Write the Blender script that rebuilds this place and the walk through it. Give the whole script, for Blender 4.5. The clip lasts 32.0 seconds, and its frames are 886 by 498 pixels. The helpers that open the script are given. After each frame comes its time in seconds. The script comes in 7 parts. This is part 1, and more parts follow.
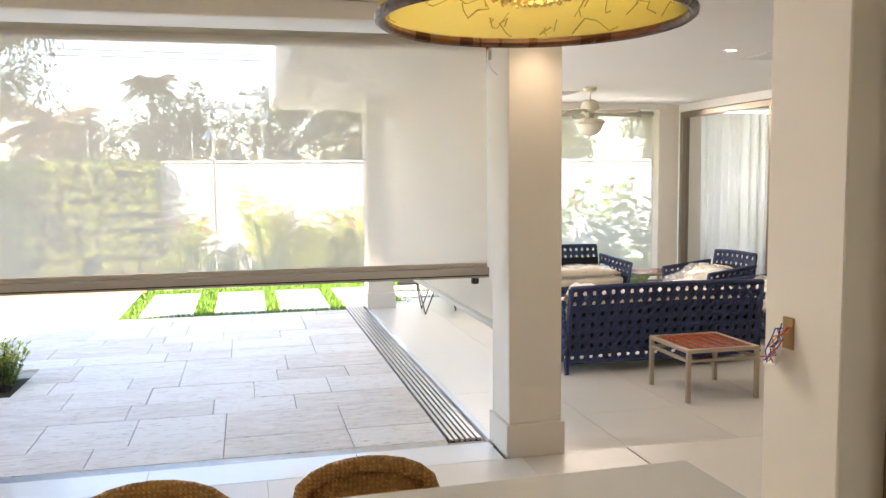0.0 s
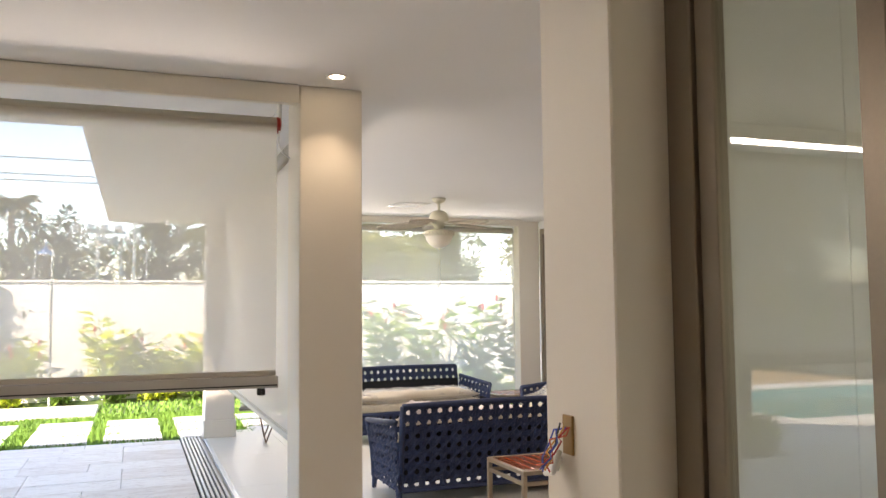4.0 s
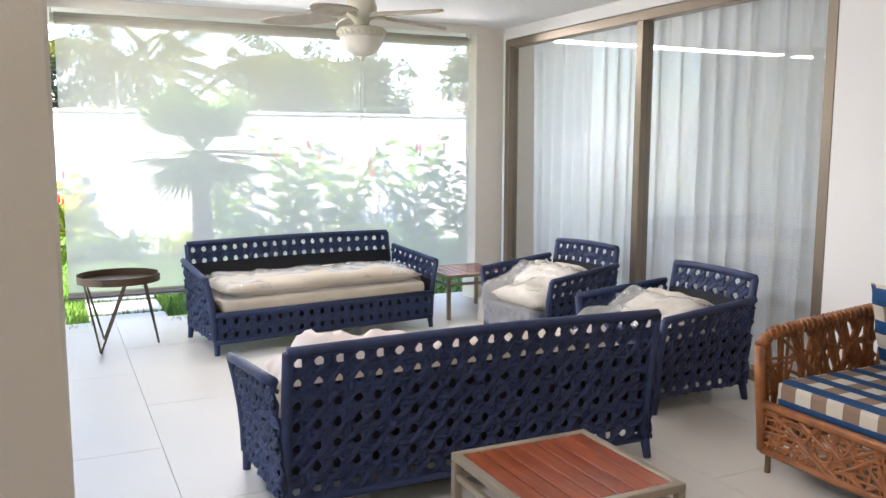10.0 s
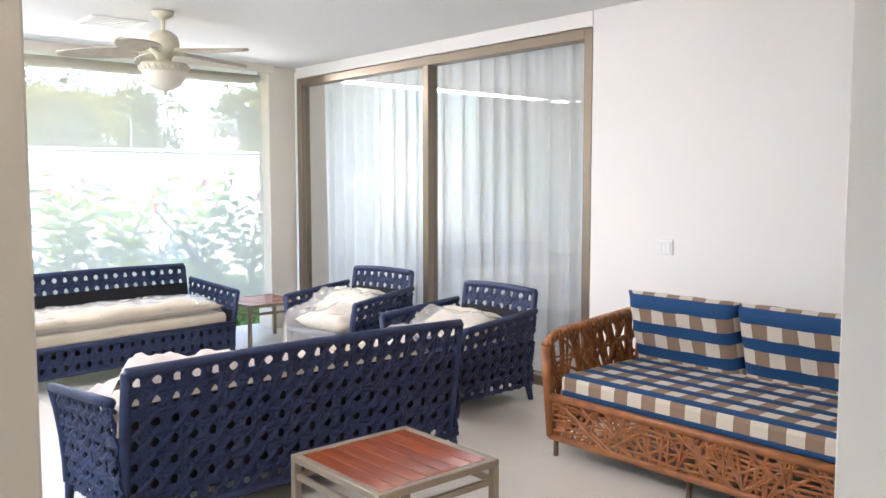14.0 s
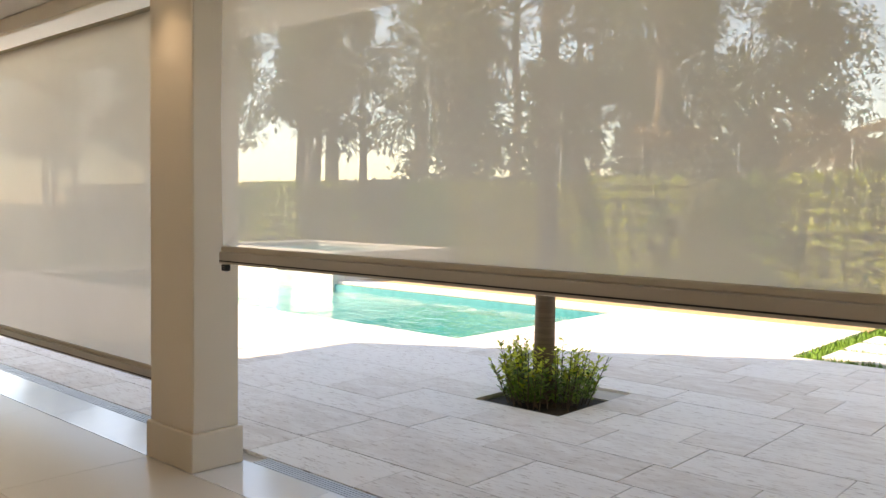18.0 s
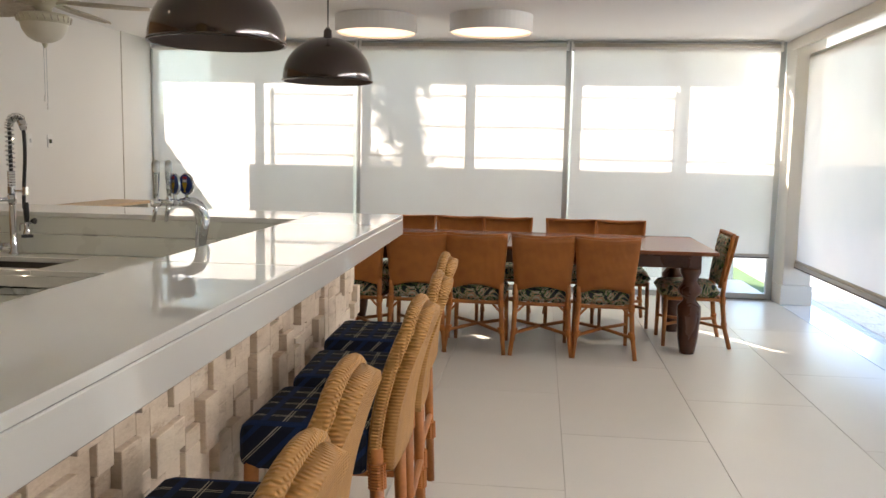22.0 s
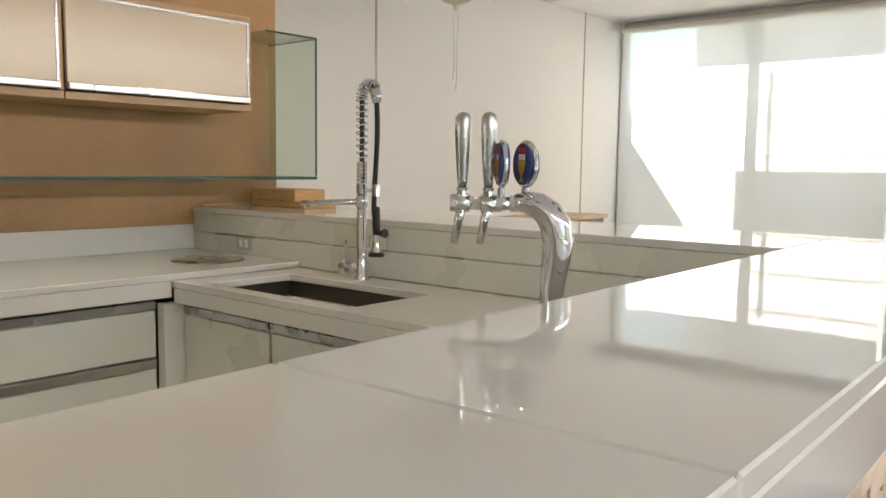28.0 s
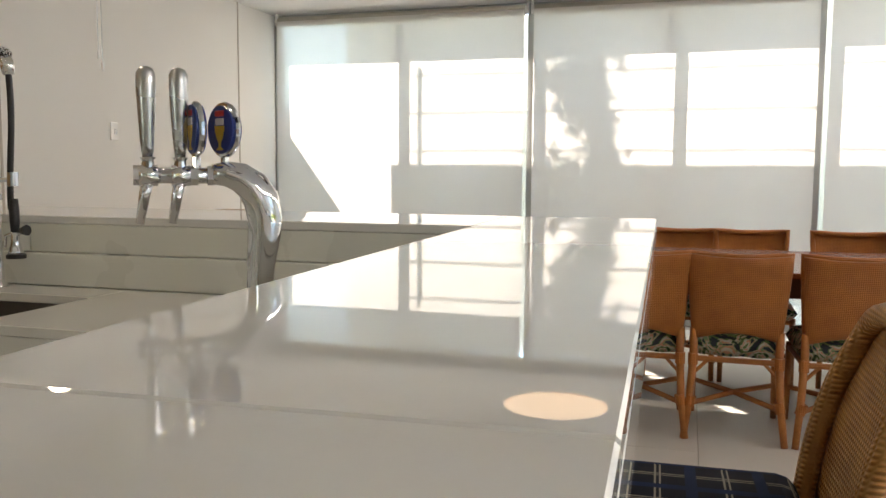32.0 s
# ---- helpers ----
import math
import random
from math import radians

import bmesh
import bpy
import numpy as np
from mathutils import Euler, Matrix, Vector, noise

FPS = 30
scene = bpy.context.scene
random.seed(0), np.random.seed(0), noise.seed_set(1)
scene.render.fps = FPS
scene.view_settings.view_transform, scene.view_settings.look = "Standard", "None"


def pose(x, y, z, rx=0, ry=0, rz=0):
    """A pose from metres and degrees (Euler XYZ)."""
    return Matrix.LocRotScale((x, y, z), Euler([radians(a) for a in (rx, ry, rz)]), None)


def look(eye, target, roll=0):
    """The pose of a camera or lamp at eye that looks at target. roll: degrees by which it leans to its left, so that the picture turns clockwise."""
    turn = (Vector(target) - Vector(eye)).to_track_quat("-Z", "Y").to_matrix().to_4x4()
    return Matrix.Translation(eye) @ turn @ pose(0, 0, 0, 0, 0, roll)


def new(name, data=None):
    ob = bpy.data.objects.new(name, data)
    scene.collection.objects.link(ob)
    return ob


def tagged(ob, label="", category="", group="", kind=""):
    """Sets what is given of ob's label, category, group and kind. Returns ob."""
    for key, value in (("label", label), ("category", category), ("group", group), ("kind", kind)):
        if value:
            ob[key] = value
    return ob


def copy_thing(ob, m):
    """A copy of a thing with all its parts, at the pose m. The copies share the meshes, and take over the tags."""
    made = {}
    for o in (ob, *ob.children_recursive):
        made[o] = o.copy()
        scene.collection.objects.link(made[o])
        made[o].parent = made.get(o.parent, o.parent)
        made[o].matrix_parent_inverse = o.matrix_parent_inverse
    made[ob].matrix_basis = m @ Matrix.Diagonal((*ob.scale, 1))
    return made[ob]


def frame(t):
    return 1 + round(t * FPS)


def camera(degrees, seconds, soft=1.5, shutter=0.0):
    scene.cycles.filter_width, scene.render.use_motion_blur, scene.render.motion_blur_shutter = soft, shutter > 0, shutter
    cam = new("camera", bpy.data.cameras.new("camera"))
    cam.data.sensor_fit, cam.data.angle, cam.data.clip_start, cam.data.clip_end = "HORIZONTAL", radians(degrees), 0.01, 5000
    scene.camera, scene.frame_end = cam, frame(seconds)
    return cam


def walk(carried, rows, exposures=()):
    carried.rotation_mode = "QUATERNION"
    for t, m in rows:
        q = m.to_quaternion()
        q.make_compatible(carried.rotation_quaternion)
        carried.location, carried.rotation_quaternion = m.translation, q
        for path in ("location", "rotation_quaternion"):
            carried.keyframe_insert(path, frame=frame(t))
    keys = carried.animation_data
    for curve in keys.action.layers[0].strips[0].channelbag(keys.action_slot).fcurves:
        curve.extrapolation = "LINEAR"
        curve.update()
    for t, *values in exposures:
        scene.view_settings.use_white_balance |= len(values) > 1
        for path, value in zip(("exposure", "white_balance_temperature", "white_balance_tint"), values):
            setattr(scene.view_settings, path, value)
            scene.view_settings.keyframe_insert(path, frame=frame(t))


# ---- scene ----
cam = camera(56.4, 32.0)
PATH = [
    (0, (1.488, 1.649, 1.689), (1.949, 3.587, 1.513), -0.5),
    (0.5, (1.43, 1.682, 1.687), (2.018, 3.587, 1.526), -0.4),
    (1, (1.419, 1.733, 1.681), (2.092, 3.611, 1.543), -0.4),
    (1.5, (1.41, 1.752, 1.676), (2.163, 3.602, 1.568), -0.3),
    (2, (1.465, 1.808, 1.643), (2.285, 3.63, 1.56), -0.5),
    (2.5, (1.616, 1.865, 1.604), (2.486, 3.665, 1.554), -0.4),
    (4.5, (2.338, 2.199, 1.467), (2.819, 4.131, 1.656), 0.1),
    (5, (2.438, 2.446, 1.461), (2.584, 4.431, 1.658), 0.4),
    (5.5, (2.521, 2.769, 1.459), (2.406, 4.758, 1.631), 0.5),
    (6, (2.602, 3.291, 1.506), (2.351, 5.274, 1.556), 0.3),
    (6.5, (2.646, 3.689, 1.48), (2.339, 5.662, 1.373), 0.2),
    (7, (2.758, 4.017, 1.489), (2.449, 5.984, 1.3), 0.1),
    (7.5, (2.897, 4.357, 1.499), (2.7, 6.334, 1.266), -0.3),
    (8, (3.013, 4.624, 1.531), (3.094, 6.605, 1.272), -0.1),
    (8.5, (3.182, 4.845, 1.534), (3.573, 6.789, 1.273), 0.0),
    (9, (3.271, 4.953, 1.544), (3.87, 6.843, 1.285), 0.15),
    (9.5, (3.29, 4.975, 1.559), (4.02, 6.819, 1.302), 0.1),
    (10, (3.308, 4.97, 1.548), (4.159, 6.762, 1.293), 0.1),
    (10.5, (3.299, 4.98, 1.531), (4.288, 6.699, 1.275), 0.1),
    (11, (3.276, 4.977, 1.527), (4.386, 6.621, 1.273), 0.2),
    (11.5, (3.25, 4.972, 1.52), (4.449, 6.553, 1.267), 0.1),
    (12, (3.215, 4.965, 1.506), (4.476, 6.497, 1.253), 0.1),
    (12.5, (3.17, 4.942, 1.505), (4.478, 6.434, 1.253), 0.2),
    (13, (3.12, 4.907, 1.5), (4.459, 6.372, 1.25), 0.3),
    (13.5, (3.038, 4.861, 1.508), (4.395, 6.309, 1.26), 0.4),
    (15.5, (2.577, 4.27, 1.483), (3.108, 6.172, 1.796), 0.1),
    (16, (2.534, 4.124, 1.467), (2.67, 6.093, 1.789), 0.3),
    (16.5, (2.539, 3.977, 1.476), (2.296, 5.942, 1.757), -0.5),
    (17, (2.651, 3.908, 1.458), (1.984, 5.786, 1.628), -0.0),
    (17.5, (2.709, 3.835, 1.472), (1.657, 5.537, 1.482), 0.3),
    (18, (2.732, 4.003, 1.382), (1.396, 5.488, 1.282), 0.8),
    (18.5, (2.694, 3.946, 1.375), (1.165, 5.223, 1.198), 1.0),
    (19, (2.716, 3.89, 1.391), (1.023, 4.934, 1.177), 0.9),
    (19.5, (2.728, 3.856, 1.425), (0.9, 4.633, 1.193), 0.91),
    (20, (2.719, 3.853, 1.422), (0.805, 4.385, 1.191), 0.87),
    (20.5, (2.724, 3.826, 1.404), (0.762, 4.139, 1.18), 1.0),
    (21, (2.731, 3.813, 1.412), (0.747, 3.929, 1.188), 1.0),
    (21.5, (2.773, 3.802, 1.423), (0.787, 3.729, 1.202), 0.9),
    (22, (2.809, 3.818, 1.442), (0.835, 3.586, 1.216), 1.1),
    (22.5, (2.783, 3.809, 1.445), (0.828, 3.457, 1.219), 1.1),
    (23, (2.699, 3.829, 1.463), (0.762, 3.384, 1.243), 1.1),
    (23.5, (2.548, 3.877, 1.484), (0.633, 3.339, 1.279), 1.0),
    (24, (2.381, 3.899, 1.486), (0.501, 3.245, 1.294), 1.1),
    (24.5, (2.166, 3.871, 1.471), (0.333, 3.094, 1.28), 1.0),
    (25, (1.946, 3.847, 1.476), (0.159, 2.969, 1.283), 0.9),
    (25.5, (1.676, 3.829, 1.475), (-0.058, 2.853, 1.276), 0.8),
    (26, (1.435, 3.732, 1.451), (-0.242, 2.662, 1.249), 0.8),
    (26.5, (1.243, 3.58, 1.428), (-0.379, 2.427, 1.225), 0.8),
    (27, (1.08, 3.535, 1.392), (-0.482, 2.29, 1.188), 0.8),
    (27.5, (0.965, 3.435, 1.345), (-0.565, 2.14, 1.145), 0.8),
    (28.5, (0.917, 3.184, 1.271), (-0.613, 1.881, 1.073), 0.7),
    (29, (0.904, 3.157, 1.26), (-0.669, 1.908, 1.064), 0.6),
    (29.5, (0.877, 3.133, 1.25), (-0.79, 2.015, 1.055), 0.5),
    (30, (0.863, 3.117, 1.245), (-0.894, 2.15, 1.053), 0.5),
    (30.5, (0.852, 3.116, 1.244), (-0.966, 2.273, 1.054), 0.4),
    (31, (0.846, 3.115, 1.243), (-1.015, 2.378, 1.055), 0.3),
    (31.5, (0.841, 3.119, 1.244), (-1.051, 2.468, 1.056), 0.3),
    (32, (0.839, 3.130, 1.244), (-1.078, 2.561, 1.057), 0.3),
]
EXPOSURES = ((0, 2.8, 7600, 19), (2.5, 2.75, 7600, 19), (4.5, 2.4, 7500, 21), (7, 2.35, 7600, 21), (8, 2.2, 8000, 20), (9, 2.45, 7000, 18), (11, 2.85, 6400, 18), (13.5, 3.15, 6300, 18), (15.5, 2.25, 7700, 20), (17.5, 2.0, 9200, 20), (19.2, 1.9, 8800, 20), (20.5, 2.3, 7300, 18), (23, 2.75, 6900, 15), (24.8, 3.1, 7000, 14), (26.5, 3.2, 7000, 14), (29, 2.9, 6800, 14), (32, 2.72, 6900, 14))
walk(cam, [(t, look(eye, aim, roll)) for t, eye, aim, roll in PATH], EXPOSURES)
SKY, SUN = 0.145, 3.2          # strengths of the sky and the sun
DRUM, KITCHEN = 0.28, 1.3      # drum lights' glow; watts of each kitchen downlight
BAR1, BAR_END = 1.08, 2.36    # height of the half-lowered blind's bar; free end of the bar counter
SKY_FILL = 11.0                   # watts by which the added sky fill lamps are scaled

# ---- world and sun ----
SUN_DIR = Vector((-0.83 * 0.8, -0.56 * 0.8, 0.61)).normalized()      # towards the sun
world = bpy.data.worlds.new("sky")
scene.world = world
world.use_nodes = True
wn = world.node_tree.nodes
wn.clear()
sky = wn.new("ShaderNodeTexSky")
sky.sky_type, sky.sun_disc = "NISHITA", False
sky.air_density, sky.dust_density, sky.ozone_density = 1.0, 0.2, 2.0
sky.sun_elevation = math.asin(SUN_DIR.z)
sky.sun_rotation = math.atan2(SUN_DIR.x, SUN_DIR.y)
bg = wn.new("ShaderNodeBackground")
bg.inputs["Strength"].default_value = SKY
wout = wn.new("ShaderNodeOutputWorld")
world.node_tree.links.new(sky.outputs[0], bg.inputs["Color"])
world.node_tree.links.new(bg.outputs[0], wout.inputs["Surface"])
sun = new("sun", bpy.data.lights.new("sun", "SUN"))
sun.data.energy, sun.data.angle, sun.data.color = SUN, radians(0.6), (1.0, 0.95, 0.86)
sun.matrix_world = look(SUN_DIR * 30, (0, 0, 0))



def sky_fill(centre, target, width, height, watts, spread=180):
    """Added fill lamp that stands in for sky light from a slit or opening."""
    lp = new("sky_fill", bpy.data.lights.new("sky_fill", "AREA"))
    lp.data.shape, lp.data.size, lp.data.size_y = "RECTANGLE", width, height
    lp.data.energy, lp.data.color, lp.data.spread = watts, (1.0, 0.98, 0.95), radians(spread)
    lp.matrix_world = look(centre, target)


# under the beam lips, in place of the slits above the roller blinds
sky_fill((5.21, 12.072, 2.55), (5.21, 9.2, 0.8), 3.6, 0.035, SKY_FILL * 0.6, 110)
sky_fill((3.318, 9.34, 2.55), (6.2, 9.34, 0.8), 5.3, 0.035, SKY_FILL * 0.6, 110)
sky_fill((1.0, 6.252, 2.53), (1.0, 3.6, 0.8), 3.8, 0.035, SKY_FILL * 0.5, 120)
sky_fill((-3.85, 6.252, 2.53), (-3.85, 3.6, 0.8), 4.2, 0.035, SKY_FILL * 0.4, 120)
# these two stand in made-up openings of the inner room and the hall
sky_fill((9.45, 12.52, 1.3), (7.9, 9.8, 1.3), 1.6, 2.3, SKY_FILL * 0.9)
sky_fill((5.0, -0.58, 1.6), (5.0, 2.5, 1.0), 2.2, 1.4, SKY_FILL * 0.3)


# ---- materials ----
def mat(name, col, rough=0.6, metal=0.0, var=0.12, scale=6.0, bump=0.15, fine=90.0, col2=None, coat=0.0, stretch=None, per=0.0, spec=0.5):
    """Principled surface with blotches, grain and relief; per: variation from piece to piece."""
    m = bpy.data.materials.new(name)
    m.use_nodes = True
    nt = m.node_tree
    n, l = nt.nodes, nt.links
    p = n["Principled BSDF"]
    tc = n.new("ShaderNodeTexCoord")
    mp = n.new("ShaderNodeMapping")
    l.new(tc.outputs["Object"], mp.inputs["Vector"])
    if stretch:
        mp.inputs["Scale"].default_value = stretch
    if per:
        ri = n.new("ShaderNodeObjectInfo")
        rv = n.new("ShaderNodeVectorMath")
        rv.operation = "SCALE"
        rv.inputs[0].default_value = (37.0, 53.0, 11.0)
        l.new(ri.outputs["Random"], rv.inputs["Scale"])
        l.new(rv.outputs[0], mp.inputs["Location"])
    a = n.new("ShaderNodeTexNoise")
    a.inputs["Scale"].default_value, a.inputs["Detail"].default_value = scale, 5
    b = n.new("ShaderNodeTexNoise")
    b.inputs["Scale"].default_value, b.inputs["Detail"].default_value = fine, 3
    l.new(mp.outputs[0], a.inputs["Vector"])
    l.new(mp.outputs[0], b.inputs["Vector"])
    ad = n.new("ShaderNodeMath")
    ad.operation = "MULTIPLY_ADD"
    l.new(b.outputs[0], ad.inputs[0])
    ad.inputs[1].default_value = 0.35
    l.new(a.outputs[0], ad.inputs[2])
    src = ad
    if per:
        oi = n.new("ShaderNodeObjectInfo")
        pm = n.new("ShaderNodeMath")
        pm.operation = "MULTIPLY_ADD"
        l.new(oi.outputs["Random"], pm.inputs[0])
        pm.inputs[1].default_value = per
        l.new(ad.outputs[0], pm.inputs[2])
        src = pm
    r = n.new("ShaderNodeValToRGB")
    c2 = col2 or tuple(c * (1 - var * 2) for c in col)
    r.color_ramp.elements[0].position, r.color_ramp.elements[1].position = 0.4, 0.85 + per * 0.6
    r.color_ramp.elements[0].color, r.color_ramp.elements[1].color = (*c2, 1), (*col, 1)
    l.new(src.outputs[0], r.inputs[0])
    l.new(r.outputs[0], p.inputs["Base Color"])
    rr = n.new("ShaderNodeMapRange")
    rr.inputs["To Min"].default_value, rr.inputs["To Max"].default_value = rough * 0.8, min(1, rough * 1.2)
    l.new(a.outputs[0], rr.inputs["Value"])
    l.new(rr.outputs[0], p.inputs["Roughness"])
    p.inputs["Metallic"].default_value = metal
    p.inputs["Specular IOR Level"].default_value = spec
    p.inputs["Coat Weight"].default_value = coat
    p.inputs["Coat Roughness"].default_value = 0.05
    if bump:
        bp = n.new("ShaderNodeBump")
        bp.inputs["Strength"].default_value, bp.inputs["Distance"].default_value = bump, 0.004
        l.new(b.outputs[0], bp.inputs["Height"])
        l.new(bp.outputs[0], p.inputs["Normal"])
    return m


def glow(name, col, strength):
    m = bpy.data.materials.new(name)
    m.use_nodes = True
    p = m.node_tree.nodes["Principled BSDF"]
    p.inputs["Base Color"].default_value = (*col, 1)
    p.inputs["Emission Color"].default_value = (*col, 1)
    p.inputs["Emission Strength"].default_value = strength
    return m


def screen_fabric(name, col, openness, through_col=0.4, weave=420.0):
    """Sun-screen cloth: an open weave that lets part of the view and of the light through."""
    m = bpy.data.materials.new(name)
    m.use_nodes = True
    n, l = m.node_tree.nodes, m.node_tree.links
    n.clear()
    out = n.new("ShaderNodeOutputMaterial")
    tr = n.new("ShaderNodeBsdfTransparent")
    tr.inputs[0].default_value = (1.0, 0.99, 0.96, 1)
    di = n.new("ShaderNodeBsdfDiffuse")
    tl = n.new("ShaderNodeBsdfTranslucent")
    tc = n.new("ShaderNodeTexCoord")
    nz = n.new("ShaderNodeTexNoise")
    nz.inputs["Scale"].default_value, nz.inputs["Detail"].default_value = 1.3, 4
    l.new(tc.outputs["Object"], nz.inputs["Vector"])
    rp = n.new("ShaderNodeValToRGB")
    rp.color_ramp.elements[0].position, rp.color_ramp.elements[1].position = 0.3, 0.7
    rp.color_ramp.elements[0].color = (*[c * 0.93 for c in col], 1)
    rp.color_ramp.elements[1].color = (*col, 1)
    l.new(nz.outputs[0], rp.inputs[0])
    l.new(rp.outputs[0], di.inputs[0])
    l.new(rp.outputs[0], tl.inputs[0])
    a = n.new("ShaderNodeMixShader")
    a.inputs[0].default_value = through_col
    l.new(di.outputs[0], a.inputs[1])
    l.new(tl.outputs[0], a.inputs[2])
    b = n.new("ShaderNodeMixShader")
    b.inputs[0].default_value = openness
    l.new(a.outputs[0], b.inputs[1])
    l.new(tr.outputs[0], b.inputs[2])
    l.new(b.outputs[0], out.inputs["Surface"])
    return m


def glass(name, tint=(0.93, 0.97, 0.95), gloss=0.12):
    """Thin pane: mostly clear, with a mirror sheen that grows at grazing angles."""
    m = bpy.data.materials.new(name)
    m.use_nodes = True
    n, l = m.node_tree.nodes, m.node_tree.links
    n.clear()
    out = n.new("ShaderNodeOutputMaterial")
    tr = n.new("ShaderNodeBsdfTransparent")
    tr.inputs[0].default_value = (*tint, 1)
    gl = n.new("ShaderNodeBsdfGlossy")
    gl.inputs["Roughness"].default_value = 0.01
    fr = n.new("ShaderNodeLayerWeight")
    fr.inputs[0].default_value = 0.5
    pw = n.new("ShaderNodeMath")
    pw.operation, pw.inputs[1].default_value = "POWER", 5.0
    l.new(fr.outputs["Facing"], pw.inputs[0])
    mr = n.new("ShaderNodeMath")
    mr.operation, mr.use_clamp = "MULTIPLY_ADD", True
    mr.inputs[1].default_value, mr.inputs[2].default_value = 0.9, gloss * 0.4
    l.new(pw.outputs[0], mr.inputs[0])
    mx = n.new("ShaderNodeMixShader")
    l.new(mr.outputs[0], mx.inputs[0])
    l.new(tr.outputs[0], mx.inputs[1])
    l.new(gl.outputs[0], mx.inputs[2])
    l.new(mx.outputs[0], out.inputs["Surface"])
    return m


def checks(name, stripes, base, size, rough=0.85, axes=(0, 1)):
    """Woven cloth whose pattern is bands along two axes. stripes: (axis, from, to, colour) in shares of the repeat."""
    m = bpy.data.materials.new(name)
    m.use_nodes = True
    n, l = m.node_tree.nodes, m.node_tree.links
    p = n["Principled BSDF"]
    p.inputs["Roughness"].default_value = rough
    p.inputs["Specular IOR Level"].default_value = 0.2
    tc = n.new("ShaderNodeTexCoord")
    sp = n.new("ShaderNodeSeparateXYZ")
    l.new(tc.outputs["UV"], sp.inputs[0])
    cur = None
    for axis, lo, hi, colour in stripes:
        fr = n.new("ShaderNodeMath")
        fr.operation = "MULTIPLY"
        fr.inputs[1].default_value = 1.0 / size[axis]
        l.new(sp.outputs[axis], fr.inputs[0])
        f2 = n.new("ShaderNodeMath")
        f2.operation = "FRACT"
        l.new(fr.outputs[0], f2.inputs[0])
        cmpn = n.new("ShaderNodeMath")
        cmpn.operation = "COMPARE"
        cmpn.inputs[1].default_value, cmpn.inputs[2].default_value = (lo + hi) / 2, (hi - lo) / 2
        l.new(f2.outputs[0], cmpn.inputs[0])
        mx = n.new("ShaderNodeMix")
        mx.data_type = "RGBA"
        l.new(cmpn.outputs[0], mx.inputs[0])
        if cur is None:
            mx.inputs[6].default_value = (*base, 1)
        else:
            l.new(cur, mx.inputs[6])
        mx.inputs[7].default_value = (*colour, 1)
        cur = mx.outputs[2]
    nz = n.new("ShaderNodeTexNoise")
    nz.inputs["Scale"].default_value = 260
    l.new(tc.outputs["Object"], nz.inputs["Vector"])
    hs = n.new("ShaderNodeMix")
    hs.data_type, hs.blend_type = "RGBA", "MULTIPLY"
    hs.inputs[0].default_value = 0.35
    l.new(cur, hs.inputs[6])
    l.new(nz.outputs[0], hs.inputs[7])
    l.new(hs.outputs[2], p.inputs["Base Color"])
    bp = n.new("ShaderNodeBump")
    bp.inputs["Strength"].default_value, bp.inputs["Distance"].default_value = 0.25, 0.002
    l.new(nz.outputs[0], bp.inputs["Height"])
    l.new(bp.outputs[0], p.inputs["Normal"])
    return m


def pitted(m, colour, scale, stretch, lo=0.60, hi=0.70, amount=0.8):
    """Adds brown veins and pits with their own outline to a stone."""
    n, l = m.node_tree.nodes, m.node_tree.links
    p = n["Principled BSDF"]
    old = p.inputs["Base Color"].links[0].from_socket
    mp0 = [q for q in n if q.type == "MAPPING"][0]
    mp = n.new("ShaderNodeMapping")
    mp.inputs["Scale"].default_value = stretch
    l.new(mp0.outputs[0], mp.inputs["Vector"])
    nz = n.new("ShaderNodeTexNoise")
    nz.inputs["Scale"].default_value, nz.inputs["Detail"].default_value, nz.inputs["Roughness"].default_value = scale, 7, 0.7
    l.new(mp.outputs[0], nz.inputs["Vector"])
    mr = n.new("ShaderNodeMapRange")
    mr.inputs["From Min"].default_value, mr.inputs["From Max"].default_value, mr.inputs["To Max"].default_value = lo, hi, amount
    l.new(nz.outputs[0], mr.inputs["Value"])
    mx = n.new("ShaderNodeMix")
    mx.data_type = "RGBA"
    l.new(mr.outputs[0], mx.inputs[0])
    l.new(old, mx.inputs[6])
    mx.inputs[7].default_value = (*colour, 1)
    l.new(mx.outputs[2], p.inputs["Base Color"])


WHITE_WALL = mat("white_wall_paint", (0.80, 0.78, 0.74), 0.75, var=0.02, scale=1.2, bump=0.12, fine=160)
CEIL_PAINT = mat("ceiling_paint", (0.82, 0.81, 0.79), 0.85, var=0.015, scale=0.8, bump=0.06, fine=140)
COL_PAINT = mat("column_paint", (0.78, 0.725, 0.63), 0.7, var=0.02, scale=1.5, bump=0.12, fine=160)
TILE = mat("porcelain_tile", (0.66, 0.62, 0.55), 0.34, var=0.03, scale=2.2, bump=0.03, fine=220, per=0.10)
GROUT = mat("grout", (0.50, 0.45, 0.38), 0.9, var=0.1)
MARBLE = mat("white_polished_marble", (0.86, 0.87, 0.86), 0.10, var=0.03, scale=2.5, bump=0.0, per=0.06)
QUARTZ = mat("white_quartz_top", (0.62, 0.62, 0.59), 0.004, var=0.01, scale=3, bump=0.0, spec=1.0)
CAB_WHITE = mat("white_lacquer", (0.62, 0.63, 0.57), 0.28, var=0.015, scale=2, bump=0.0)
CAB_BEIGE = mat("beige_lacquer_glass", (0.72, 0.60, 0.45), 0.18, var=0.03, scale=2, bump=0.0)
BROWN_WALL = mat("brown_stucco", (0.42, 0.25, 0.11), 0.5, col2=(0.30, 0.165, 0.07), scale=2.2, bump=0.1, fine=60)
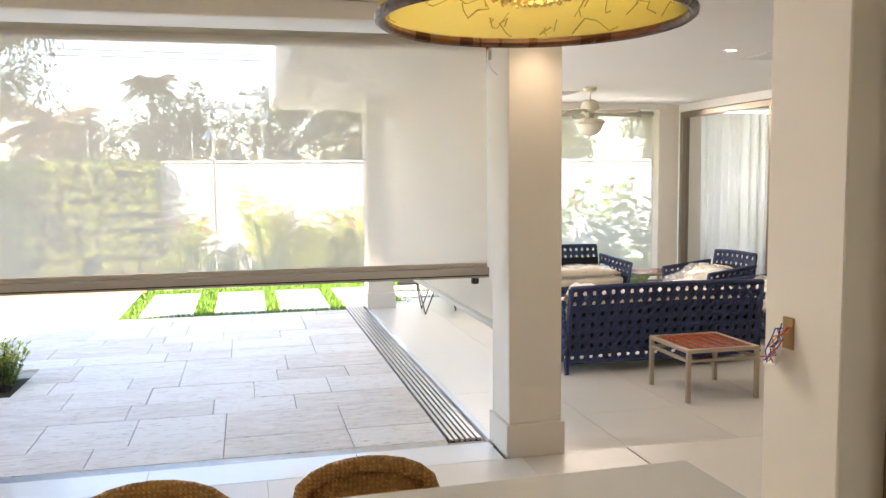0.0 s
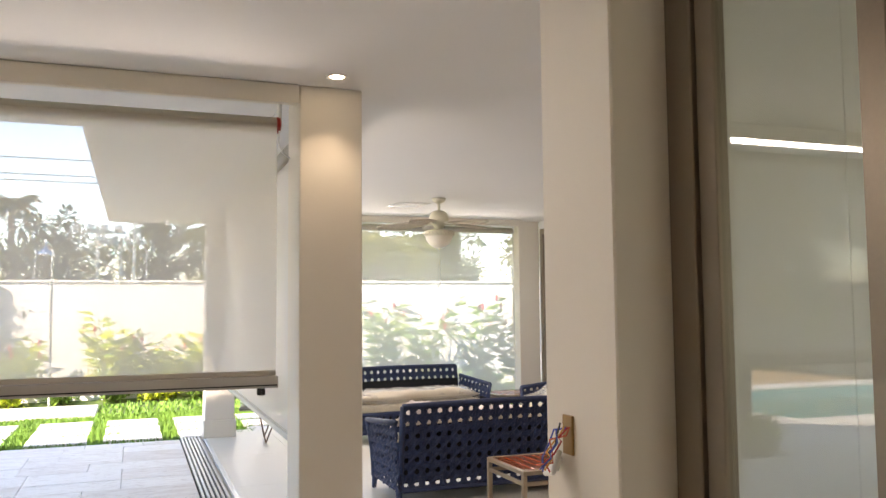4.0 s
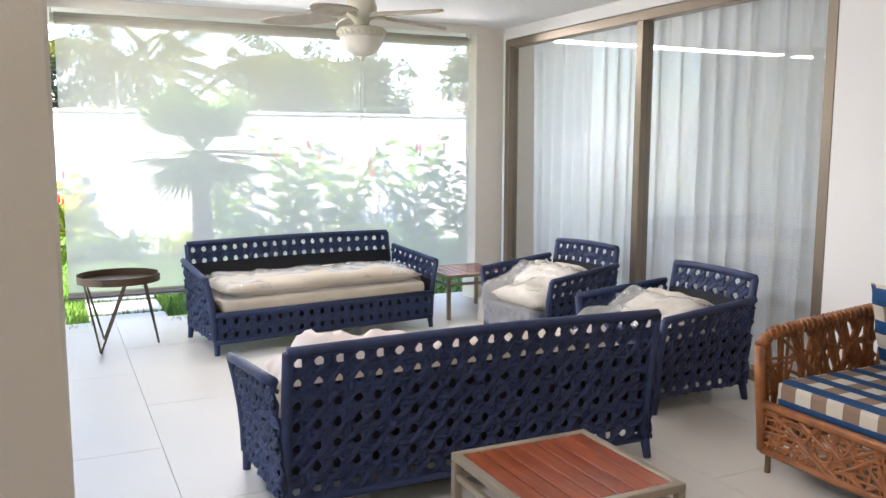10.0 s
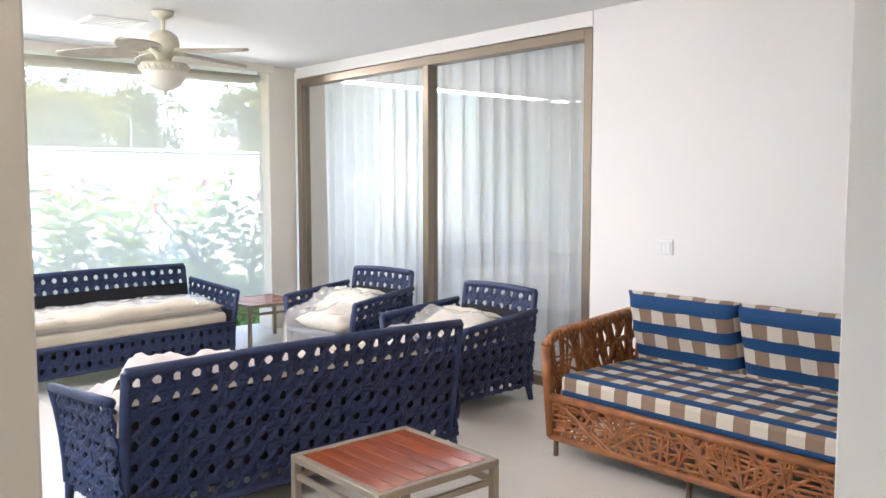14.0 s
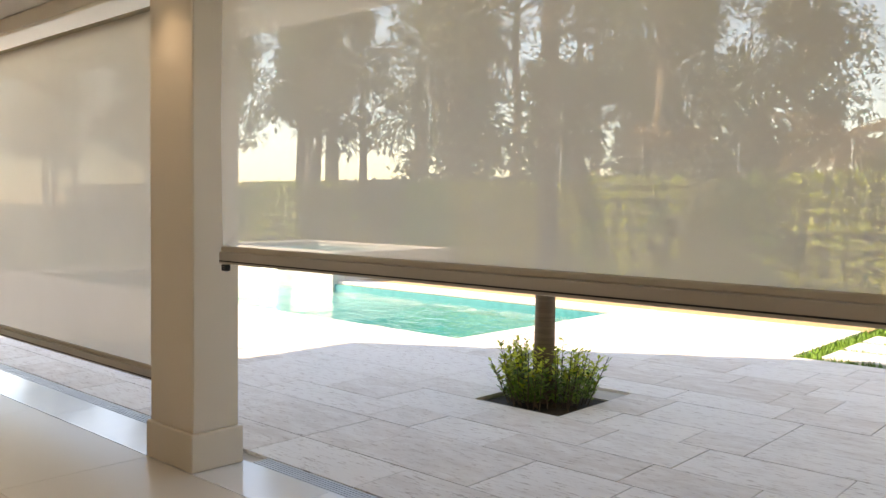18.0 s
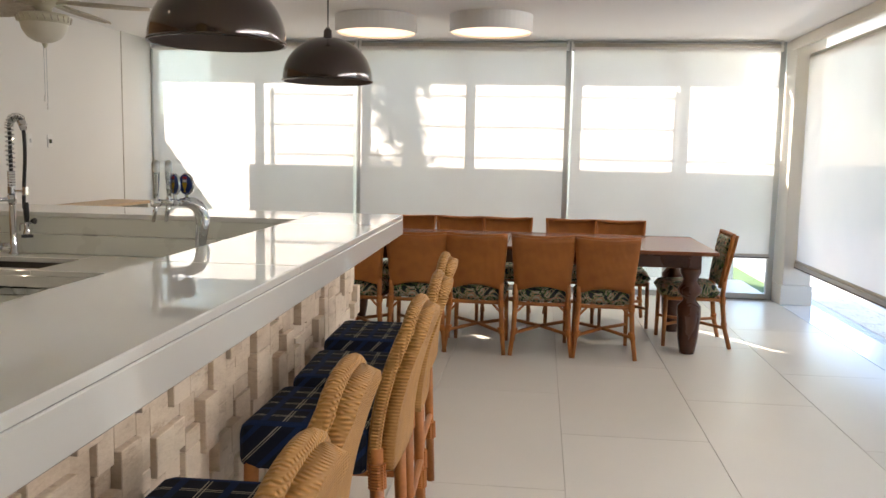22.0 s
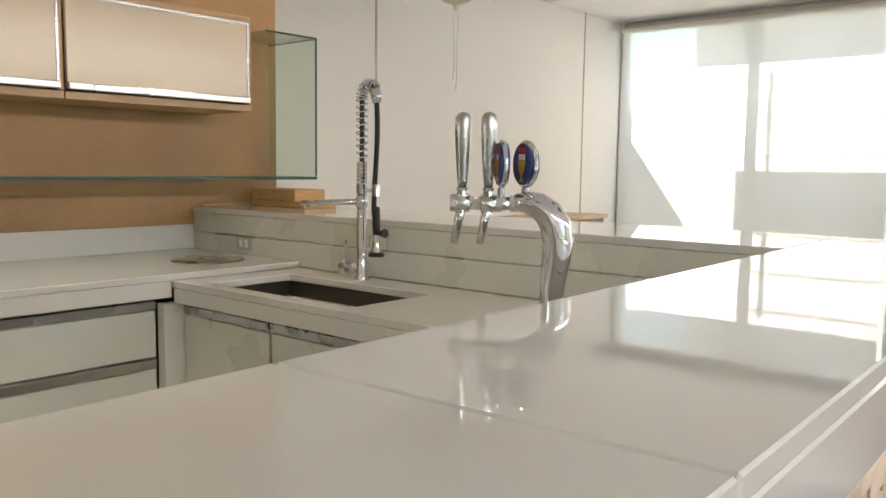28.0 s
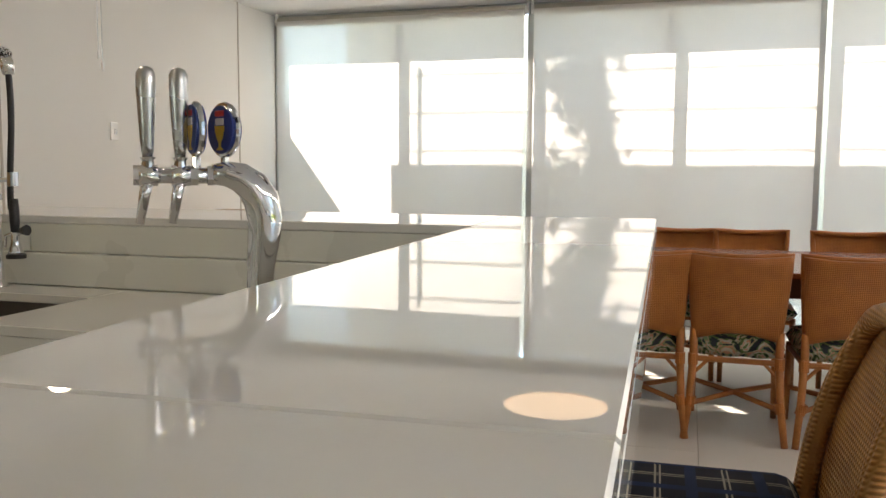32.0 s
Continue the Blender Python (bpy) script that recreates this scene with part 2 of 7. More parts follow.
OAK = mat("light_oak", (0.55, 0.38, 0.22), 0.45, col2=(0.42, 0.27, 0.14), scale=4, stretch=(1, 12, 12), bump=0.1, fine=40)
BOARD = mat("maple_board", (0.66, 0.42, 0.19), 0.45, col2=(0.52, 0.29, 0.11), scale=4, stretch=(2, 14, 14), bump=0.1, fine=40)
ALU = mat("bronze_aluminium", (0.26, 0.21, 0.155), 0.38, metal=0.55, var=0.06, scale=3, bump=0.02)
ALU_GREY = mat("grey_aluminium", (0.52, 0.53, 0.52), 0.35, metal=0.8, var=0.04, scale=3, bump=0.02)
STEEL = mat("brushed_steel", (0.55, 0.56, 0.56), 0.28, metal=1.0, var=0.05, scale=4, bump=0.03, fine=200)
CHROME = mat("chrome", (0.75, 0.76, 0.78), 0.05, metal=1.0, var=0.02, bump=0.0)
SINK = mat("dark_steel_sink", (0.10, 0.09, 0.08), 0.3, metal=0.9, var=0.1, bump=0.02)
BLACK = mat("black_rubber", (0.015, 0.015, 0.016), 0.45, var=0.2, bump=0.1)
DOME_OUT = mat("dark_bronze_enamel", (0.035, 0.018, 0.012), 0.14, var=0.15, scale=5, bump=0.0, coat=0.6)
DOME_IN = mat("lamp_inner_bronze", (0.10, 0.07, 0.055), 0.35, var=0.03, bump=0.0)
FABRIC_BLIND = screen_fabric("pool_blind_fabric", (0.86, 0.82, 0.75), 0.27, 0.70)
FABRIC_END = screen_fabric("garden_blind_fabric", (0.88, 0.85, 0.78), 0.34, 0.60)
FABRIC_LOUNGE = screen_fabric("lounge_blind_fabric", (0.92, 0.91, 0.87), 0.14, 0.82)
FABRIC_WINDOW = screen_fabric("window_blind_fabric", (0.82, 0.785, 0.75), 0.05, 0.38)
FABRIC_SIDE = screen_fabric("side_blind_fabric", (0.84, 0.80, 0.73), 0.035, 0.5)
ROLL_CLOTH = mat("rolled_blind_cloth", (0.52, 0.485, 0.41), 0.85, var=0.06, scale=5, bump=0.2, fine=300)
BAR_ALU = mat("blind_bar_aluminium", (0.50, 0.48, 0.45), 0.4, metal=0.35, var=0.04, scale=4, bump=0.03)
HEM = mat("blind_hem_bar", (0.50, 0.46, 0.39), 0.6, var=0.05, scale=4, bump=0.1)
PANE = glass("window_glass")
PANE_DARK = glass("door_glass", (0.92, 0.95, 0.94), 0.2)
GREEN_GLASS = glass("shelf_glass", (0.90, 0.965, 0.93), 0.2)
GLASS_EDGE = mat("green_glass_edge", (0.03, 0.10, 0.08), 0.1, var=0.1, bump=0.0)
WHITE_PLASTIC = mat("white_plastic", (0.82, 0.81, 0.78), 0.35, var=0.02, bump=0.0)
TRAV = mat("travertine", (0.84, 0.78, 0.71), 0.55, col2=(0.62, 0.52, 0.43), scale=4.2, stretch=(1, 2.6, 1), bump=0.25, fine=45, per=0.5)
TRAV_BLOCK = mat("travertine_block", (0.68, 0.57, 0.45), 0.6, col2=(0.44, 0.33, 0.23), scale=7, stretch=(1, 1, 2.2), bump=0.35, fine=60, per=0.35)
TRAV_SPA = mat("travertine_spa", (0.74, 0.68, 0.60), 0.55, col2=(0.58, 0.49, 0.40), scale=3, stretch=(1, 1, 3), bump=0.2, fine=50, per=0.2)
pitted(TRAV, (0.36, 0.25, 0.165), 10.0, (1, 2.4, 1), 0.555, 0.65, 0.8)
pitted(TRAV_BLOCK, (0.26, 0.15, 0.08), 9.0, (1, 1, 1.6), 0.56, 0.72, 0.6)
pitted(TRAV_SPA, (0.40, 0.30, 0.22), 6.0, (1, 1, 2), 0.58, 0.72, 0.6)
SLAB = mat("pale_paving_slab", (0.74, 0.71, 0.66), 0.6, col2=(0.64, 0.60, 0.54), scale=3, bump=0.15, per=0.1)
DRAIN = mat("drain_slot_metal", (0.60, 0.60, 0.58), 0.35, metal=0.6, var=0.1, bump=0.05)
DARK = mat("dark_gap", (0.02, 0.02, 0.022), 0.8, var=0.1, bump=0.0)
DECK = mat("deck_wood", (0.47, 0.31, 0.16), 0.6, col2=(0.30, 0.185, 0.09), scale=3, stretch=(1, 10, 1), bump=0.2, fine=50, per=0.3)
GRASS = mat("grass_blades", (0.16, 0.30, 0.035), 0.7, col2=(0.07, 0.17, 0.02), scale=5, bump=0.0, per=0.0)
SOIL = mat("dark_soil", (0.05, 0.035, 0.022), 0.95, var=0.3, scale=8, bump=0.6, fine=50)
GARDEN_WALL = mat("garden_wall_paint", (0.82, 0.80, 0.76), 0.8, var=0.04, scale=1.2, bump=0.2, fine=120)
POOL_TILE = mat("pool_tile", (0.04, 0.27, 0.29), 0.25, col2=(0.02, 0.18, 0.21), scale=9, bump=0.0)
OUT_WALL = mat("house_render", (0.80, 0.79, 0.76), 0.8, var=0.03, scale=0.9, bump=0.15, fine=120)
BLUE_ROPE = mat("navy_rope", (0.020, 0.036, 0.105), 0.55, col2=(0.010, 0.018, 0.056), scale=22, bump=0.5, fine=320)
RATTAN = mat("brown_rattan", (0.34, 0.118, 0.030), 0.40, col2=(0.15, 0.048, 0.014), scale=14, bump=0.35, fine=220)
CANE = mat("honey_cane", (0.62, 0.205, 0.036), 0.5, col2=(0.46, 0.135, 0.022), scale=12, bump=0.5, fine=260)
CANE_LEG = mat("cane_pole", (0.46, 0.165, 0.04), 0.42, col2=(0.28, 0.09, 0.022), scale=9, bump=0.2, fine=90)
ROPE_SEAGRASS = mat("woven_seagrass", (0.64, 0.33, 0.095), 0.6, col2=(0.46, 0.21, 0.05), scale=20, bump=0.5, fine=260)
CREAM = mat("cream_cushion", (0.60, 0.53, 0.42), 0.85, col2=(0.50, 0.43, 0.33), scale=5, bump=0.3, fine=200)
DUST_SHEET = mat("pale_pink_sheet", (0.74, 0.65, 0.61), 0.8, col2=(0.64, 0.55, 0.51), scale=6, bump=0.2, fine=120)
RED_WOOD = mat("jatoba_wood", (0.33, 0.075, 0.022), 0.22, col2=(0.18, 0.035, 0.012), scale=3, stretch=(10, 1, 10), bump=0.06, fine=40, per=0.25)
TAUPE = mat("taupe_metal", (0.36, 0.29, 0.21), 0.35, metal=0.35, var=0.05, bump=0.03)
DARK_WOOD = mat("dark_turned_wood", (0.10, 0.032, 0.014), 0.28, col2=(0.05, 0.015, 0.008), scale=3, stretch=(8, 1, 1), bump=0.05)
RED_BROWN = mat("table_top_wood", (0.24, 0.075, 0.03), 0.2, col2=(0.13, 0.035, 0.014), scale=2.5, stretch=(10, 1, 1), bump=0.04, per=0.2)
FAN_CREAM = mat("cream_fan_enamel", (0.62, 0.59, 0.45), 0.4, var=0.05, bump=0.03)
FAN_BLADE = mat("cream_wicker_blade", (0.58, 0.52, 0.42), 0.6, col2=(0.42, 0.36, 0.28), scale=14, bump=0.5, fine=160)
FAN_BOWL = mat("frosted_glass_bowl", (0.70, 0.66, 0.55), 0.35, var=0.04, bump=0.0)
CURTAIN = screen_fabric("white_voile", (0.855, 0.875, 0.915), 0.04, 0.5)


# ---- mesh helpers ----
def mesh_of(bm, name, material, smooth=False):
    me = bpy.data.meshes.new(name)
    bm.normal_update()
    if smooth:
        for f in bm.faces:
            f.smooth = True
    bm.to_mesh(me)
    bm.free()
    for m in material if isinstance(material, (list, tuple)) else (material,):
        me.materials.append(m)
    return me


def part(name, bm, material, parent=None, label="", smooth=False, at=None):
    """Links a bmesh (or a ready mesh) as one object, under a thing where one is given."""
    me = bm if isinstance(bm, bpy.types.Mesh) else mesh_of(bm, name, material, smooth)
    ob = new(name, me)
    if parent is not None:
        ob.parent = parent
    if at is not None:
        ob.matrix_basis = at
    if label:
        tagged(ob, label)
    return ob


def thing(name, label, category, at=None, group="", kind=""):
    ob = new(name)
    ob.empty_display_size = 0.1
    if at is not None:
        ob.matrix_basis = at
    return tagged(ob, label, category, group, kind)


def box(lo, hi, bevel=0.0, bm=None, seg=1):
    bm = bm or bmesh.new()
    lo, hi = Vector(lo), Vector(hi)
    r = bmesh.ops.create_cube(bm, size=1, matrix=Matrix.Translation((lo + hi) / 2) @ Matrix.Diagonal((*(hi - lo), 1)))
    if bevel:
        es = list({e for v in r["verts"] for e in v.link_edges})
        bmesh.ops.bevel(bm, geom=es, offset=bevel, segments=seg, affect="EDGES", profile=0.5)
    return bm


def tube(pts, r, n=8, bm=None, closed=False, cap=True):
    """A round bar along points; r: one radius or one for each point."""
    bm = bm or bmesh.new()
    pts = [Vector(p) for p in pts]
    k = len(pts)
    rs = r if isinstance(r, (list, tuple)) else [r] * k
    rings, side = [], None
    for i, p in enumerate(pts):
        a, b = (pts[(i - 1) % k], pts[(i + 1) % k]) if closed else (pts[max(i - 1, 0)], pts[min(i + 1, k - 1)])
        d = (b - a).normalized()
        if side is None:
            side = d.orthogonal().normalized()
        side = (side - d * side.dot(d)).normalized()
        up = d.cross(side)
        rings.append([bm.verts.new(p + (side * math.cos(t) + up * math.sin(t)) * rs[i]) for t in (math.tau * j / n for j in range(n))])
    for i in range(k if closed else k - 1):
        a, b = rings[i], rings[(i + 1) % k]
        for j in range(n):
            bm.faces.new((a[j], a[(j + 1) % n], b[(j + 1) % n], b[j]))
    if cap and not closed:
        bm.faces.new(rings[0][::-1])
        bm.faces.new(rings[-1])
    return bm


def lathe(profile, n=24, bm=None, at=(0, 0, 0), cap=False):
    """A turned body from (radius, height) pairs."""
    bm = bm or bmesh.new()
    at = Vector(at)
    rings = [[bm.verts.new(at + Vector((max(r, 1e-4) * math.cos(math.tau * j / n), max(r, 1e-4) * math.sin(math.tau * j / n), z))) for j in range(n)] for r, z in profile]
    for a, b in zip(rings, rings[1:]):
        for j in range(n):
            bm.faces.new((a[j], a[(j + 1) % n], b[(j + 1) % n], b[j]))
    if cap:
        bm.faces.new(rings[0][::-1])
        bm.faces.new(rings[-1])
    return bm


def sheet(nu, nv, fn, bm=None, thick=0.0, uv=None):
    """A surface (u, v in 0..1) -> place, closed to a slab where thick is given along its normal."""
    bm = bm or bmesh.new()
    layer = bm.loops.layers.uv.verify() if uv else None
    vs = [[bm.verts.new(fn(i / nu, j / nv)) for j in range(nv + 1)] for i in range(nu + 1)]
    faces = []
    for i in range(nu):
        for j in range(nv):
            f = bm.faces.new((vs[i][j], vs[i + 1][j], vs[i + 1][j + 1], vs[i][j + 1]))
            faces.append(f)
            if uv:
                for lp, (a, b) in zip(f.loops, ((i, j), (i + 1, j), (i + 1, j + 1), (i, j + 1))):
                    lp[layer].uv = (a / nu * uv[0], b / nv * uv[1])
    if thick:
        bm.normal_update()
        bmesh.ops.solidify(bm, geom=faces, thickness=thick)
    return bm


def wall(name, lo, hi, material=WHITE_WALL, label="", bevel=0.004):
    ob = part(name, box(lo, hi, bevel), material)
    return tagged(ob, label or "white painted plaster wall", "wall", kind="structure")


# ---- structure ----
HC = 2.65
sub = part("floor", box((-6.3, -0.6, -0.12), (3.75, 6.25, -0.008)), GROUT)
tagged(sub, "large pale porcelain floor tiles with thin joints", "floor", kind="structure")
lsub = part("floor_lounge", box((3.0, 6.25, -0.12), (7.5, 12.6, -0.008)), GROUT)
tagged(lsub, "large pale porcelain tiles of the lounge floor", "floor", kind="structure")
csub = part("floor_corner", box((3.75, 4.4, -0.12), (7.5, 6.25, -0.008)), GROUT)
tagged(csub, "pale porcelain tiles behind the wall end", "floor", kind="structure")
thr = part("threshold", box((-6.3, 6.252, -0.12), (2.96, 6.58, -0.012)), GROUT)
tagged(thr, "polished white stone threshold along the terrace", "threshold", kind="structure")

ceil = part("ceiling", box((-6.5, -0.8, HC), (7.6, 6.25, HC + 0.2)), CEIL_PAINT)
tagged(ceil, "smooth white painted ceiling", "ceiling", kind="structure")
ceil2 = part("ceiling_lounge", box((2.97, 6.25, HC), (7.6, 12.45, HC + 0.2)), CEIL_PAINT)
tagged(ceil2, "smooth white painted lounge ceiling", "ceiling", kind="structure")
eave = part("eave_soffit", box((-6.5, 6.25, HC + 0.004), (2.97, 7.70, HC + 0.9), 0.01), OUT_WALL)
tagged(eave, "white rendered roof overhang above the terrace", "eave", kind="structure")
eave2 = part("eave_lounge", box((1.86, 7.704, HC + 0.006), (2.966, 13.82, HC + 0.9), 0.01), OUT_WALL)
tagged(eave2, "white rendered overhang beside the lounge", "eave", kind="structure")
eave3 = part("eave_end", box((2.97, 12.454, HC + 0.006), (7.7, 13.82, HC + 0.9), 0.01), OUT_WALL)
tagged(eave3, "white rendered overhang at the lounge end", "eave", kind="structure")
roof = part("roof", box((-6.5, -6.5, HC + 0.204), (7.7, 6.24, HC + 0.9)), OUT_WALL)
tagged(roof, "flat white roof slab", "roof", kind="structure")
roof2 = part("roof_lounge", box((2.97, 6.25, HC + 0.204), (7.7, 12.45, HC + 0.9)), OUT_WALL)
tagged(roof2, "flat white roof slab over the lounge", "roof", kind="structure")
# unseen block, sized to cast the far edge of the terrace's shade
upper = part("upper_storey", box((-6.6, -6.5, HC + 0.904), (7.7, 7.6, 6.6)), OUT_WALL)
tagged(upper, "plain white block standing in for the unseen upper storey", "upper storey", kind="structure")

# lips of the ceiling in front of the blinds
for nm, lo, hi in (("beam_terrace_1", (-1.02, 6.26, 2.55), (2.98, 6.31, HC)), ("beam_terrace_2", (-6.05, 6.26, 2.55), (-1.45, 6.31, HC)),
                   ("beam_lounge_end", (3.32, 12.08, 2.57), (7.1, 12.13, HC)), ("beam_lounge_side", (3.27, 6.6, 2.57), (3.31, 12.08, HC))):
    wall(nm, lo, hi, COL_PAINT, "white painted beam edge that hides the blind's roller")


def column(name, x0, x1, y0, y1, label):
    t = thing(name, label, "column", kind="structure")
    part("shaft", box((x0 + 0.018, y0 + 0.018, 0.2), (x1 - 0.018, y1 - 0.018, HC), 0.006), COL_PAINT, t)
    part("plinth", box((x0, y0, 0), (x1, y1, 0.2), 0.005), COL_PAINT, t)
    return t


column("column_1", 2.965, 3.335, 6.25, 6.62, "white painted square column with a plain plinth")
column("column_2", -1.46, -0.995, 6.25, 6.56, "white painted square column between two roller blinds")
column("column_3", -6.32, -5.80, 6.25, 6.56, "white corner column beside the side windows")
column("column_4", 2.965, 3.335, 12.07, 12.45, "white garden-side column of the lounge")
column("column_5", 7.08, 7.42, 12.19, 12.45, "white end column beside the sliding door")

wall("wall_south", (-6.3, -0.75, 0), (-1.8, -0.55, HC), WHITE_WALL, "smooth white wall with flush panel joints")
wall("wall_kitchen", (-1.8, -0.75, 0), (3.9, -0.17, HC), BROWN_WALL, "brown textured stucco wall behind the bar kitchen")
for x in (-5.46, -2.90):
    wall("wall_joint", (x - 0.008, -0.552, 0.0), (x + 0.008, -0.546, HC), GROUT, "thin shadow joint between wall panels", 0)
pill = thing("pillar", "white painted wall end with an open switch box", "pillar", kind="structure")
part("face", box((3.46, 4.05, 0), (3.70, 4.48, HC), 0.006), COL_PAINT, pill)
wall("wall_niche_south", (3.702, 4.3, 0), (4.6, 4.46, HC), WHITE_WALL)
wall("wall_niche_east", (4.6, 4.3, 0), (7.6, 5.47, HC), WHITE_WALL, "white painted wall end beside the checked sofa")
wall("wall_lounge", (7.40, 5.474, 0), (7.60, 8.36, HC), WHITE_WALL, "smooth white wall behind the checked sofa")
wall("wall_over_slider", (7.40, 8.364, 2.545), (7.60, 12.186, HC), WHITE_WALL, "white painted strip over the sliding door")
# the room behind the sliding door
wall("wall_inner_back", (10.3, 7.8, 0), (10.45, 12.6, HC), BROWN_WALL, "brown wall of the inner room")
wall("wall_inner_south", (7.6, 7.8, 0), (10.3, 7.95, HC), WHITE_WALL)
# stops short: the made-up opening beyond it lets the fill lamp light the curtain
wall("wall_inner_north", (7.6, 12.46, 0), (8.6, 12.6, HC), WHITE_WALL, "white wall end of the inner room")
tagged(part("floor_inner", box((7.5, 7.8, -0.12), (10.45, 12.6, -0.004)), TILE), "pale tiled floor of the inner room", "floor", kind="structure")
tagged(part("ceiling_inner", box((7.6, 7.8, HC), (10.45, 12.6, HC + 0.15)), CEIL_PAINT), "white ceiling of the inner room", "ceiling", kind="structure")
# the room behind the glass doors by the bar
wall("wall_hall_east", (6.2, -0.7, 0), (6.35, 4.3, HC), WHITE_WALL)
tagged(part("floor_hall", box((3.75, -0.7, -0.12), (6.35, 4.3, -0.004)), TILE), "pale tiled floor behind the glass doors", "floor", kind="structure")
# made-up window gap between these two walls, for the added hall lamp
wall("wall_hall_south", (3.9, -0.75, 0), (6.2, -0.6, 0.9), WHITE_WALL)
wall("wall_hall_lintel", (3.9, -0.75, 2.3), (6.2, -0.6, HC), WHITE_WALL)


def window_frame(lo, hi, axis, w, d, material, parent, mull=(), rail=()):
    """Frame bars in the plane across axis ('x' or 'y'), each its own mesh. mull: places along; rail: heights."""
    (x0, y0, z0), (x1, y1, z1) = lo, hi
    c = (x0 + x1) / 2 if axis == "x" else (y0 + y1) / 2

    def bar(name, a0, a1, b0, b1):
        if axis == "x":
            part(name, box((c - d / 2, a0, b0), (c + d / 2, a1, b1), 0.004), material, parent)
        else:
            part(name, box((a0, c - d / 2, b0), (a1, c + d / 2, b1), 0.004), material, parent)
    s0, s1 = (y0, y1) if axis == "x" else (x0, x1)
    bar("jamb", s0, s0 + w, z0, z1)
    bar("jamb", s1 - w, s1, z0, z1)
    bar("head", s0 + w, s1 - w, z1 - w, z1)
    bar("sill_track", s0 + w, s1 - w, z0, z0 + w)
    for m in mull:
        bar("stile", m - w / 2, m + w / 2, z0 + w, z1 - w)
    for h in rail:
        bar("rail", s0 + w, s1 - w, h - w / 3, h + w / 3)


sd = thing("sliding_door_lounge", "bronze-framed sliding glass door with white curtain behind", "sliding door", kind="structure")
window_frame((7.42, 8.365, 0.0), (7.50, 12.18, 2.54), "x", 0.075, 0.11, ALU, sd, mull=(10.13,))
for a, b in ((8.44, 10.09), (10.17, 12.10)):
    part("pane", box((7.455, a, 0.075), (7.463, b, 2.465)), PANE_DARK, sd).visible_shadow = False
part("pull", box((7.40, 12.09, 1.02), (7.418, 12.115, 1.22), 0.004), ALU, sd, "slim metal door pull")

gd = thing("glass_door_bar", "bronze-framed sliding glass doors beside the bar", "sliding door", kind="structure")
window_frame((3.66, -0.16, 0.0), (3.74, 4.30, HC - 0.004), "x", 0.07, 0.10, ALU, gd)
for y0, y1, x in ((3.30, 3.925, 3.675), (2.45, 3.34, 3.715), (1.5, 2.49, 3.675), (0.0, 1.54, 3.715)):
    leaf = part("leaf_frame", box((x - 0.016, y1 - 0.075, 0.07), (x + 0.016, y1, HC - 0.08), 0.003), ALU, gd)
    part("leaf_stile", box((x - 0.016, y0, 0.07), (x + 0.016, y0 + 0.075, HC - 0.08), 0.003), ALU, gd)
    part("pane", box((x - 0.004, y0 + 0.075, 0.075), (x + 0.004, y1 - 0.075, HC - 0.08)), PANE_DARK, gd).visible_shadow = False
part("jamb_stack", box((3.645, 3.93, 0.0), (3.77, 4.046, HC - 0.004), 0.004), ALU, gd, "dark bronze jamb profile")
part("lock", box((3.64, 3.315, 0.72), (3.659, 3.36, 0.80), 0.008, seg=2), STEEL, gd, "small steel lock")

sw = thing("side_windows", "grey aluminium window wall with three tall bays", "window", kind="structure")
window_frame((-6.17, -0.54, 0.0), (-6.09, 6.245, HC - 0.004), "x", 0.06, 0.07, ALU_GREY, sw, mull=(0.65, 1.83, 2.95, 4.06, 5.15))
for a, b in ((-0.48, 0.62), (0.68, 1.80), (1.86, 2.92), (2.98, 4.03), (4.09, 5.12), (5.18, 6.18)):
    part("pane", box((-6.134, a, 0.06), (-6.126, b, HC - 0.07)), PANE, sw).visible_shadow = False


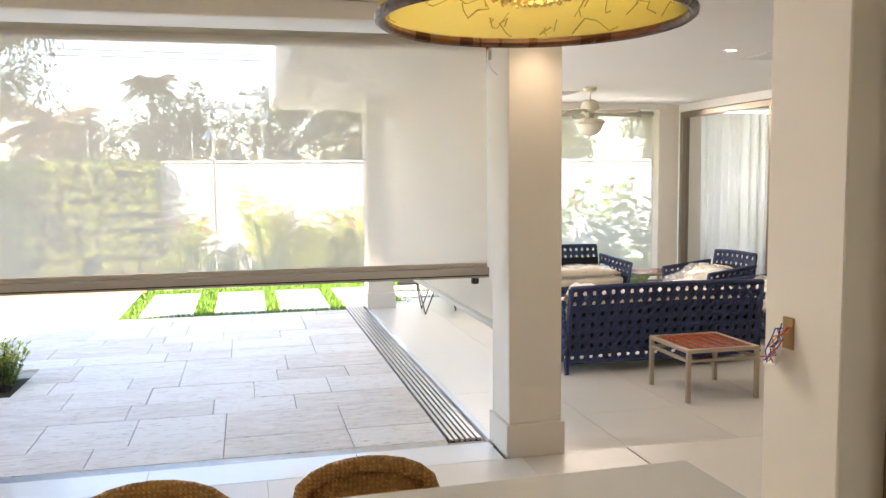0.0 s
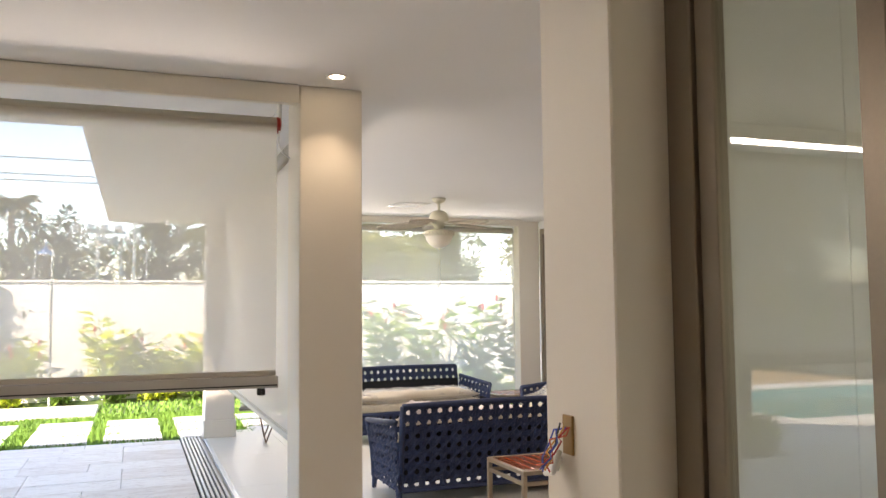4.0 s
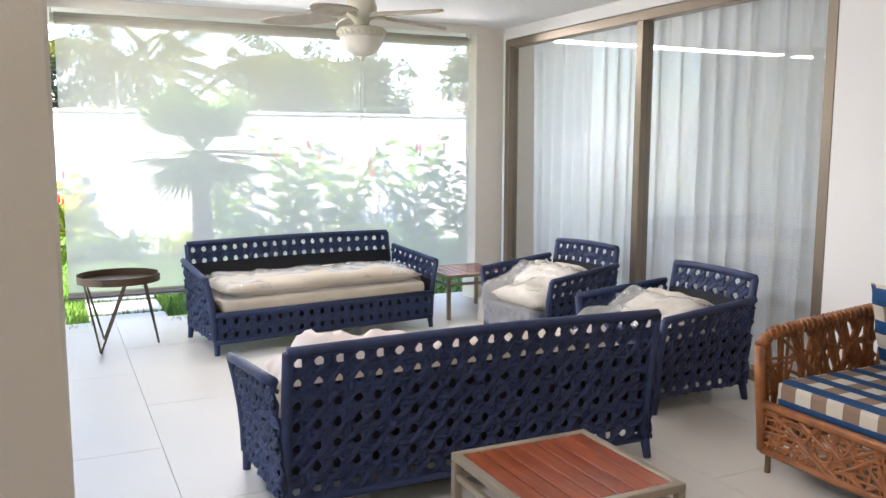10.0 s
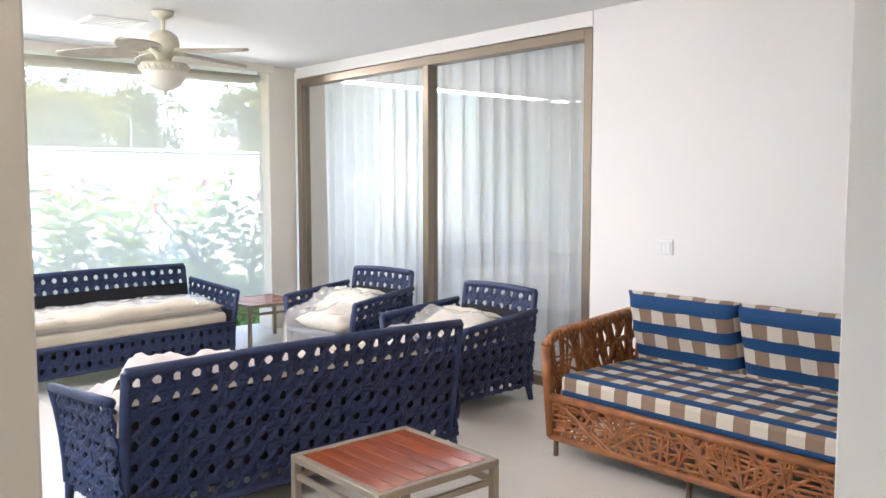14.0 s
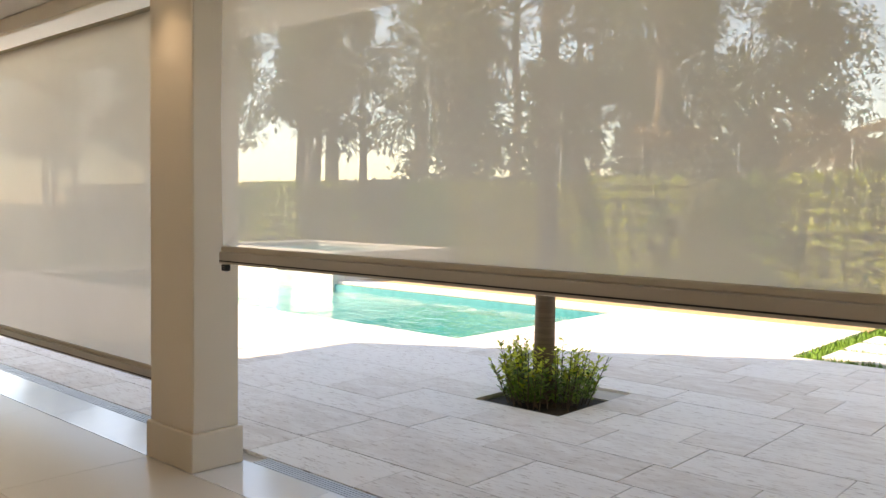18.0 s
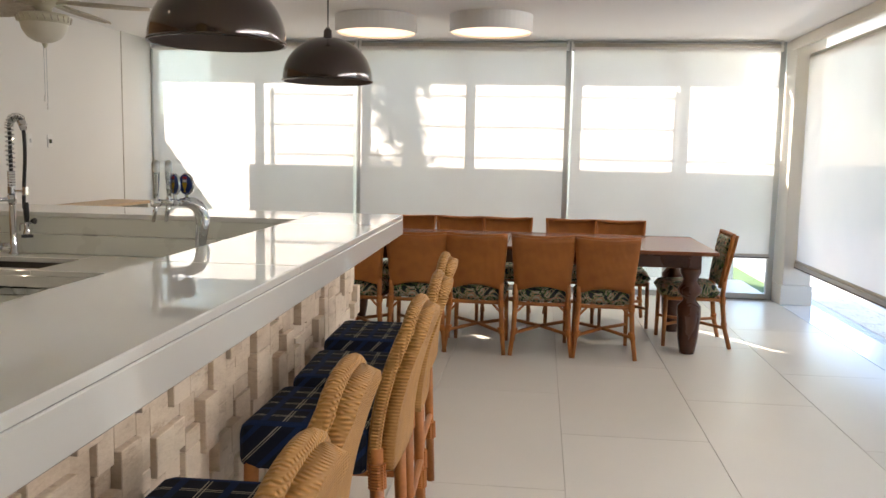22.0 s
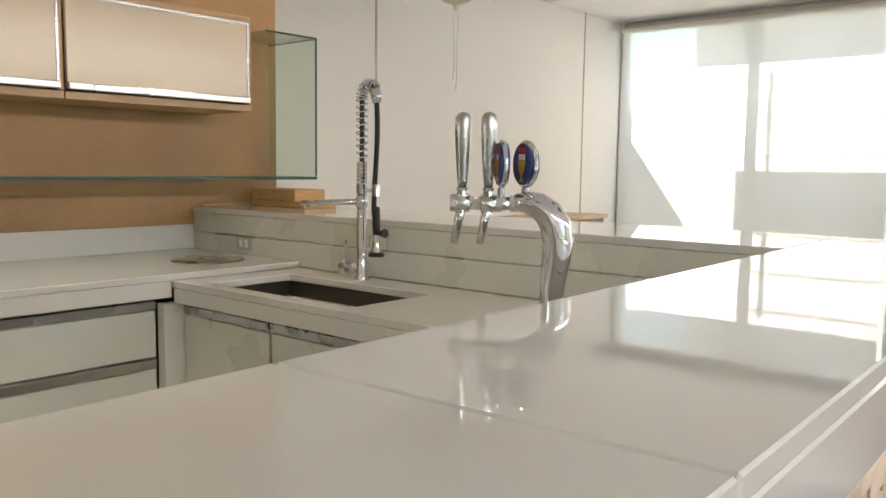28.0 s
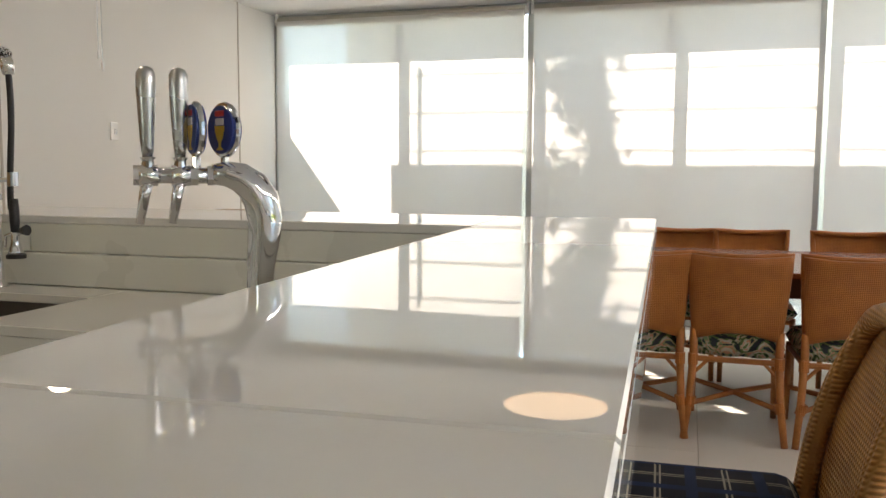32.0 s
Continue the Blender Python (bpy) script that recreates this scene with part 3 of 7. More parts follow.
# ---- roller blinds ----
def blind(name, label, a, b, axis, plane, z_roll, z_bar, cloth, toward, hem=0.075):
    """A roller blind between a and b along axis. toward: +1 or -1, the side of the room."""
    t = thing(name, label, "roller blind")

    def at(s, off, z):
        return (s, plane + off * toward, z) if axis == "x" else (plane + off * toward, s, z)
    part("roller", tube([at(a, 0, z_roll), at(b, 0, z_roll)], 0.042, 20), ROLL_CLOTH, t, "cloth wound on its tube", smooth=True)
    for s in (a, b):
        e = 1 if s == b else -1
        part("bracket", tube([at(s, 0, z_roll), at(s + 0.03 * e, 0, z_roll)], 0.034, 14), WHITE_PLASTIC, t, "end bracket")
        lo, hi = Vector(at(s + 0.012 * e, -0.02, z_roll)), Vector(at(s + 0.03 * e, 0.02, HC))
        part("hanger", box([min(p, q) for p, q in zip(lo, hi)], [max(p, q) for p, q in zip(lo, hi)], 0.003), WHITE_PLASTIC, t)
    wob = random.random() * 6

    def cloth_at(u, v):
        s = a + (b - a) * u
        ripple = 0.003 * math.sin(u * 9 + wob) * v
        edge = 0.012 * (1 if u < 0.02 or u > 0.98 else 0) * math.sin(v * 3)
        return Vector(at(s, 0.042 + ripple + edge, z_roll + (z_bar + hem - z_roll) * v))
    part("cloth", sheet(40, 12, cloth_at), cloth, t, smooth=True)
    for nm, z0, z1, deep, m_, lb in (("hem_pocket", 0.70, 1.0, 0.010, HEM, "stitched fabric hem"), ("hem_bar", 0.0, 0.69, 0.015, BAR_ALU, "grey aluminium bottom bar")):
        lo, hi = at(a - 0.012 * (nm == "hem_bar"), 0.043 - deep, z_bar + hem * z0), at(b + 0.012 * (nm == "hem_bar"), 0.043 + deep, z_bar + hem * z1)
        part(nm, box([min(p, q) for p, q in zip(lo, hi)], [max(p, q) for p, q in zip(lo, hi)], 0.006, seg=2), m_, t, lb)
    lo, hi = at(a - 0.005, 0.030, z_bar + 0.012), at(b + 0.005, 0.0605, z_bar + 0.018)
    part("hem_groove", box([min(p, q) for p, q in zip(lo, hi)], [max(p, q) for p, q in zip(lo, hi)]), DARK, t, "dark groove line")
    return t, at


b1, at1 = blind("roller_blind", "beige screen blind half lowered over the terrace opening", -0.93, 2.885, "x", 6.43, 2.465, BAR1, FABRIC_BLIND, -1, 0.09)
b3, at3 = blind("roller_blind", "beige screen blind lowered almost to the floor", -5.98, -1.62, "x", 6.43, 2.465, 0.37, FABRIC_SIDE, -1, 0.085)
for s, at_, z in ((2.81, at1, BAR1), (-0.90, at1, BAR1), (-5.96, at3, 0.37)):
    own = b1 if at_ is at1 else b3
    pts = [Vector(at_(s + 0.012 * math.sin(k * 1.6), 0.045 + 0.012 * math.cos(k * 1.6), z - 0.003 * k)) for k in range(14)]
    part("hold_down_spring", tube(pts, 0.0028, 5), STEEL, own, "coiled steel hold-down spring")
    y = at_(s, 0.043, 0)[1]
    part("catch", box((s - 0.02, y - 0.015, z - 0.035), (s + 0.02, y + 0.015, z - 0.002), 0.003), DARK, own, "small dark catch")
part("motor_cap", tube([(2.887, 6.43, 2.465), (2.906, 6.43, 2.465)], 0.044, 18), mat("red_plastic", (0.35, 0.03, 0.02), 0.4), b1, "small red motor cap")
part("cable", tube([(2.90, 6.40, 2.43), (2.895, 6.395, 2.37), (2.915, 6.39, 2.31), (2.955, 6.385, 2.28)], 0.004, 6), WHITE_PLASTIC, b1, "thin white cable")
be, _ = blind("roller_blind", "pale screen blind at the garden end of the lounge", 3.40, 7.03, "x", 12.28, 2.52, 0.27, FABRIC_END, -1, 0.06)
bs, _ = blind("roller_blind", "pale screen blind on the terrace side of the lounge", 6.66, 12.03, "y", 3.14, 2.52, 0.60, FABRIC_LOUNGE, 1, 0.06)
for a, b in ((-0.46, 1.79), (1.87, 4.03), (4.11, 6.16)):
    blind("roller_blind", "white screen blind over a tall side window", a, b, "y", -6.03, 2.575, 0.44, FABRIC_WINDOW, 1, 0.05)


# ---- terrace and garden ----
def slab_with_hole(name, lo, hi, z0, z1, holes, material):
    """A ground sheet with rectangular holes."""
    xs = sorted({lo[0], hi[0], *[h[0] for h in holes], *[h[2] for h in holes]})
    ys = sorted({lo[1], hi[1], *[h[1] for h in holes], *[h[3] for h in holes]})
    bm = bmesh.new()
    for x0, x1 in zip(xs, xs[1:]):
        for y0, y1 in zip(ys, ys[1:]):
            cx, cy = (x0 + x1) / 2, (y0 + y1) / 2
            if not any(h[0] < cx < h[2] and h[1] < cy < h[3] for h in holes):
                box((x0, y0, z0), (x1, y1, z1), 0, bm)
    return part(name, bm, material)


POOL = (-14.0, 10.62, -3.0, 14.05)
PLANT = (-1.09, 8.70, -0.36, 9.36)
LAWN_EARTH = mat("lawn_earth", (0.10, 0.16, 0.035), 0.95, col2=(0.05, 0.09, 0.02), scale=6, bump=0.6, fine=60)
tagged(slab_with_hole("ground", (-600, -300), (600, 900), -0.6, -0.055, [(*POOL[:2], *POOL[2:]), (-6.3, -0.7, 7.6, 12.6)], LAWN_EARTH),
       "level ground with lawn earth around the house", "ground", kind="structure")
tagged(slab_with_hole("terrace_bed", (-15, 6.58), (3.0, 14.9), -0.055, -0.034, [POOL, PLANT, (-0.05, 12.17, 3.0, 14.9)], GROUT),
       "travertine paving of the pool terrace", "pavement", kind="structure")

# drains
def drain(name, a0, a1, b0, b1, along):
    t = thing(name, "slotted white drain grate set flush in the paving", "drain", kind="structure")
    lo, hi = ((a0, b0), (a1, b1)) if along == "x" else ((b0, a0), (b1, a1))
    part("channel", box((*lo, -0.05), (*hi, -0.032)), DARK, t)
    n = 6
    for k in range(n):
        c = b0 + (b1 - b0) * (k + 0.5) / n
        w = (b1 - b0) / n * 0.29
        p, q = ((a0, c - w), (a1, c + w)) if along == "x" else ((c - w, a0), (c + w, a1))
        part("grate_bar", box((*p, -0.03), (*q, -0.012)), DRAIN, t)
    return t


drain("drain", -6.2, -1.5, 6.59, 6.71, "x")
drain("drain", -0.98, 2.70, 6.59, 6.71, "x")
drain("drain", 6.72, 12.35, 2.72, 2.945, "y")

# pool
pool = thing("pool", "turquoise swimming pool with clear rippled water", "pool", kind="structure")
part("basin_floor", box((POOL[0], POOL[1], -1.4), (POOL[2], POOL[3], -1.25)), POOL_TILE, pool)
for lo, hi in (((POOL[0], POOL[1], -1.25), (POOL[2], POOL[1] + 0.06, -0.06)), ((POOL[0], POOL[3] - 0.06, -1.25), (POOL[2], POOL[3], -0.06)), ((POOL[2] - 0.06, POOL[1], -1.25), (POOL[2], POOL[3], -0.06))):
    part("basin_wall", box(lo, hi), POOL_TILE, pool)
WATER = bpy.data.materials.new("pool_water")
WATER.use_nodes = True
wp = WATER.node_tree.nodes["Principled BSDF"]
wp.inputs["Base Color"].default_value = (0.62, 0.93, 0.92, 1)
wp.inputs["Roughness"].default_value = 0.03
wp.inputs["IOR"].default_value = 1.33
wp.inputs["Transmission Weight"].default_value = 1.0
wz = WATER.node_tree.nodes.new("ShaderNodeTexNoise")
wz.inputs["Scale"].default_value, wz.inputs["Detail"].default_value = 3.0, 3
wb = WATER.node_tree.nodes.new("ShaderNodeBump")
wb.inputs["Strength"].default_value, wb.inputs["Distance"].default_value = 0.5, 0.05
WATER.node_tree.links.new(wz.outputs[0], wb.inputs["Height"])
WATER.node_tree.links.new(wb.outputs[0], wp.inputs["Normal"])
part("water", sheet(60, 20, lambda u, v: Vector((POOL[0] + 11.0 * u, POOL[1] + 3.43 * v, -0.13 + 0.006 * math.sin(u * 60 + v * 17) * math.cos(v * 23)))), WATER, pool, smooth=True).visible_shadow = False

spa = thing("raised_spa", "raised travertine spa basin with a small spillway", "spa")
SX0, SX1, SY0, SY1, SZ = -13.4, -8.93, 13.94, 17.25, 0.53
for lo, hi in (((SX0, SY0, -0.6), (SX1, SY0 + 0.3, SZ - 0.04)), ((SX0, SY1 - 0.3, -0.05), (SX1, SY1, SZ - 0.04)), ((SX1 - 0.3, SY0 + 0.3, -0.05), (SX1, SY1 - 0.3, SZ - 0.04)), ((SX0, SY0 + 0.3, -0.05), (SX0 + 0.3, SY1 - 0.3, SZ - 0.04))):
    part("side", box(lo, hi, 0.01), TRAV_SPA, spa)
for lo, hi in (((SX0 - 0.02, SY0 - 0.02), (SX1 + 0.02, SY0 + 0.32)), ((SX0 - 0.02, SY1 - 0.32), (SX1 + 0.02, SY1 + 0.02)), ((SX1 - 0.32, SY0 + 0.32), (SX1 + 0.02, SY1 - 0.32)), ((SX0 - 0.02, SY0 + 0.32), (SX0 + 0.32, SY1 - 0.32))):
    part("coping", box((*lo, SZ - 0.04), (*hi, SZ), 0.006), TRAV_SPA, spa)
part("water", box((SX0 + 0.3, SY0 + 0.3, 0.2), (SX1 - 0.3, SY1 - 0.3, SZ - 0.1)), POOL_TILE, spa)
part("spillway", box((-11.0, SY0 - 0.12, SZ - 0.075), (-10.3, SY0 + 0.1, SZ - 0.045), 0.01), TRAV_SPA, spa, "projecting stone spillway lip")
part("falling_water", sheet(16, 10, lambda u, v: Vector((-10.95 + 0.6 * u, SY0 - 0.12 - 0.10 * v + 0.012 * math.sin(u * 40), SZ - 0.06 - 0.65 * v))), WATER, spa, "thin sheet of falling water", smooth=True)

# timber deck
deck = thing("deck", "brown hardwood deck along the green wall", "deck", kind="structure")
plank = {}
for k in range(30):
    y = 14.56 + k * 0.098
    x0 = SX1 + 0.03 if y < SY1 + 0.03 else SX0
    if x0 not in plank:
        plank[x0] = mesh_of(box((x0, 0, -0.03), (0.0, 0.09, -0.008), 0.004), "plank", DECK)
    part("plank", plank[x0], None, deck, at=pose(0, y, 0))

# lawn with stepping slabs
rnd = random.Random(7)


def blades(name, areas, step, h, material, label, lean=0.5, wide=0.012):
    vs, fs = [], []
    for (x0, y0, x1, y1) in areas:
        x = x0
        while x < x1:
            y = y0
            while y < y1:
                px, py = x + rnd.uniform(-step, step) * 0.6, y + rnd.uniform(-step, step) * 0.6
                a, hh = rnd.uniform(0, math.tau), h * rnd.uniform(0.5, 1.2)
                dx, dy, lx, ly = math.cos(a) * wide, math.sin(a) * wide, rnd.uniform(-lean, lean) * h, rnd.uniform(-lean, lean) * h
                n = len(vs)
                vs += [(px - dx, py - dy, -0.055), (px + dx, py + dy, -0.055), (px + lx, py + ly, -0.055 + hh)]
                fs.append((n, n + 1, n + 2))
                y += step
            x += step
    me = bpy.data.meshes.new(name)
    me.from_pydata(vs, [], fs)
    me.materials.append(material)
    return tagged(new(name, me), label, "grass", kind="stuff")


SLAB_X, SLAB_Y = (0.16, 1.06, 1.88, 2.72, 3.56), (12.35, 13.02, 13.70)
SLABS = [(x, y) for x in SLAB_X for y in SLAB_Y]
steps = thing("stepping_slabs", "pale square paving slabs set in the lawn", "slab", kind="structure")
slab_me = mesh_of(box((0, 0, -0.055), (0.65, 0.55, 0.0), 0.008), "slab", SLAB)
for s in SLABS:
    part("slab", slab_me, None, steps, at=pose(s[0], s[1], -0.006))
strips = [(-0.04, 12.18, 0.16, 15.0), (-0.04, 12.18, 2.7, 12.35)]
for x in SLAB_X:
    strips.append((x + 0.65, 12.35, x + 0.90, 15.0))
for y in SLAB_Y:
    strips.append((0.16, y + 0.55, 4.3, y + 0.67))
strips.append((0.16, 14.37, 4.3, 15.05))
blades("grass_strips", strips, 0.026, 0.072, GRASS, "short bright grass between the slabs")
blades("lawn", [(1.75, 15.0, 9.0, 16.7), (0.0, 15.0, 0.3, 16.4), (4.35, 12.7, 9.0, 14.95)], 0.07, 0.07, GRASS, "short lawn beyond the terrace", wide=0.02)

# outdoor shower
sh = thing("outdoor_shower", "steel outdoor shower post with round head", "shower")
part("tray", box((0.22, 14.9, -0.05), (1.70, 16.2, 0.012), 0.01), SLAB, sh, "pale stone shower tray")
part("post", tube([(0.98, 16.3, 0.01), (0.98, 16.3, 2.45)], 0.022, 10), STEEL, sh)
part("arm", tube([(0.98, 16.3, 2.45), (0.96, 16.22, 2.52), (0.92, 16.0, 2.53), (0.91, 15.92, 2.45)], 0.016, 8), STEEL, sh)
part("head", lathe([(0.02, 2.46), (0.05, 2.42), (0.13, 2.35), (0.135, 2.32), (0.0, 2.32)], 20, at=(0.91, 15.92, 0)), CHROME, sh, "shiny round shower head", smooth=True)
part("tap", tube([(0.98, 16.27, 1.35), (0.98, 16.2, 1.35)], 0.03, 10), CHROME, sh)

# garden walls
HY, WY = 17.42, 17.62         # face of the vertical garden; face of the white wall
wall("garden_wall", (-0.02, WY, -0.1), (16, WY + 0.2, 1.97), GARDEN_WALL, "tall white rendered garden wall")
wall("garden_wall_coping", (-0.04, WY - 0.03, 1.97), (16, WY + 0.23, 2.01), GARDEN_WALL, "thin coping on the garden wall")
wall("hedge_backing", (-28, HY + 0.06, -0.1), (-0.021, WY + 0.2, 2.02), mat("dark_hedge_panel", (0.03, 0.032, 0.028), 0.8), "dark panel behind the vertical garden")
cell_w, cell_h = 0.33, 0.255
grid = thing("hedge_grid", "dark planting grid of the vertical garden", "grid", kind="structure")
bar_v = mesh_of(box((0, HY - 0.01, 0.0), (0.03, HY + 0.059, 2.05)), "grid_bar", DARK)
for k in range(85):
    part("grid_bar", bar_v, None, grid, at=pose(-0.055 - k * cell_w, 0, 0))
tray_me = mesh_of(box((-28, HY - 0.06, 0), (-0.025, HY + 0.059, 0.07), 0.01), "pot_row", mat("black_pot_plastic", (0.03, 0.03, 0.028), 0.6))
for k in range(8):
    part("pot_row", tray_me, None, grid, at=pose(0, 0, 0.02 + k * cell_h))
net = thing("wire_fence", "thin wire fence behind the garden wall", "fence")
for k in range(14):
    part("post", tube([(-9.0 + k * 1.9, 18.6, -0.06), (-9.0 + k * 1.9, 18.6, 2.62)], 0.014, 6), ALU_GREY, net)
for z in (2.14, 2.3, 2.45, 2.6):
    part("wire", tube([(-9.0, 18.6, z), (15.7, 18.6, z)], 0.0025, 4), ALU_GREY, net)


def leaf_material(name, a, b):
    m = mat(name, a, 0.5, col2=b, scale=1.4, bump=0.0)
    n, l = m.node_tree.nodes, m.node_tree.links
    p = n["Principled BSDF"]
    g = n.new("ShaderNodeNewGeometry")
    r = n.new("ShaderNodeValToRGB")
    r.color_ramp.elements[0].color, r.color_ramp.elements[1].color = (*b, 1), (*a, 1)
    l.new(g.outputs["Random Per Island"], r.inputs[0])
    l.new(r.outputs[0], p.inputs["Base Color"])
    p.inputs["Subsurface Weight"].default_value = 0.0
    tl = n.new("ShaderNodeBsdfTranslucent")
    l.new(r.outputs[0], tl.inputs[0])
    mx = n.new("ShaderNodeMixShader")
    mx.inputs[0].default_value = 0.3
    l.new(p.outputs[0], mx.inputs[1])
    l.new(tl.outputs[0], mx.inputs[2])
    l.new(mx.outputs[0], n["Material Output"].inputs["Surface"])
    return m


LIME = leaf_material("lime_leaves", (0.60, 0.62, 0.05), (0.28, 0.38, 0.03))
MID = leaf_material("green_leaves", (0.24, 0.37, 0.055), (0.09, 0.18, 0.03))
PALE = leaf_material("pale_straw_leaves", (0.46, 0.46, 0.24), (0.22, 0.25, 0.09))
OLIVE = leaf_material("olive_leaves", (0.20, 0.20, 0.045), (0.09, 0.11, 0.025))
DEEP = leaf_material("dark_leaves", (0.10, 0.13, 0.06), (0.045, 0.07, 0.03))
PINE = leaf_material("pine_needles", (0.12, 0.15, 0.075), (0.06, 0.085, 0.04))
BARK = mat("grey_brown_bark", (0.20, 0.15, 0.10), 0.85, col2=(0.10, 0.07, 0.05), scale=6, stretch=(4, 4, 1), bump=0.6, fine=40)
PALM_BARK = mat("ringed_palm_bark", (0.20, 0.14, 0.09), 0.8, col2=(0.11, 0.07, 0.045), scale=3, stretch=(1, 1, 26), bump=0.4, fine=30)


def leaves_mesh(name, items, material):
    """Pointed leaves, two triangles pairs each. items: (base, direction, length, width, droop)."""
    vs, fs = [], []
    for p, d, ln, w, droop, *flat in items:
        d = d.normalized()
        s = d.cross(flat[0] if flat else Vector((0, 0, 1)))
        s = s.normalized() if s.length > 1e-3 else Vector((1, 0, 0))
        a, mid, tip = p, p + d * ln * 0.5 + Vector((0, 0, -droop * 0.3 * ln)), p + d * ln + Vector((0, 0, -droop * ln))
        n = len(vs)
        vs += [a, mid - s * w * 0.5, mid + s * w * 0.5, tip]
        fs += [(n, n + 1, n + 3), (n, n + 3, n + 2)]
    me = bpy.data.meshes.new(name)
    me.from_pydata([tuple(v) for v in vs], [], fs)
    me.materials.append(material)
    return me


def rand_dir(r, up=0.2):
    return Vector((r.gauss(0, 1), r.gauss(0, 1), r.gauss(up, 0.8)))


# vertical garden: a tuft of leaves in each pot, in upright patches of several plants
STRAW = leaf_material("yellow_straw_leaves", (0.52, 0.50, 0.16), (0.28, 0.31, 0.07))
PATCHES = ((-2.05, LIME), (-3.0, MID), (-3.85, PALE), (-6.05, LIME), (-9.0, STRAW), (-10.6, MID), (-12.4, DEEP), (-14.0, OLIVE), (-16.7, LIME), (-19.0, MID), (-21.5, LIME), (-24.0, DEEP), (-28.5, MID))
hr = random.Random(3)
patch_items = {}
for col in range(84):
    for row in range(8):
        cx, cz = -0.19 - col * cell_w, 0.10 + row * cell_h
        wave = cx + 0.28 * math.sin(cz * 2.1 + cx) - 0.22 * (cz - 1)
        m = next(q for lim, q in PATCHES if wave > lim)
        if hr.random() < 0.12:
            m = hr.choice((LIME, MID, PALE, OLIVE))
        grassy = m in (PALE, STRAW, OLIVE) or (m is MID and hr.random() < 0.6)
        full = hr.uniform(0.35, 1.25)
        for k in range(int((58 if not grassy else 70) * full)):
            px = cx + hr.gauss(0, 0.085)
            if grassy:
                d = Vector((hr.gauss(0, 0.55), -0.55, hr.uniform(-0.5, 0.7)))
                it = (Vector((px, HY - 0.05, cz + hr.uniform(-0.02, 0.05))), d, hr.uniform(0.16, 0.34), hr.uniform(0.010, 0.020), hr.uniform(0.5, 1.2))
            else:
                d = Vector((hr.gauss(0, 0.8), -0.6, hr.gauss(0.25, 0.6)))
                flat_ = Vector((hr.uniform(-0.6, 0.6), -1, hr.uniform(0, 1.0)))
                it = (Vector((px, HY - 0.05 - hr.random() * 0.12, cz + hr.gauss(0.04, 0.055))), d, hr.uniform(0.05, 0.115), hr.uniform(0.022, 0.045), hr.uniform(0.0, 0.5), flat_)
            patch_items.setdefault(m, []).append(it)
hedge = thing("vertical_garden", "lush vertical garden of lime and dark green plants", "green wall")
for m, items in patch_items.items():
    part("foliage", leaves_mesh("foliage", items, m), None, hedge)


def shrub(name, label, x, y, r, h, material, n, leaf, seed, category="shrub", z0=-0.05, squash=1.0):
    rr = random.Random(seed)
    t = thing(name, label, category)
    stems = []
    for k in range(9):
        a, q = rr.uniform(0, math.tau), rr.uniform(0.2, 0.85) * r
        top = Vector((x + math.cos(a) * q, y + math.sin(a) * q * squash, z0 + h * rr.uniform(0.6, 0.95)))
        stems.append(top)
        part("stem", tube([(x + rr.uniform(-.3, .3) * r * 0.5, y + rr.uniform(-.3, .3) * r * 0.5, z0), top], [0.012, 0.005], 5), BARK, t)
    items = []
    for k in range(n):
        s = rr.choice(stems)
        f = rr.uniform(0.15, 1.05)
        p = Vector((x, y, z0)).lerp(s, f) + Vector((rr.gauss(0, 0.1), rr.gauss(0, 0.1), rr.gauss(0, 0.05))) * r * 1.5
        p.z = max(p.z, z0)
        items.append((p, rand_dir(rr, 0.6), leaf[0] * rr.uniform(0.6, 1.3), leaf[1] * rr.uniform(0.7, 1.2), rr.uniform(0, 0.4)))
    part("leaves", leaves_mesh("leaves", items, material), None, t)
    return t


def ginger(x, y, h, seed, material=MID, n=9):
    """Tall arching stems with paired blades."""
    rr = random.Random(seed)
    t = thing("ginger_plant", "tall leafy ginger plant beside the white garden wall", "plant", group="garden plants")
    items = []
    for k in range(n):
        a, lean = rr.uniform(0, math.tau), rr.uniform(0.1, 0.5) * h
        hh = h * rr.uniform(0.65, 1.05)
        pts = [Vector((x + math.cos(a) * lean * f * f + rr.uniform(-.02, .02), y + math.sin(a) * lean * f * f, -0.05 + hh * f)) for f in (0, .3, .6, .85, 1)]
        part("stem", tube(pts, [0.014, 0.012, 0.01, 0.007, 0.004], 5), MID, t)
        for j in range(11):
            f = 0.25 + 0.75 * j / 10
            p = pts[0].lerp(pts[-1], f)
            p.x, p.y = x + math.cos(a) * lean * f * f, y + math.sin(a) * lean * f * f
            sd_ = 1 if j % 2 else -1
            d = Vector((math.cos(a + 1.3 * sd_), math.sin(a + 1.3 * sd_), 0.55))
            items.append((p, d, rr.uniform(0.28, 0.45), rr.uniform(0.07, 0.11), 0.3, Vector((rr.uniform(-.5, .5), -0.8, rr.uniform(0, 1)))))
        if k % 2 == 0:
            part("flower", lathe([(0.0, 0.0), (0.018, 0.02), (0.024, 0.06), (0.016, 0.11), (0.0, 0.14)], 7, at=pts[-1]), FLOWER_RED, t, "small red flower spike")
    part("leaves", leaves_mesh("leaves", items, material), None, t)
    return t


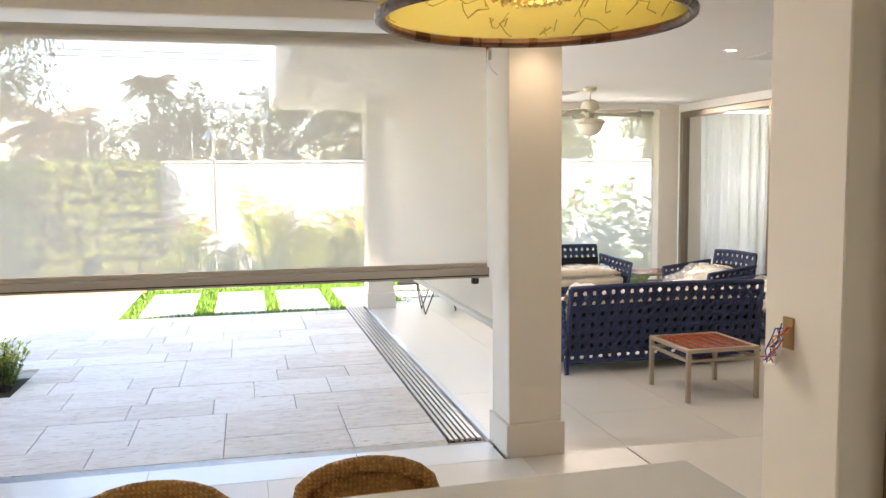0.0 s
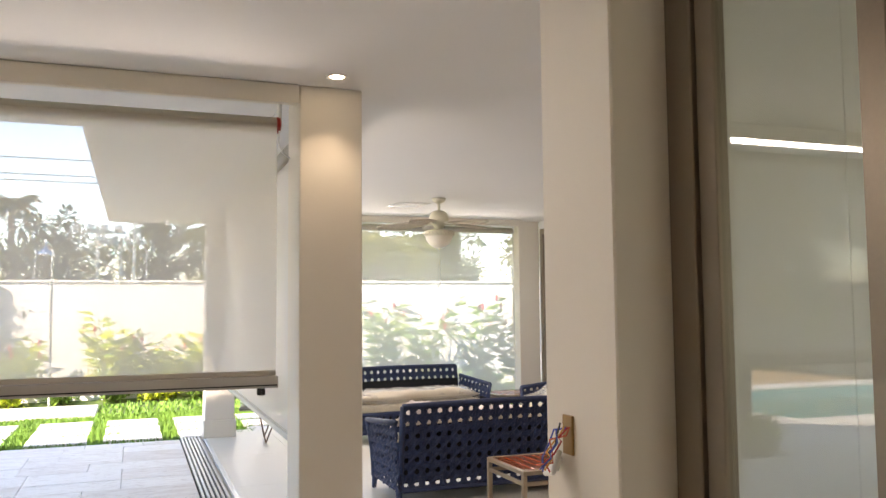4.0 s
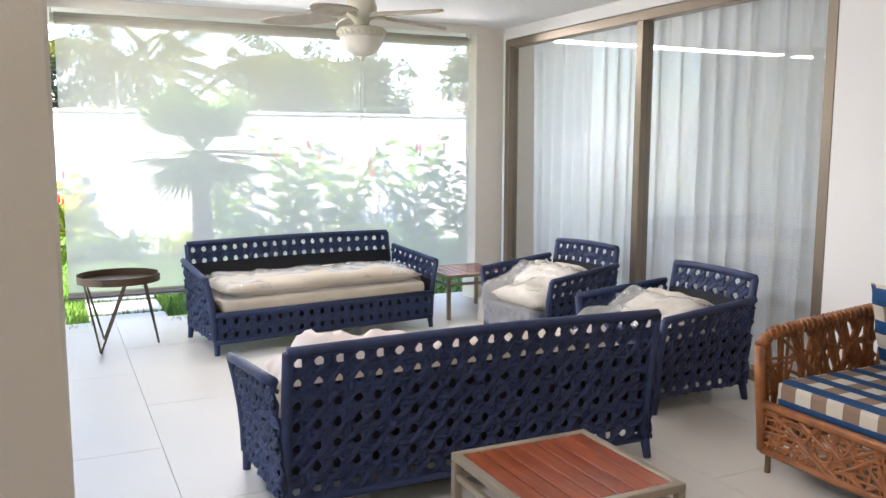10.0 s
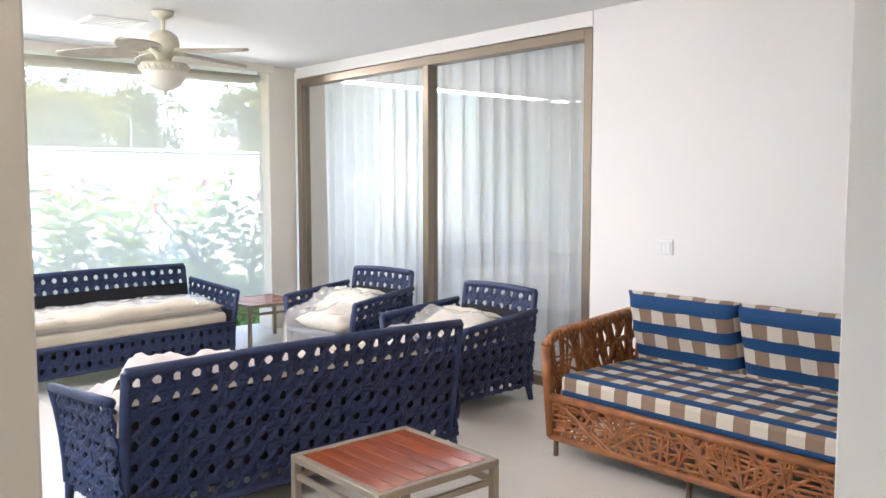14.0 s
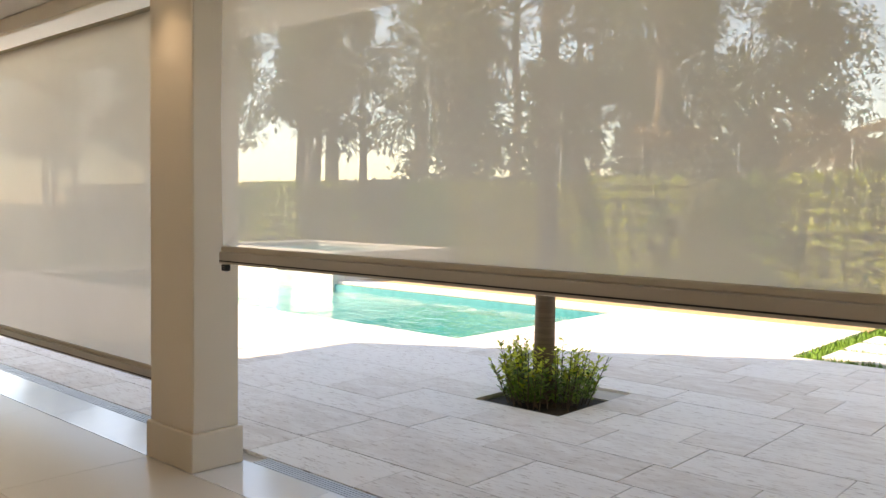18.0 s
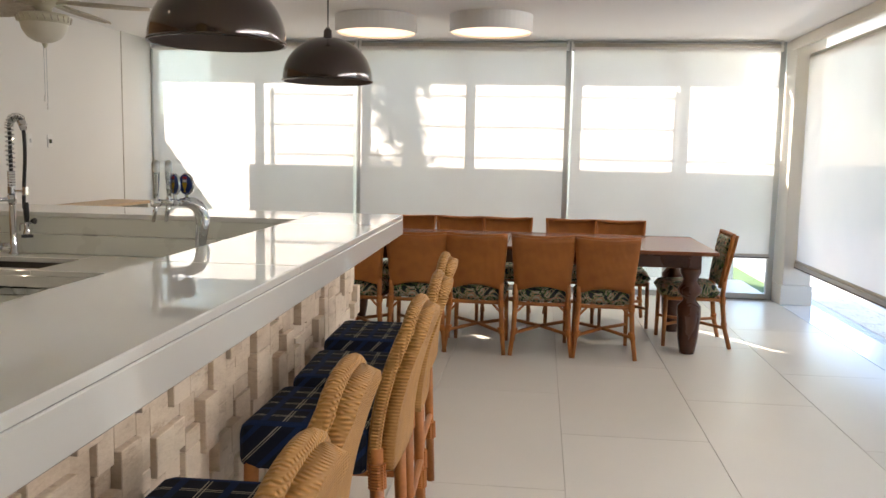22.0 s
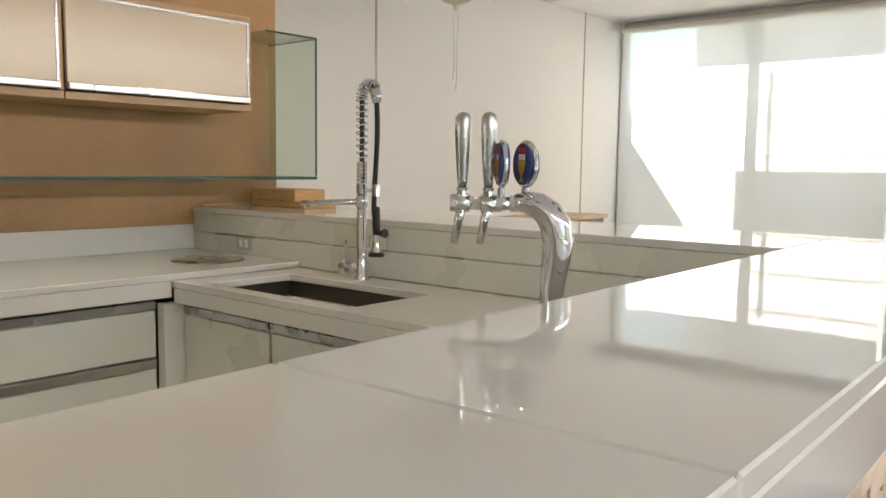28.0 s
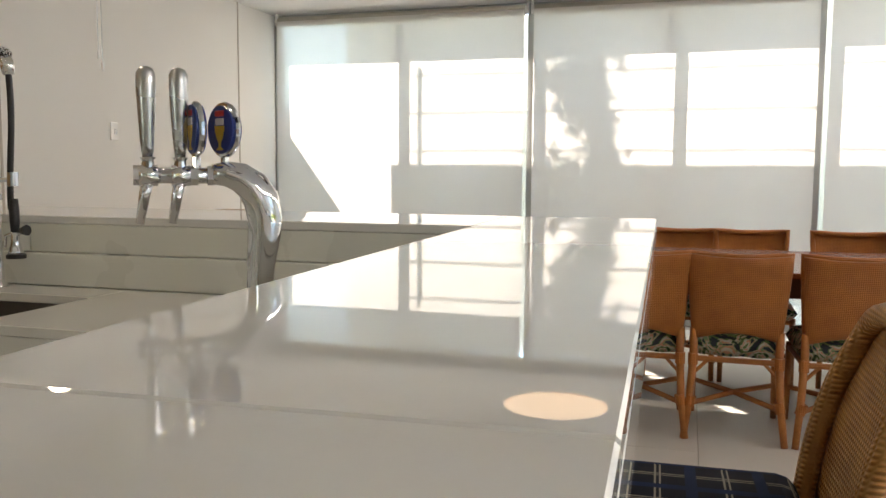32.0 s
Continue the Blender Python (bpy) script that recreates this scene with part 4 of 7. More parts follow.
FLOWER_RED = mat("red_flower", (0.55, 0.03, 0.04), 0.6, var=0.2, bump=0.0)
for k, (x, y, h) in enumerate(((0.42, 17.3, 1.0), (1.75, 17.35, 1.4), (2.3, 17.4, 1.05), (2.9, 17.3, 0.95), (3.5, 17.35, 1.1), (7.4, 17.2, 1.6), (6.6, 17.1, 1.7), (5.6, 17.3, 1.3), (7.9, 15.6, 1.65), (8.5, 15.3, 1.5))):
    ginger(x, y, h, 20 + k, LIME if k in (0, 1, 2, 3, 4) else MID)
for k in range(12):
    shrub("ground_cover", "low dense green ground cover beside the wall", 0.35 + k * 0.75, 17.0 + 0.1 * math.sin(k), 0.62, 0.34, MID if k % 3 else LIME, 800, (0.10, 0.05), 60 + k, "ground cover", squash=0.6)
bed = part("planting_bed", box((PLANT[0], PLANT[1], -0.12), (PLANT[2], PLANT[3], -0.045)), SOIL)
tagged(bed, "square bed of dark soil cut in the paving", "planting bed", kind="structure")
bushr = random.Random(8)
cut = thing("shrub", "small upright leafy shrub in a square bed at the palm", "shrub")
young, old_leaves = [], []
for k in range(120):
    a, q = bushr.uniform(0, math.tau), math.sqrt(bushr.random()) * 0.30
    foot = Vector((-0.725 + math.cos(a) * q, 9.03 + math.sin(a) * q, -0.05))
    tip = foot + Vector((math.cos(a) * q * 0.35 + bushr.gauss(0, 0.03), math.sin(a) * q * 0.35 + bushr.gauss(0, 0.03), bushr.uniform(0.16, 0.44)))
    part("stem", tube([foot, tip], [0.005, 0.002], 4), BARK, cut)
    for j in range(30):
        f = 0.12 + 0.88 * bushr.random()
        g = bushr.uniform(0, math.tau)
        leaf_ = (foot.lerp(tip, f), Vector((math.cos(g), math.sin(g), bushr.uniform(0.2, 1.2))), bushr.uniform(0.04, 0.075), 0.028, 0.1)
        (young if f > 0.72 else old_leaves).append(leaf_)
part("young_leaves", leaves_mesh("young_leaves", young, LIME), None, cut)
part("leaves", leaves_mesh("leaves", old_leaves, MID), None, cut)


def palm(x, y, h, r, seed, fronds=16, length=2.2, label="slender palm with ringed trunk", lean=0.0, leaf=MID, fan=False, bark=PALM_BARK):
    rr = random.Random(seed)
    t = thing("palm_tree", label, "palm tree")
    pts = [Vector((x + lean * f * f, y, -0.06 + h * f)) for f in [k / 14 for k in range(15)]]
    part("trunk", tube(pts, [r * (1.25 - 0.5 * k / 14 + (0.25 if k == 0 else 0)) for k in range(15)], 14), bark, t, smooth=True)
    top = pts[-1]
    ribs, items = bmesh.new(), []
    for k in range(fronds):
        a, e = math.tau * k / fronds + rr.uniform(-.2, .2), rr.uniform(-0.2, 1.1)
        L = length * rr.uniform(0.75, 1.1)
        d = Vector((math.cos(a), math.sin(a), 0))
        if fan:
            ax = (d + Vector((0, 0, rr.uniform(-0.8, 1.7)))).normalized()
            p0 = top + ax * L * 0.3
            tube([top, p0], [0.02, 0.012], 5, ribs)
            s = ax.cross(Vector((0, 0, 1))).normalized()
            for j in range(19):
                g = -1.25 + 2.5 * j / 18
                items.append((p0, ax * math.cos(g) + s * math.sin(g), L * 0.72 * (0.8 + 0.2 * math.cos(g)), 0.055, 0.05, ax.cross(s)))
        else:
            spine = [top + d * L * f + Vector((0, 0, L * (e * f - 0.75 * f * f))) for f in [j / 9 for j in range(10)]]
            tube(spine, [0.022 - 0.002 * j for j in range(10)], 5, ribs)
            for j in range(1, 30):
                f = j / 30 * 8.99
                p = spine[int(f)].lerp(spine[int(f) + 1], f % 1)
                for sd_ in (-1, 1):
                    q = Vector((-d.y, d.x, 0)) * sd_ + d * 0.55
                    items.append((p, q, L * 0.27 * math.sin(math.pi * min(1, j / 30 + 0.12)) + 0.06, 0.045, 0.45))
    part("frond_ribs", ribs, leaf, t)
    part("fronds", leaves_mesh("fronds", items, leaf), None, t)
    return t


palm(-0.78, 9.05, 5.6, 0.064, 1, 15, 2.0, "slender ringed palm in a square bed on the terrace")
palm(4.98, 15.4, 1.5, 0.12, 2, 34, 1.05, "low fan palm with stiff pointed leaves", fan=True, leaf=MID, bark=BARK)
palm(5.0, 22.0, 3.0, 0.13, 3, 15, 2.4, "coconut palm behind the garden wall", leaf=OLIVE)
palm(-1.45, 31.0, 4.9, 0.12, 4, 22, 1.2, "tall palm beyond the garden wall", leaf=OLIVE)
DRY = leaf_material("dry_fronds", (0.34, 0.25, 0.14), (0.20, 0.13, 0.07))
palm(-3.3, 24.5, 3.2, 0.2, 6, 22, 1.7, "palm with drooping dry fronds", leaf=DRY)
palm(8.0, 22.0, 3.3, 0.16, 9, 15, 2.6, "coconut palm behind the garden wall", leaf=OLIVE)
palm(-8.5, 26.0, 3.4, 0.2, 12, 20, 1.7, "palm with drooping dry fronds", leaf=DRY)


def tree(x, y, h, spread, seed, material=PINE, label="tall dark tree beyond the garden", bare=0.35, n=2600, leaf=0.5):
    rr = random.Random(seed)
    t = thing("tree", label, "tree", group="trees beyond the wall")
    bm = bmesh.new()
    pts = [Vector((x + rr.uniform(-.15, .15) * f * 2, y, -0.06 + h * f)) for f in (0, .2, .4, .6, .8, 1)]
    tube(pts, [0.22, 0.19, 0.16, 0.12, 0.08, 0.03], 8, bm)
    heads = []
    for k in range(22):
        f = bare + (1 - bare) * rr.random()
        p = Vector((x, y, h * f))
        a = rr.uniform(0, math.tau)
        L = spread * (1.15 - 0.55 * (f - bare) / (1 - bare)) * rr.uniform(0.4, 1)
        q = p + Vector((math.cos(a) * L, math.sin(a) * L, L * rr.uniform(0.1, 0.6)))
        tube([p, p.lerp(q, 0.5) + Vector((0, 0, 0.1)), q], [0.06, 0.04, 0.015], 5, bm)
        heads += [(q, L * 0.42), (p.lerp(q, 0.6), L * 0.35)]
    part("trunk", bm, BARK, t, smooth=True)
    items = []
    for k in range(n):
        c, rad = rr.choice(heads)
        d = rand_dir(rr, 0.1).normalized()
        items.append((c + d * rad * rr.random() ** 0.5, d + Vector((0, 0, 0.2)), leaf * rr.uniform(0.6, 1.2), leaf * 0.42, 0.3))
    part("crown", leaves_mesh("crown", items, material), None, t)
    return t


tr = random.Random(11)
for k in range(17):
    px, py = -30 + k * 1.55 + tr.uniform(-.5, .5), 27 + tr.uniform(-2.0, 7)
    px = min(px, 2.6 - 0.281 * (py - 4) - 1.6)
    tree(px, py, tr.uniform(9.5, 13.5), 2.3, 100 + k, PINE, "tall dark pine beyond the vertical garden", 0.42, 5200, 0.27)
for k in range(16):
    tree(-8.0 + k * 2.4 + tr.uniform(-.5, .5), 42 + tr.uniform(-3, 6), tr.uniform(4.0, 5.2), 2.3, 140 + k, DEEP if k % 2 else OLIVE, "rounded tree in the distance", 0.2, 2600, 0.4)
for k in range(14):
    tree(-50 + k * 2.1 + tr.uniform(-.5, .5), 24 + tr.uniform(-1, 6), tr.uniform(9.5, 13), 2.5, 210 + k, PINE, "tall dark pine beyond the vertical garden", 0.35, 4200, 0.3)
for k in range(14):
    tree(-40 + k * 1.9, 52 + tr.uniform(-3, 6), tr.uniform(9, 12), 3.0, 170 + k, DEEP, "dark tree in the distant wood", 0.25, 1300, 0.85)

# floodlight masts and wires beyond the wall
for x, y, h in ((0.98, 33.0, 4.4), (2.17, 34.0, 5.0), (1.7, 36.5, 4.3)):
    ms = thing("floodlight_mast", "grey steel floodlight mast beyond the wall", "mast", group="floodlight masts")
    part("pole", tube([(x, y, -0.06), (x, y, h)], 0.06, 8), ALU_GREY, ms)
    part("crossbar", box((x - 0.9, y - 0.05, h - 0.25), (x + 0.9, y + 0.05, h - 0.15)), ALU_GREY, ms)
    for k in range(4):
        part("lamp", box((x - 0.8 + k * 0.45, y - 0.15, h - 0.16), (x - 0.55 + k * 0.45, y + 0.15, h + 0.05), 0.02), ALU_GREY, ms)
pl = thing("power_line", "overhead power line on two poles beyond the garden", "power line")
for x in (-30, 42):
    part("pole", tube([(x, 38, -0.06), (x, 38, 8.1)], [0.14, 0.10], 10), BARK, pl)
for z in (7.0, 7.25, 7.9):
    part("wire", tube([(-30 + 6 * k, 38, z - 0.4 * math.sin(math.pi * k / 12)) for k in range(13)], 0.02, 5), DARK, pl, "thin black wire")

# side passage beyond the window wall
wall("passage_wall", (-7.85, -0.50, -0.06), (-7.65, 6.2, 2.84), OUT_WALL, "white rendered boundary wall of the side passage")
wall("passage_end_wall", (-7.65, -0.72, -0.06), (-6.32, -0.56, 1.85), OUT_WALL, "low white wall closing the side passage")
fence = thing("wire_fence", "thin wire fence on top of the boundary wall", "fence")
for k in range(7):
    part("post", tube([(-7.75, -0.3 + k * 1.07, 2.84), (-7.75, -0.3 + k * 1.07, 3.74)], 0.02, 8), ALU_GREY, fence)
for z in (3.04, 3.36, 3.68):
    part("wire", tube([(-7.75, -0.4, z), (-7.75, 6.2, z)], 0.008, 6), ALU_GREY, fence)
tagged(part("passage_paving", box((-7.65, -4, -0.055), (-6.31, 6.3, -0.02)), SLAB), "pale paving of the side passage", "pavement", kind="structure")
tree(-9.4, 0.1, 5.5, 0.72, 77, MID, "small leafy tree behind the boundary wall", 0.5, 2300, 0.11)


# ---- bar and kitchen ----
BX0, BX1, BY0, BY1 = -1.85, BAR_END, 2.56, 3.037
SKEW = 0.0275                   # the bar runs slightly out of square with the ledge
BAR = Matrix.Translation((BX0, BY1, 0)) @ pose(0, 0, 0, 0, 0, math.degrees(math.atan(SKEW))) @ Matrix.Translation((-BX0, -BY1, 0))
bart = thing("bar_counter", "long white quartz bar counter with thick edges", "counter", BAR)
top = [(BX0, 0.39), (0.394, BX1)]
for a, b in top:
    part("top_slab", box((a, BY0, 1.075), (b, BY1, 1.10), 0.003), QUARTZ, bart)
part("front_apron", box((BX0, BY1 - 0.03, 0.985), (BX1, BY1, 1.0735), 0.003), QUARTZ, bart)
part("end_apron", box((BX0, BY0, 0.985), (BX0 + 0.03, BY1 - 0.032, 1.0735), 0.003), QUARTZ, bart)
part("end_apron", box((BX1 - 0.03, BY0, 0.985), (BX1, BY1 - 0.032, 1.0735), 0.003), QUARTZ, bart)
part("inner_apron", box((-1.27, BY0, 0.985), (BX1 - 0.032, BY0 + 0.03, 1.0735), 0.003), QUARTZ, bart)
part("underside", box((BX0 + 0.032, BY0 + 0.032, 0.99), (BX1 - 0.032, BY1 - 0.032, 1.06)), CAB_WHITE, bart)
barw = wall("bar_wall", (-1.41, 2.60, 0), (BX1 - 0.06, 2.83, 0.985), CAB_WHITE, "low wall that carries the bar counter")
barw.matrix_basis = BAR
led = thing("bar_ledge", "raised white quartz ledge behind the sink", "counter")
slab_ = box((BX0, -0.17, 1.075), (-1.30, BY0 - 0.003, 1.10), 0.003)
for v in slab_.verts:
    if v.co.y > 1:
        v.co.y += SKEW * (v.co.x - BX0 - 0.014)
part("top_slab", slab_, QUARTZ, led)
for y0, y1 in ((-0.17, 1.12), (1.124, BY0 - 0.003)):
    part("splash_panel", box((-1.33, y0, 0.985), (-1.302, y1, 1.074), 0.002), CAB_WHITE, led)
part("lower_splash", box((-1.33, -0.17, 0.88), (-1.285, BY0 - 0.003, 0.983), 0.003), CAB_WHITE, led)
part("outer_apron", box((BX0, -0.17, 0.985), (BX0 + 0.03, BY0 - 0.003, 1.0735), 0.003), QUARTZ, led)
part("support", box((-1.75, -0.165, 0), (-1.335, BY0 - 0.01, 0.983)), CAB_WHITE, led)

# sink run
wt = thing("worktop", "white quartz worktop around the sink", "worktop")
SK = (-1.12, 0.77, -0.76, 1.50)
for lo, hi in (((-1.284, -0.168), (-0.70, SK[1])), ((-1.284, SK[3]), (-0.70, 2.0)), ((-1.284, SK[1]), (SK[0], SK[3])), ((SK[2], SK[1]), (-0.70, SK[3])), ((-1.284, 2.0), (1.5, 2.557))):
    part("slab", box((*lo, 0.855), (*hi, 0.88), 0.002), QUARTZ, wt)
part("front_edge", box((-0.73, 0.63, 0.80), (-0.70, 2.0, 0.854), 0.002), QUARTZ, wt)
part("front_edge", box((-0.70, 2.0, 0.80), (1.5, 2.03, 0.854), 0.002), QUARTZ, wt)
wl = thing("worktop", "white quartz worktop along the brown wall", "worktop")
part("slab", box((-1.284, -0.168, 0.881), (3.3, 0.63, 0.905), 0.003), QUARTZ, wl)
part("front_edge", box((-0.695, 0.60, 0.82), (3.3, 0.63, 0.88), 0.003), QUARTZ, wl)
part("backsplash", box((-1.284, -0.168, 0.905), (3.3, -0.14, 1.02), 0.002), QUARTZ, wl)
lid = thing("bin_lid", "round steel lid set flush in the worktop", "lid")
part("lid_plate", lathe([(0.0, 0.914), (0.135, 0.914), (0.145, 0.911), (0.15, 0.906)], 32, at=(-1.04, 0.34, 0)), STEEL, lid, smooth=True)
part("lid_ring", lathe([(0.03, 0.9145), (0.032, 0.917), (0.04, 0.917), (0.042, 0.9145)], 24, at=(-1.04, 0.34, 0)), CHROME, lid)
snk = thing("sink", "dark brushed steel undermount sink", "sink")
for lo, hi in (((SK[0], SK[1], 0.66), (SK[2], SK[3], 0.67)), ((SK[0], SK[1], 0.67), (SK[0] + 0.008, SK[3], 0.856)), ((SK[2] - 0.008, SK[1], 0.67), (SK[2], SK[3], 0.856)), ((SK[0], SK[1], 0.67), (SK[2], SK[1] + 0.008, 0.856)), ((SK[0], SK[3] - 0.008, 0.67), (SK[2], SK[3], 0.856))):
    part("basin_side", box(lo, hi), SINK, snk)
part("waste", lathe([(0.0, 0.673), (0.04, 0.673), (0.045, 0.671)], 20, at=(-0.95, 1.13, 0)), CHROME, snk, "round chrome waste")

CABG = "bar kitchen cabinets"
for y0, y1 in ((0.63, 1.13), (1.135, 1.62), (1.625, 1.98)):
    c = thing("base_cabinet", "white base cabinet with a long aluminium grip", "cabinet", group=CABG)
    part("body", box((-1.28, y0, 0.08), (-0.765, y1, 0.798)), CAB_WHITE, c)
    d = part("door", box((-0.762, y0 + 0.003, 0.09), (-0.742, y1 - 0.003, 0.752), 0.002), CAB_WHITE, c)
    part("grip", box((-0.765, y0 + 0.003, 0.756), (-0.735, y1 - 0.003, 0.79), 0.004), STEEL, c, "aluminium grip profile")
part("corner_filler", box((-0.762, 0.582, 0.09), (-0.662, 0.627, 0.798), 0.002), CAB_WHITE, c)
for x0, x1 in ((-0.66, 0.10), (0.105, 0.9), (0.905, 1.7), (1.705, 2.5), (2.505, 3.3)):
    c = thing("drawer_cabinet", "white three-drawer cabinet with aluminium grips", "cabinet", group=CABG)
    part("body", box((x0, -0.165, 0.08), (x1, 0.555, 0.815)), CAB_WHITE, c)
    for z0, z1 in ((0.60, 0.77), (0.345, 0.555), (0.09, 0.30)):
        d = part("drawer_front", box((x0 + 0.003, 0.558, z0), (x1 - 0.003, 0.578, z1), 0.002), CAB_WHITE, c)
        part("grip", box((x0 + 0.003, 0.556, z1 + 0.004), (x1 - 0.003, 0.586, z1 + 0.038), 0.004), STEEL, d, "aluminium grip profile")
for x0, x1 in ((-0.60, 0.1), (0.105, 0.8), (0.805, 1.5)):
    c = thing("base_cabinet", "white base cabinet under the bar", "cabinet", group=CABG)
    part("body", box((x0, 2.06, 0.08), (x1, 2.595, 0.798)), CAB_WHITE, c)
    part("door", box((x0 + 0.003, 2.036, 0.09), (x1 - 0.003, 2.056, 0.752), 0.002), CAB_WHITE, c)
    part("grip", box((x0 + 0.003, 2.03, 0.756), (x1 - 0.003, 2.06, 0.79), 0.004), STEEL, c, "aluminium grip profile")

# upper cabinets and glass shelves
for x0, x1 in ((-1.40, -0.55), (-0.545, 0.45), (0.455, 1.45), (1.455, 2.45)):
    u = thing("wall_cabinet", "oak wall cabinet with a beige flap door", "cabinet", group="wall cabinets")
    part("carcass_top", box((x0, -0.168, 1.93), (x1, 0.16, 1.96), 0.002), OAK, u)
    part("carcass_bottom", box((x0, -0.168, 1.54), (x1, 0.16, 1.57), 0.002), OAK, u)
    part("carcass_side", box((x0, -0.168, 1.572), (x0 + 0.03, 0.16, 1.928), 0.002), OAK, u)
    d = part("flap_door", box((x0 + 0.03, 0.15, 1.60), (x1 - 0.004, 0.17, 1.93), 0.002), CAB_BEIGE, u)
    part("door_frame", box((x0 + 0.022, 0.146, 1.922), (x1 - 0.002, 0.174, 1.932)), STEEL, d)
    part("door_frame", box((x0 + 0.022, 0.146, 1.60), (x0 + 0.031, 0.174, 1.922)), STEEL, d)
    part("grip", box((x0 + 0.022, 0.148, 1.575), (x1 - 0.002, 0.185, 1.604), 0.004), STEEL, d, "aluminium grip profile")
gs = thing("glass_shelf", "green-edged glass shelf with a glass end panel", "shelf")
part("shelf_pane", box((-1.745, -0.165, 1.236), (3.2, 0.20, 1.246), 0.001), GREEN_GLASS, gs)
part("end_pane", box((-1.75, -0.165, 1.248), (-1.742, 0.20, 1.90), 0.001), GREEN_GLASS, gs)
part("top_pane", box((-1.745, -0.165, 1.902), (-1.45, 0.20, 1.91), 0.001), GREEN_GLASS, gs)
for lo, hi in (((-1.746, 0.2005, 1.234), (3.2, 0.204, 1.248)), ((-1.751, 0.2005, 1.249), (-1.741, 0.204, 1.90)), ((-1.746, 0.2005, 1.9015), (-1.45, 0.204, 1.9105)), ((-1.754, -0.165, 1.234), (-1.7505, 0.2, 1.247)), ((-1.754, -0.165, 1.90), (-1.7505, 0.2, 1.91))):
    part("glass_edge", box(lo, hi), GLASS_EDGE, gs, "dark green polished edge")
for k, (z, ln) in enumerate(((1.101, 0.42), (1.132, 0.36))):
    c = thing("cutting_board", "thick maple cutting board on the ledge", "cutting board", group="boards on the ledge")
    part("board", box((-1.80 + 0.02 * k, -0.13 + 0.03 * k, z), (-1.60 + 0.01 * k, -0.13 + ln, z + 0.03 + 0.025 * k), 0.004), BOARD, c)
bx = thing("oak_panel", "thin oak panel lying under the boards", "panel")
part("board", box((-1.78, -0.165, 1.1015), (-1.34, -0.14, 1.112)), OAK, bx)

out = thing("power_outlet", "grey double power outlet in the splashback", "outlet")
part("plate", box((-1.2845, 0.20, 0.925), (-1.278, 0.31, 0.985), 0.004), STEEL, out)
for y in (0.225, 0.265):
    part("socket", box((-1.279, y, 0.938), (-1.275, y + 0.022, 0.972), 0.002), WHITE_PLASTIC, out)
for x, sw_ in ((-3.85, False), (-4.15, True)):
    o = thing("wall_plate", "white wall plate on the back wall", "switch", group="wall plates")
    part("plate", box((x - 0.04, -0.5495, 1.44), (x + 0.04, -0.541, 1.56), 0.004), WHITE_PLASTIC, o)
    part("insert", box((x - 0.018, -0.542, 1.48), (x + (0.02 if sw_ else 0.006), -0.538, 1.515), 0.001), DARK if sw_ else STEEL, o)
con = thing("console_shelf", "long oak console standing by the back wall", "console")
part("top", box((-5.20, -0.54, 0.90), (-3.0, -0.12, 0.93), 0.003), OAK, con)
for x in (-5.17, -3.05):
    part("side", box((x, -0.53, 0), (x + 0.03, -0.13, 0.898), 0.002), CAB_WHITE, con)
cr = random.Random(2)

# tall kitchen tap
fa = thing("kitchen_faucet", "tall chrome pull-down kitchen faucet with coil spring", "faucet")
FX, FY = -1.215, 1.072
DROP = Vector((FX + 0.004, FY + 0.080, 0))       # where the hose hangs beside the post
part("base", lathe([(0.030, 0.88), (0.030, 0.888), (0.021, 0.896), (0.0205, 0.95), (0.019, 0.955), (0.0175, 1.20), (0.0, 1.20)], 20, at=(FX, FY, 0)), CHROME, fa, smooth=True)
part("mixer_body", tube([(FX, FY, 0.925), (FX + 0.018, FY - 0.066, 0.922)], 0.019, 14), CHROME, fa, smooth=True)
part("mixer_knob", tube([(FX + 0.017, FY - 0.062, 0.922), (FX + 0.022, FY - 0.086, 0.921)], 0.025, 14), CHROME, fa, "round chrome mixer knob")
part("lever", tube([(FX + 0.02, FY - 0.078, 0.935), (FX + 0.02, FY - 0.064, 1.025)], [0.006, 0.004], 8), CHROME, fa)
spout = part("pot_spout", tube([(FX, FY, 1.171), (FX + 0.07, FY - 0.10, 1.166), (FX + 0.13, FY - 0.186, 1.160)], [0.0115, 0.0115, 0.0125], 12), CHROME, fa, smooth=True)
part("spout_tip", tube([(FX + 0.122, FY - 0.176, 1.166), (FX + 0.123, FY - 0.177, 1.142)], 0.0125, 12), CHROME, spout)
part("swivel_ring", tube([(FX, FY, 1.15), (FX, FY, 1.192)], 0.0225, 16), CHROME, fa, smooth=True)
part("upper_sleeve", lathe([(0.0, 1.20), (0.0205, 1.20), (0.0205, 1.235)] + [(0.0205 if k % 2 else 0.0180, 1.240 + k * 0.007) for k in range(12)] + [(0.0, 1.325)], 18, at=(FX, FY, 0)), CHROME, fa)
hose = [Vector((FX, FY, 1.30 + 0.03 * k)) for k in range(9)]
arc = [Vector((FX + 0.002 * (1 - math.cos(math.pi * k / 9)), FY + 0.041 * (1 - math.cos(math.pi * k / 9)), 1.555 + 0.040 * math.sin(math.pi * k / 9))) for k in range(10)]
down = [DROP + Vector((0, 0.008 * math.sin(0.4 + k * 0.42) - 0.004, 1.545 - 0.0385 * k)) for k in range(12)]
part("hose", tube(hose + arc + down, 0.0095, 10), BLACK, fa, "black rubber hose", smooth=True)
coil_path = hose[1:] + arc[:8]
coil = []
TURNS = 19
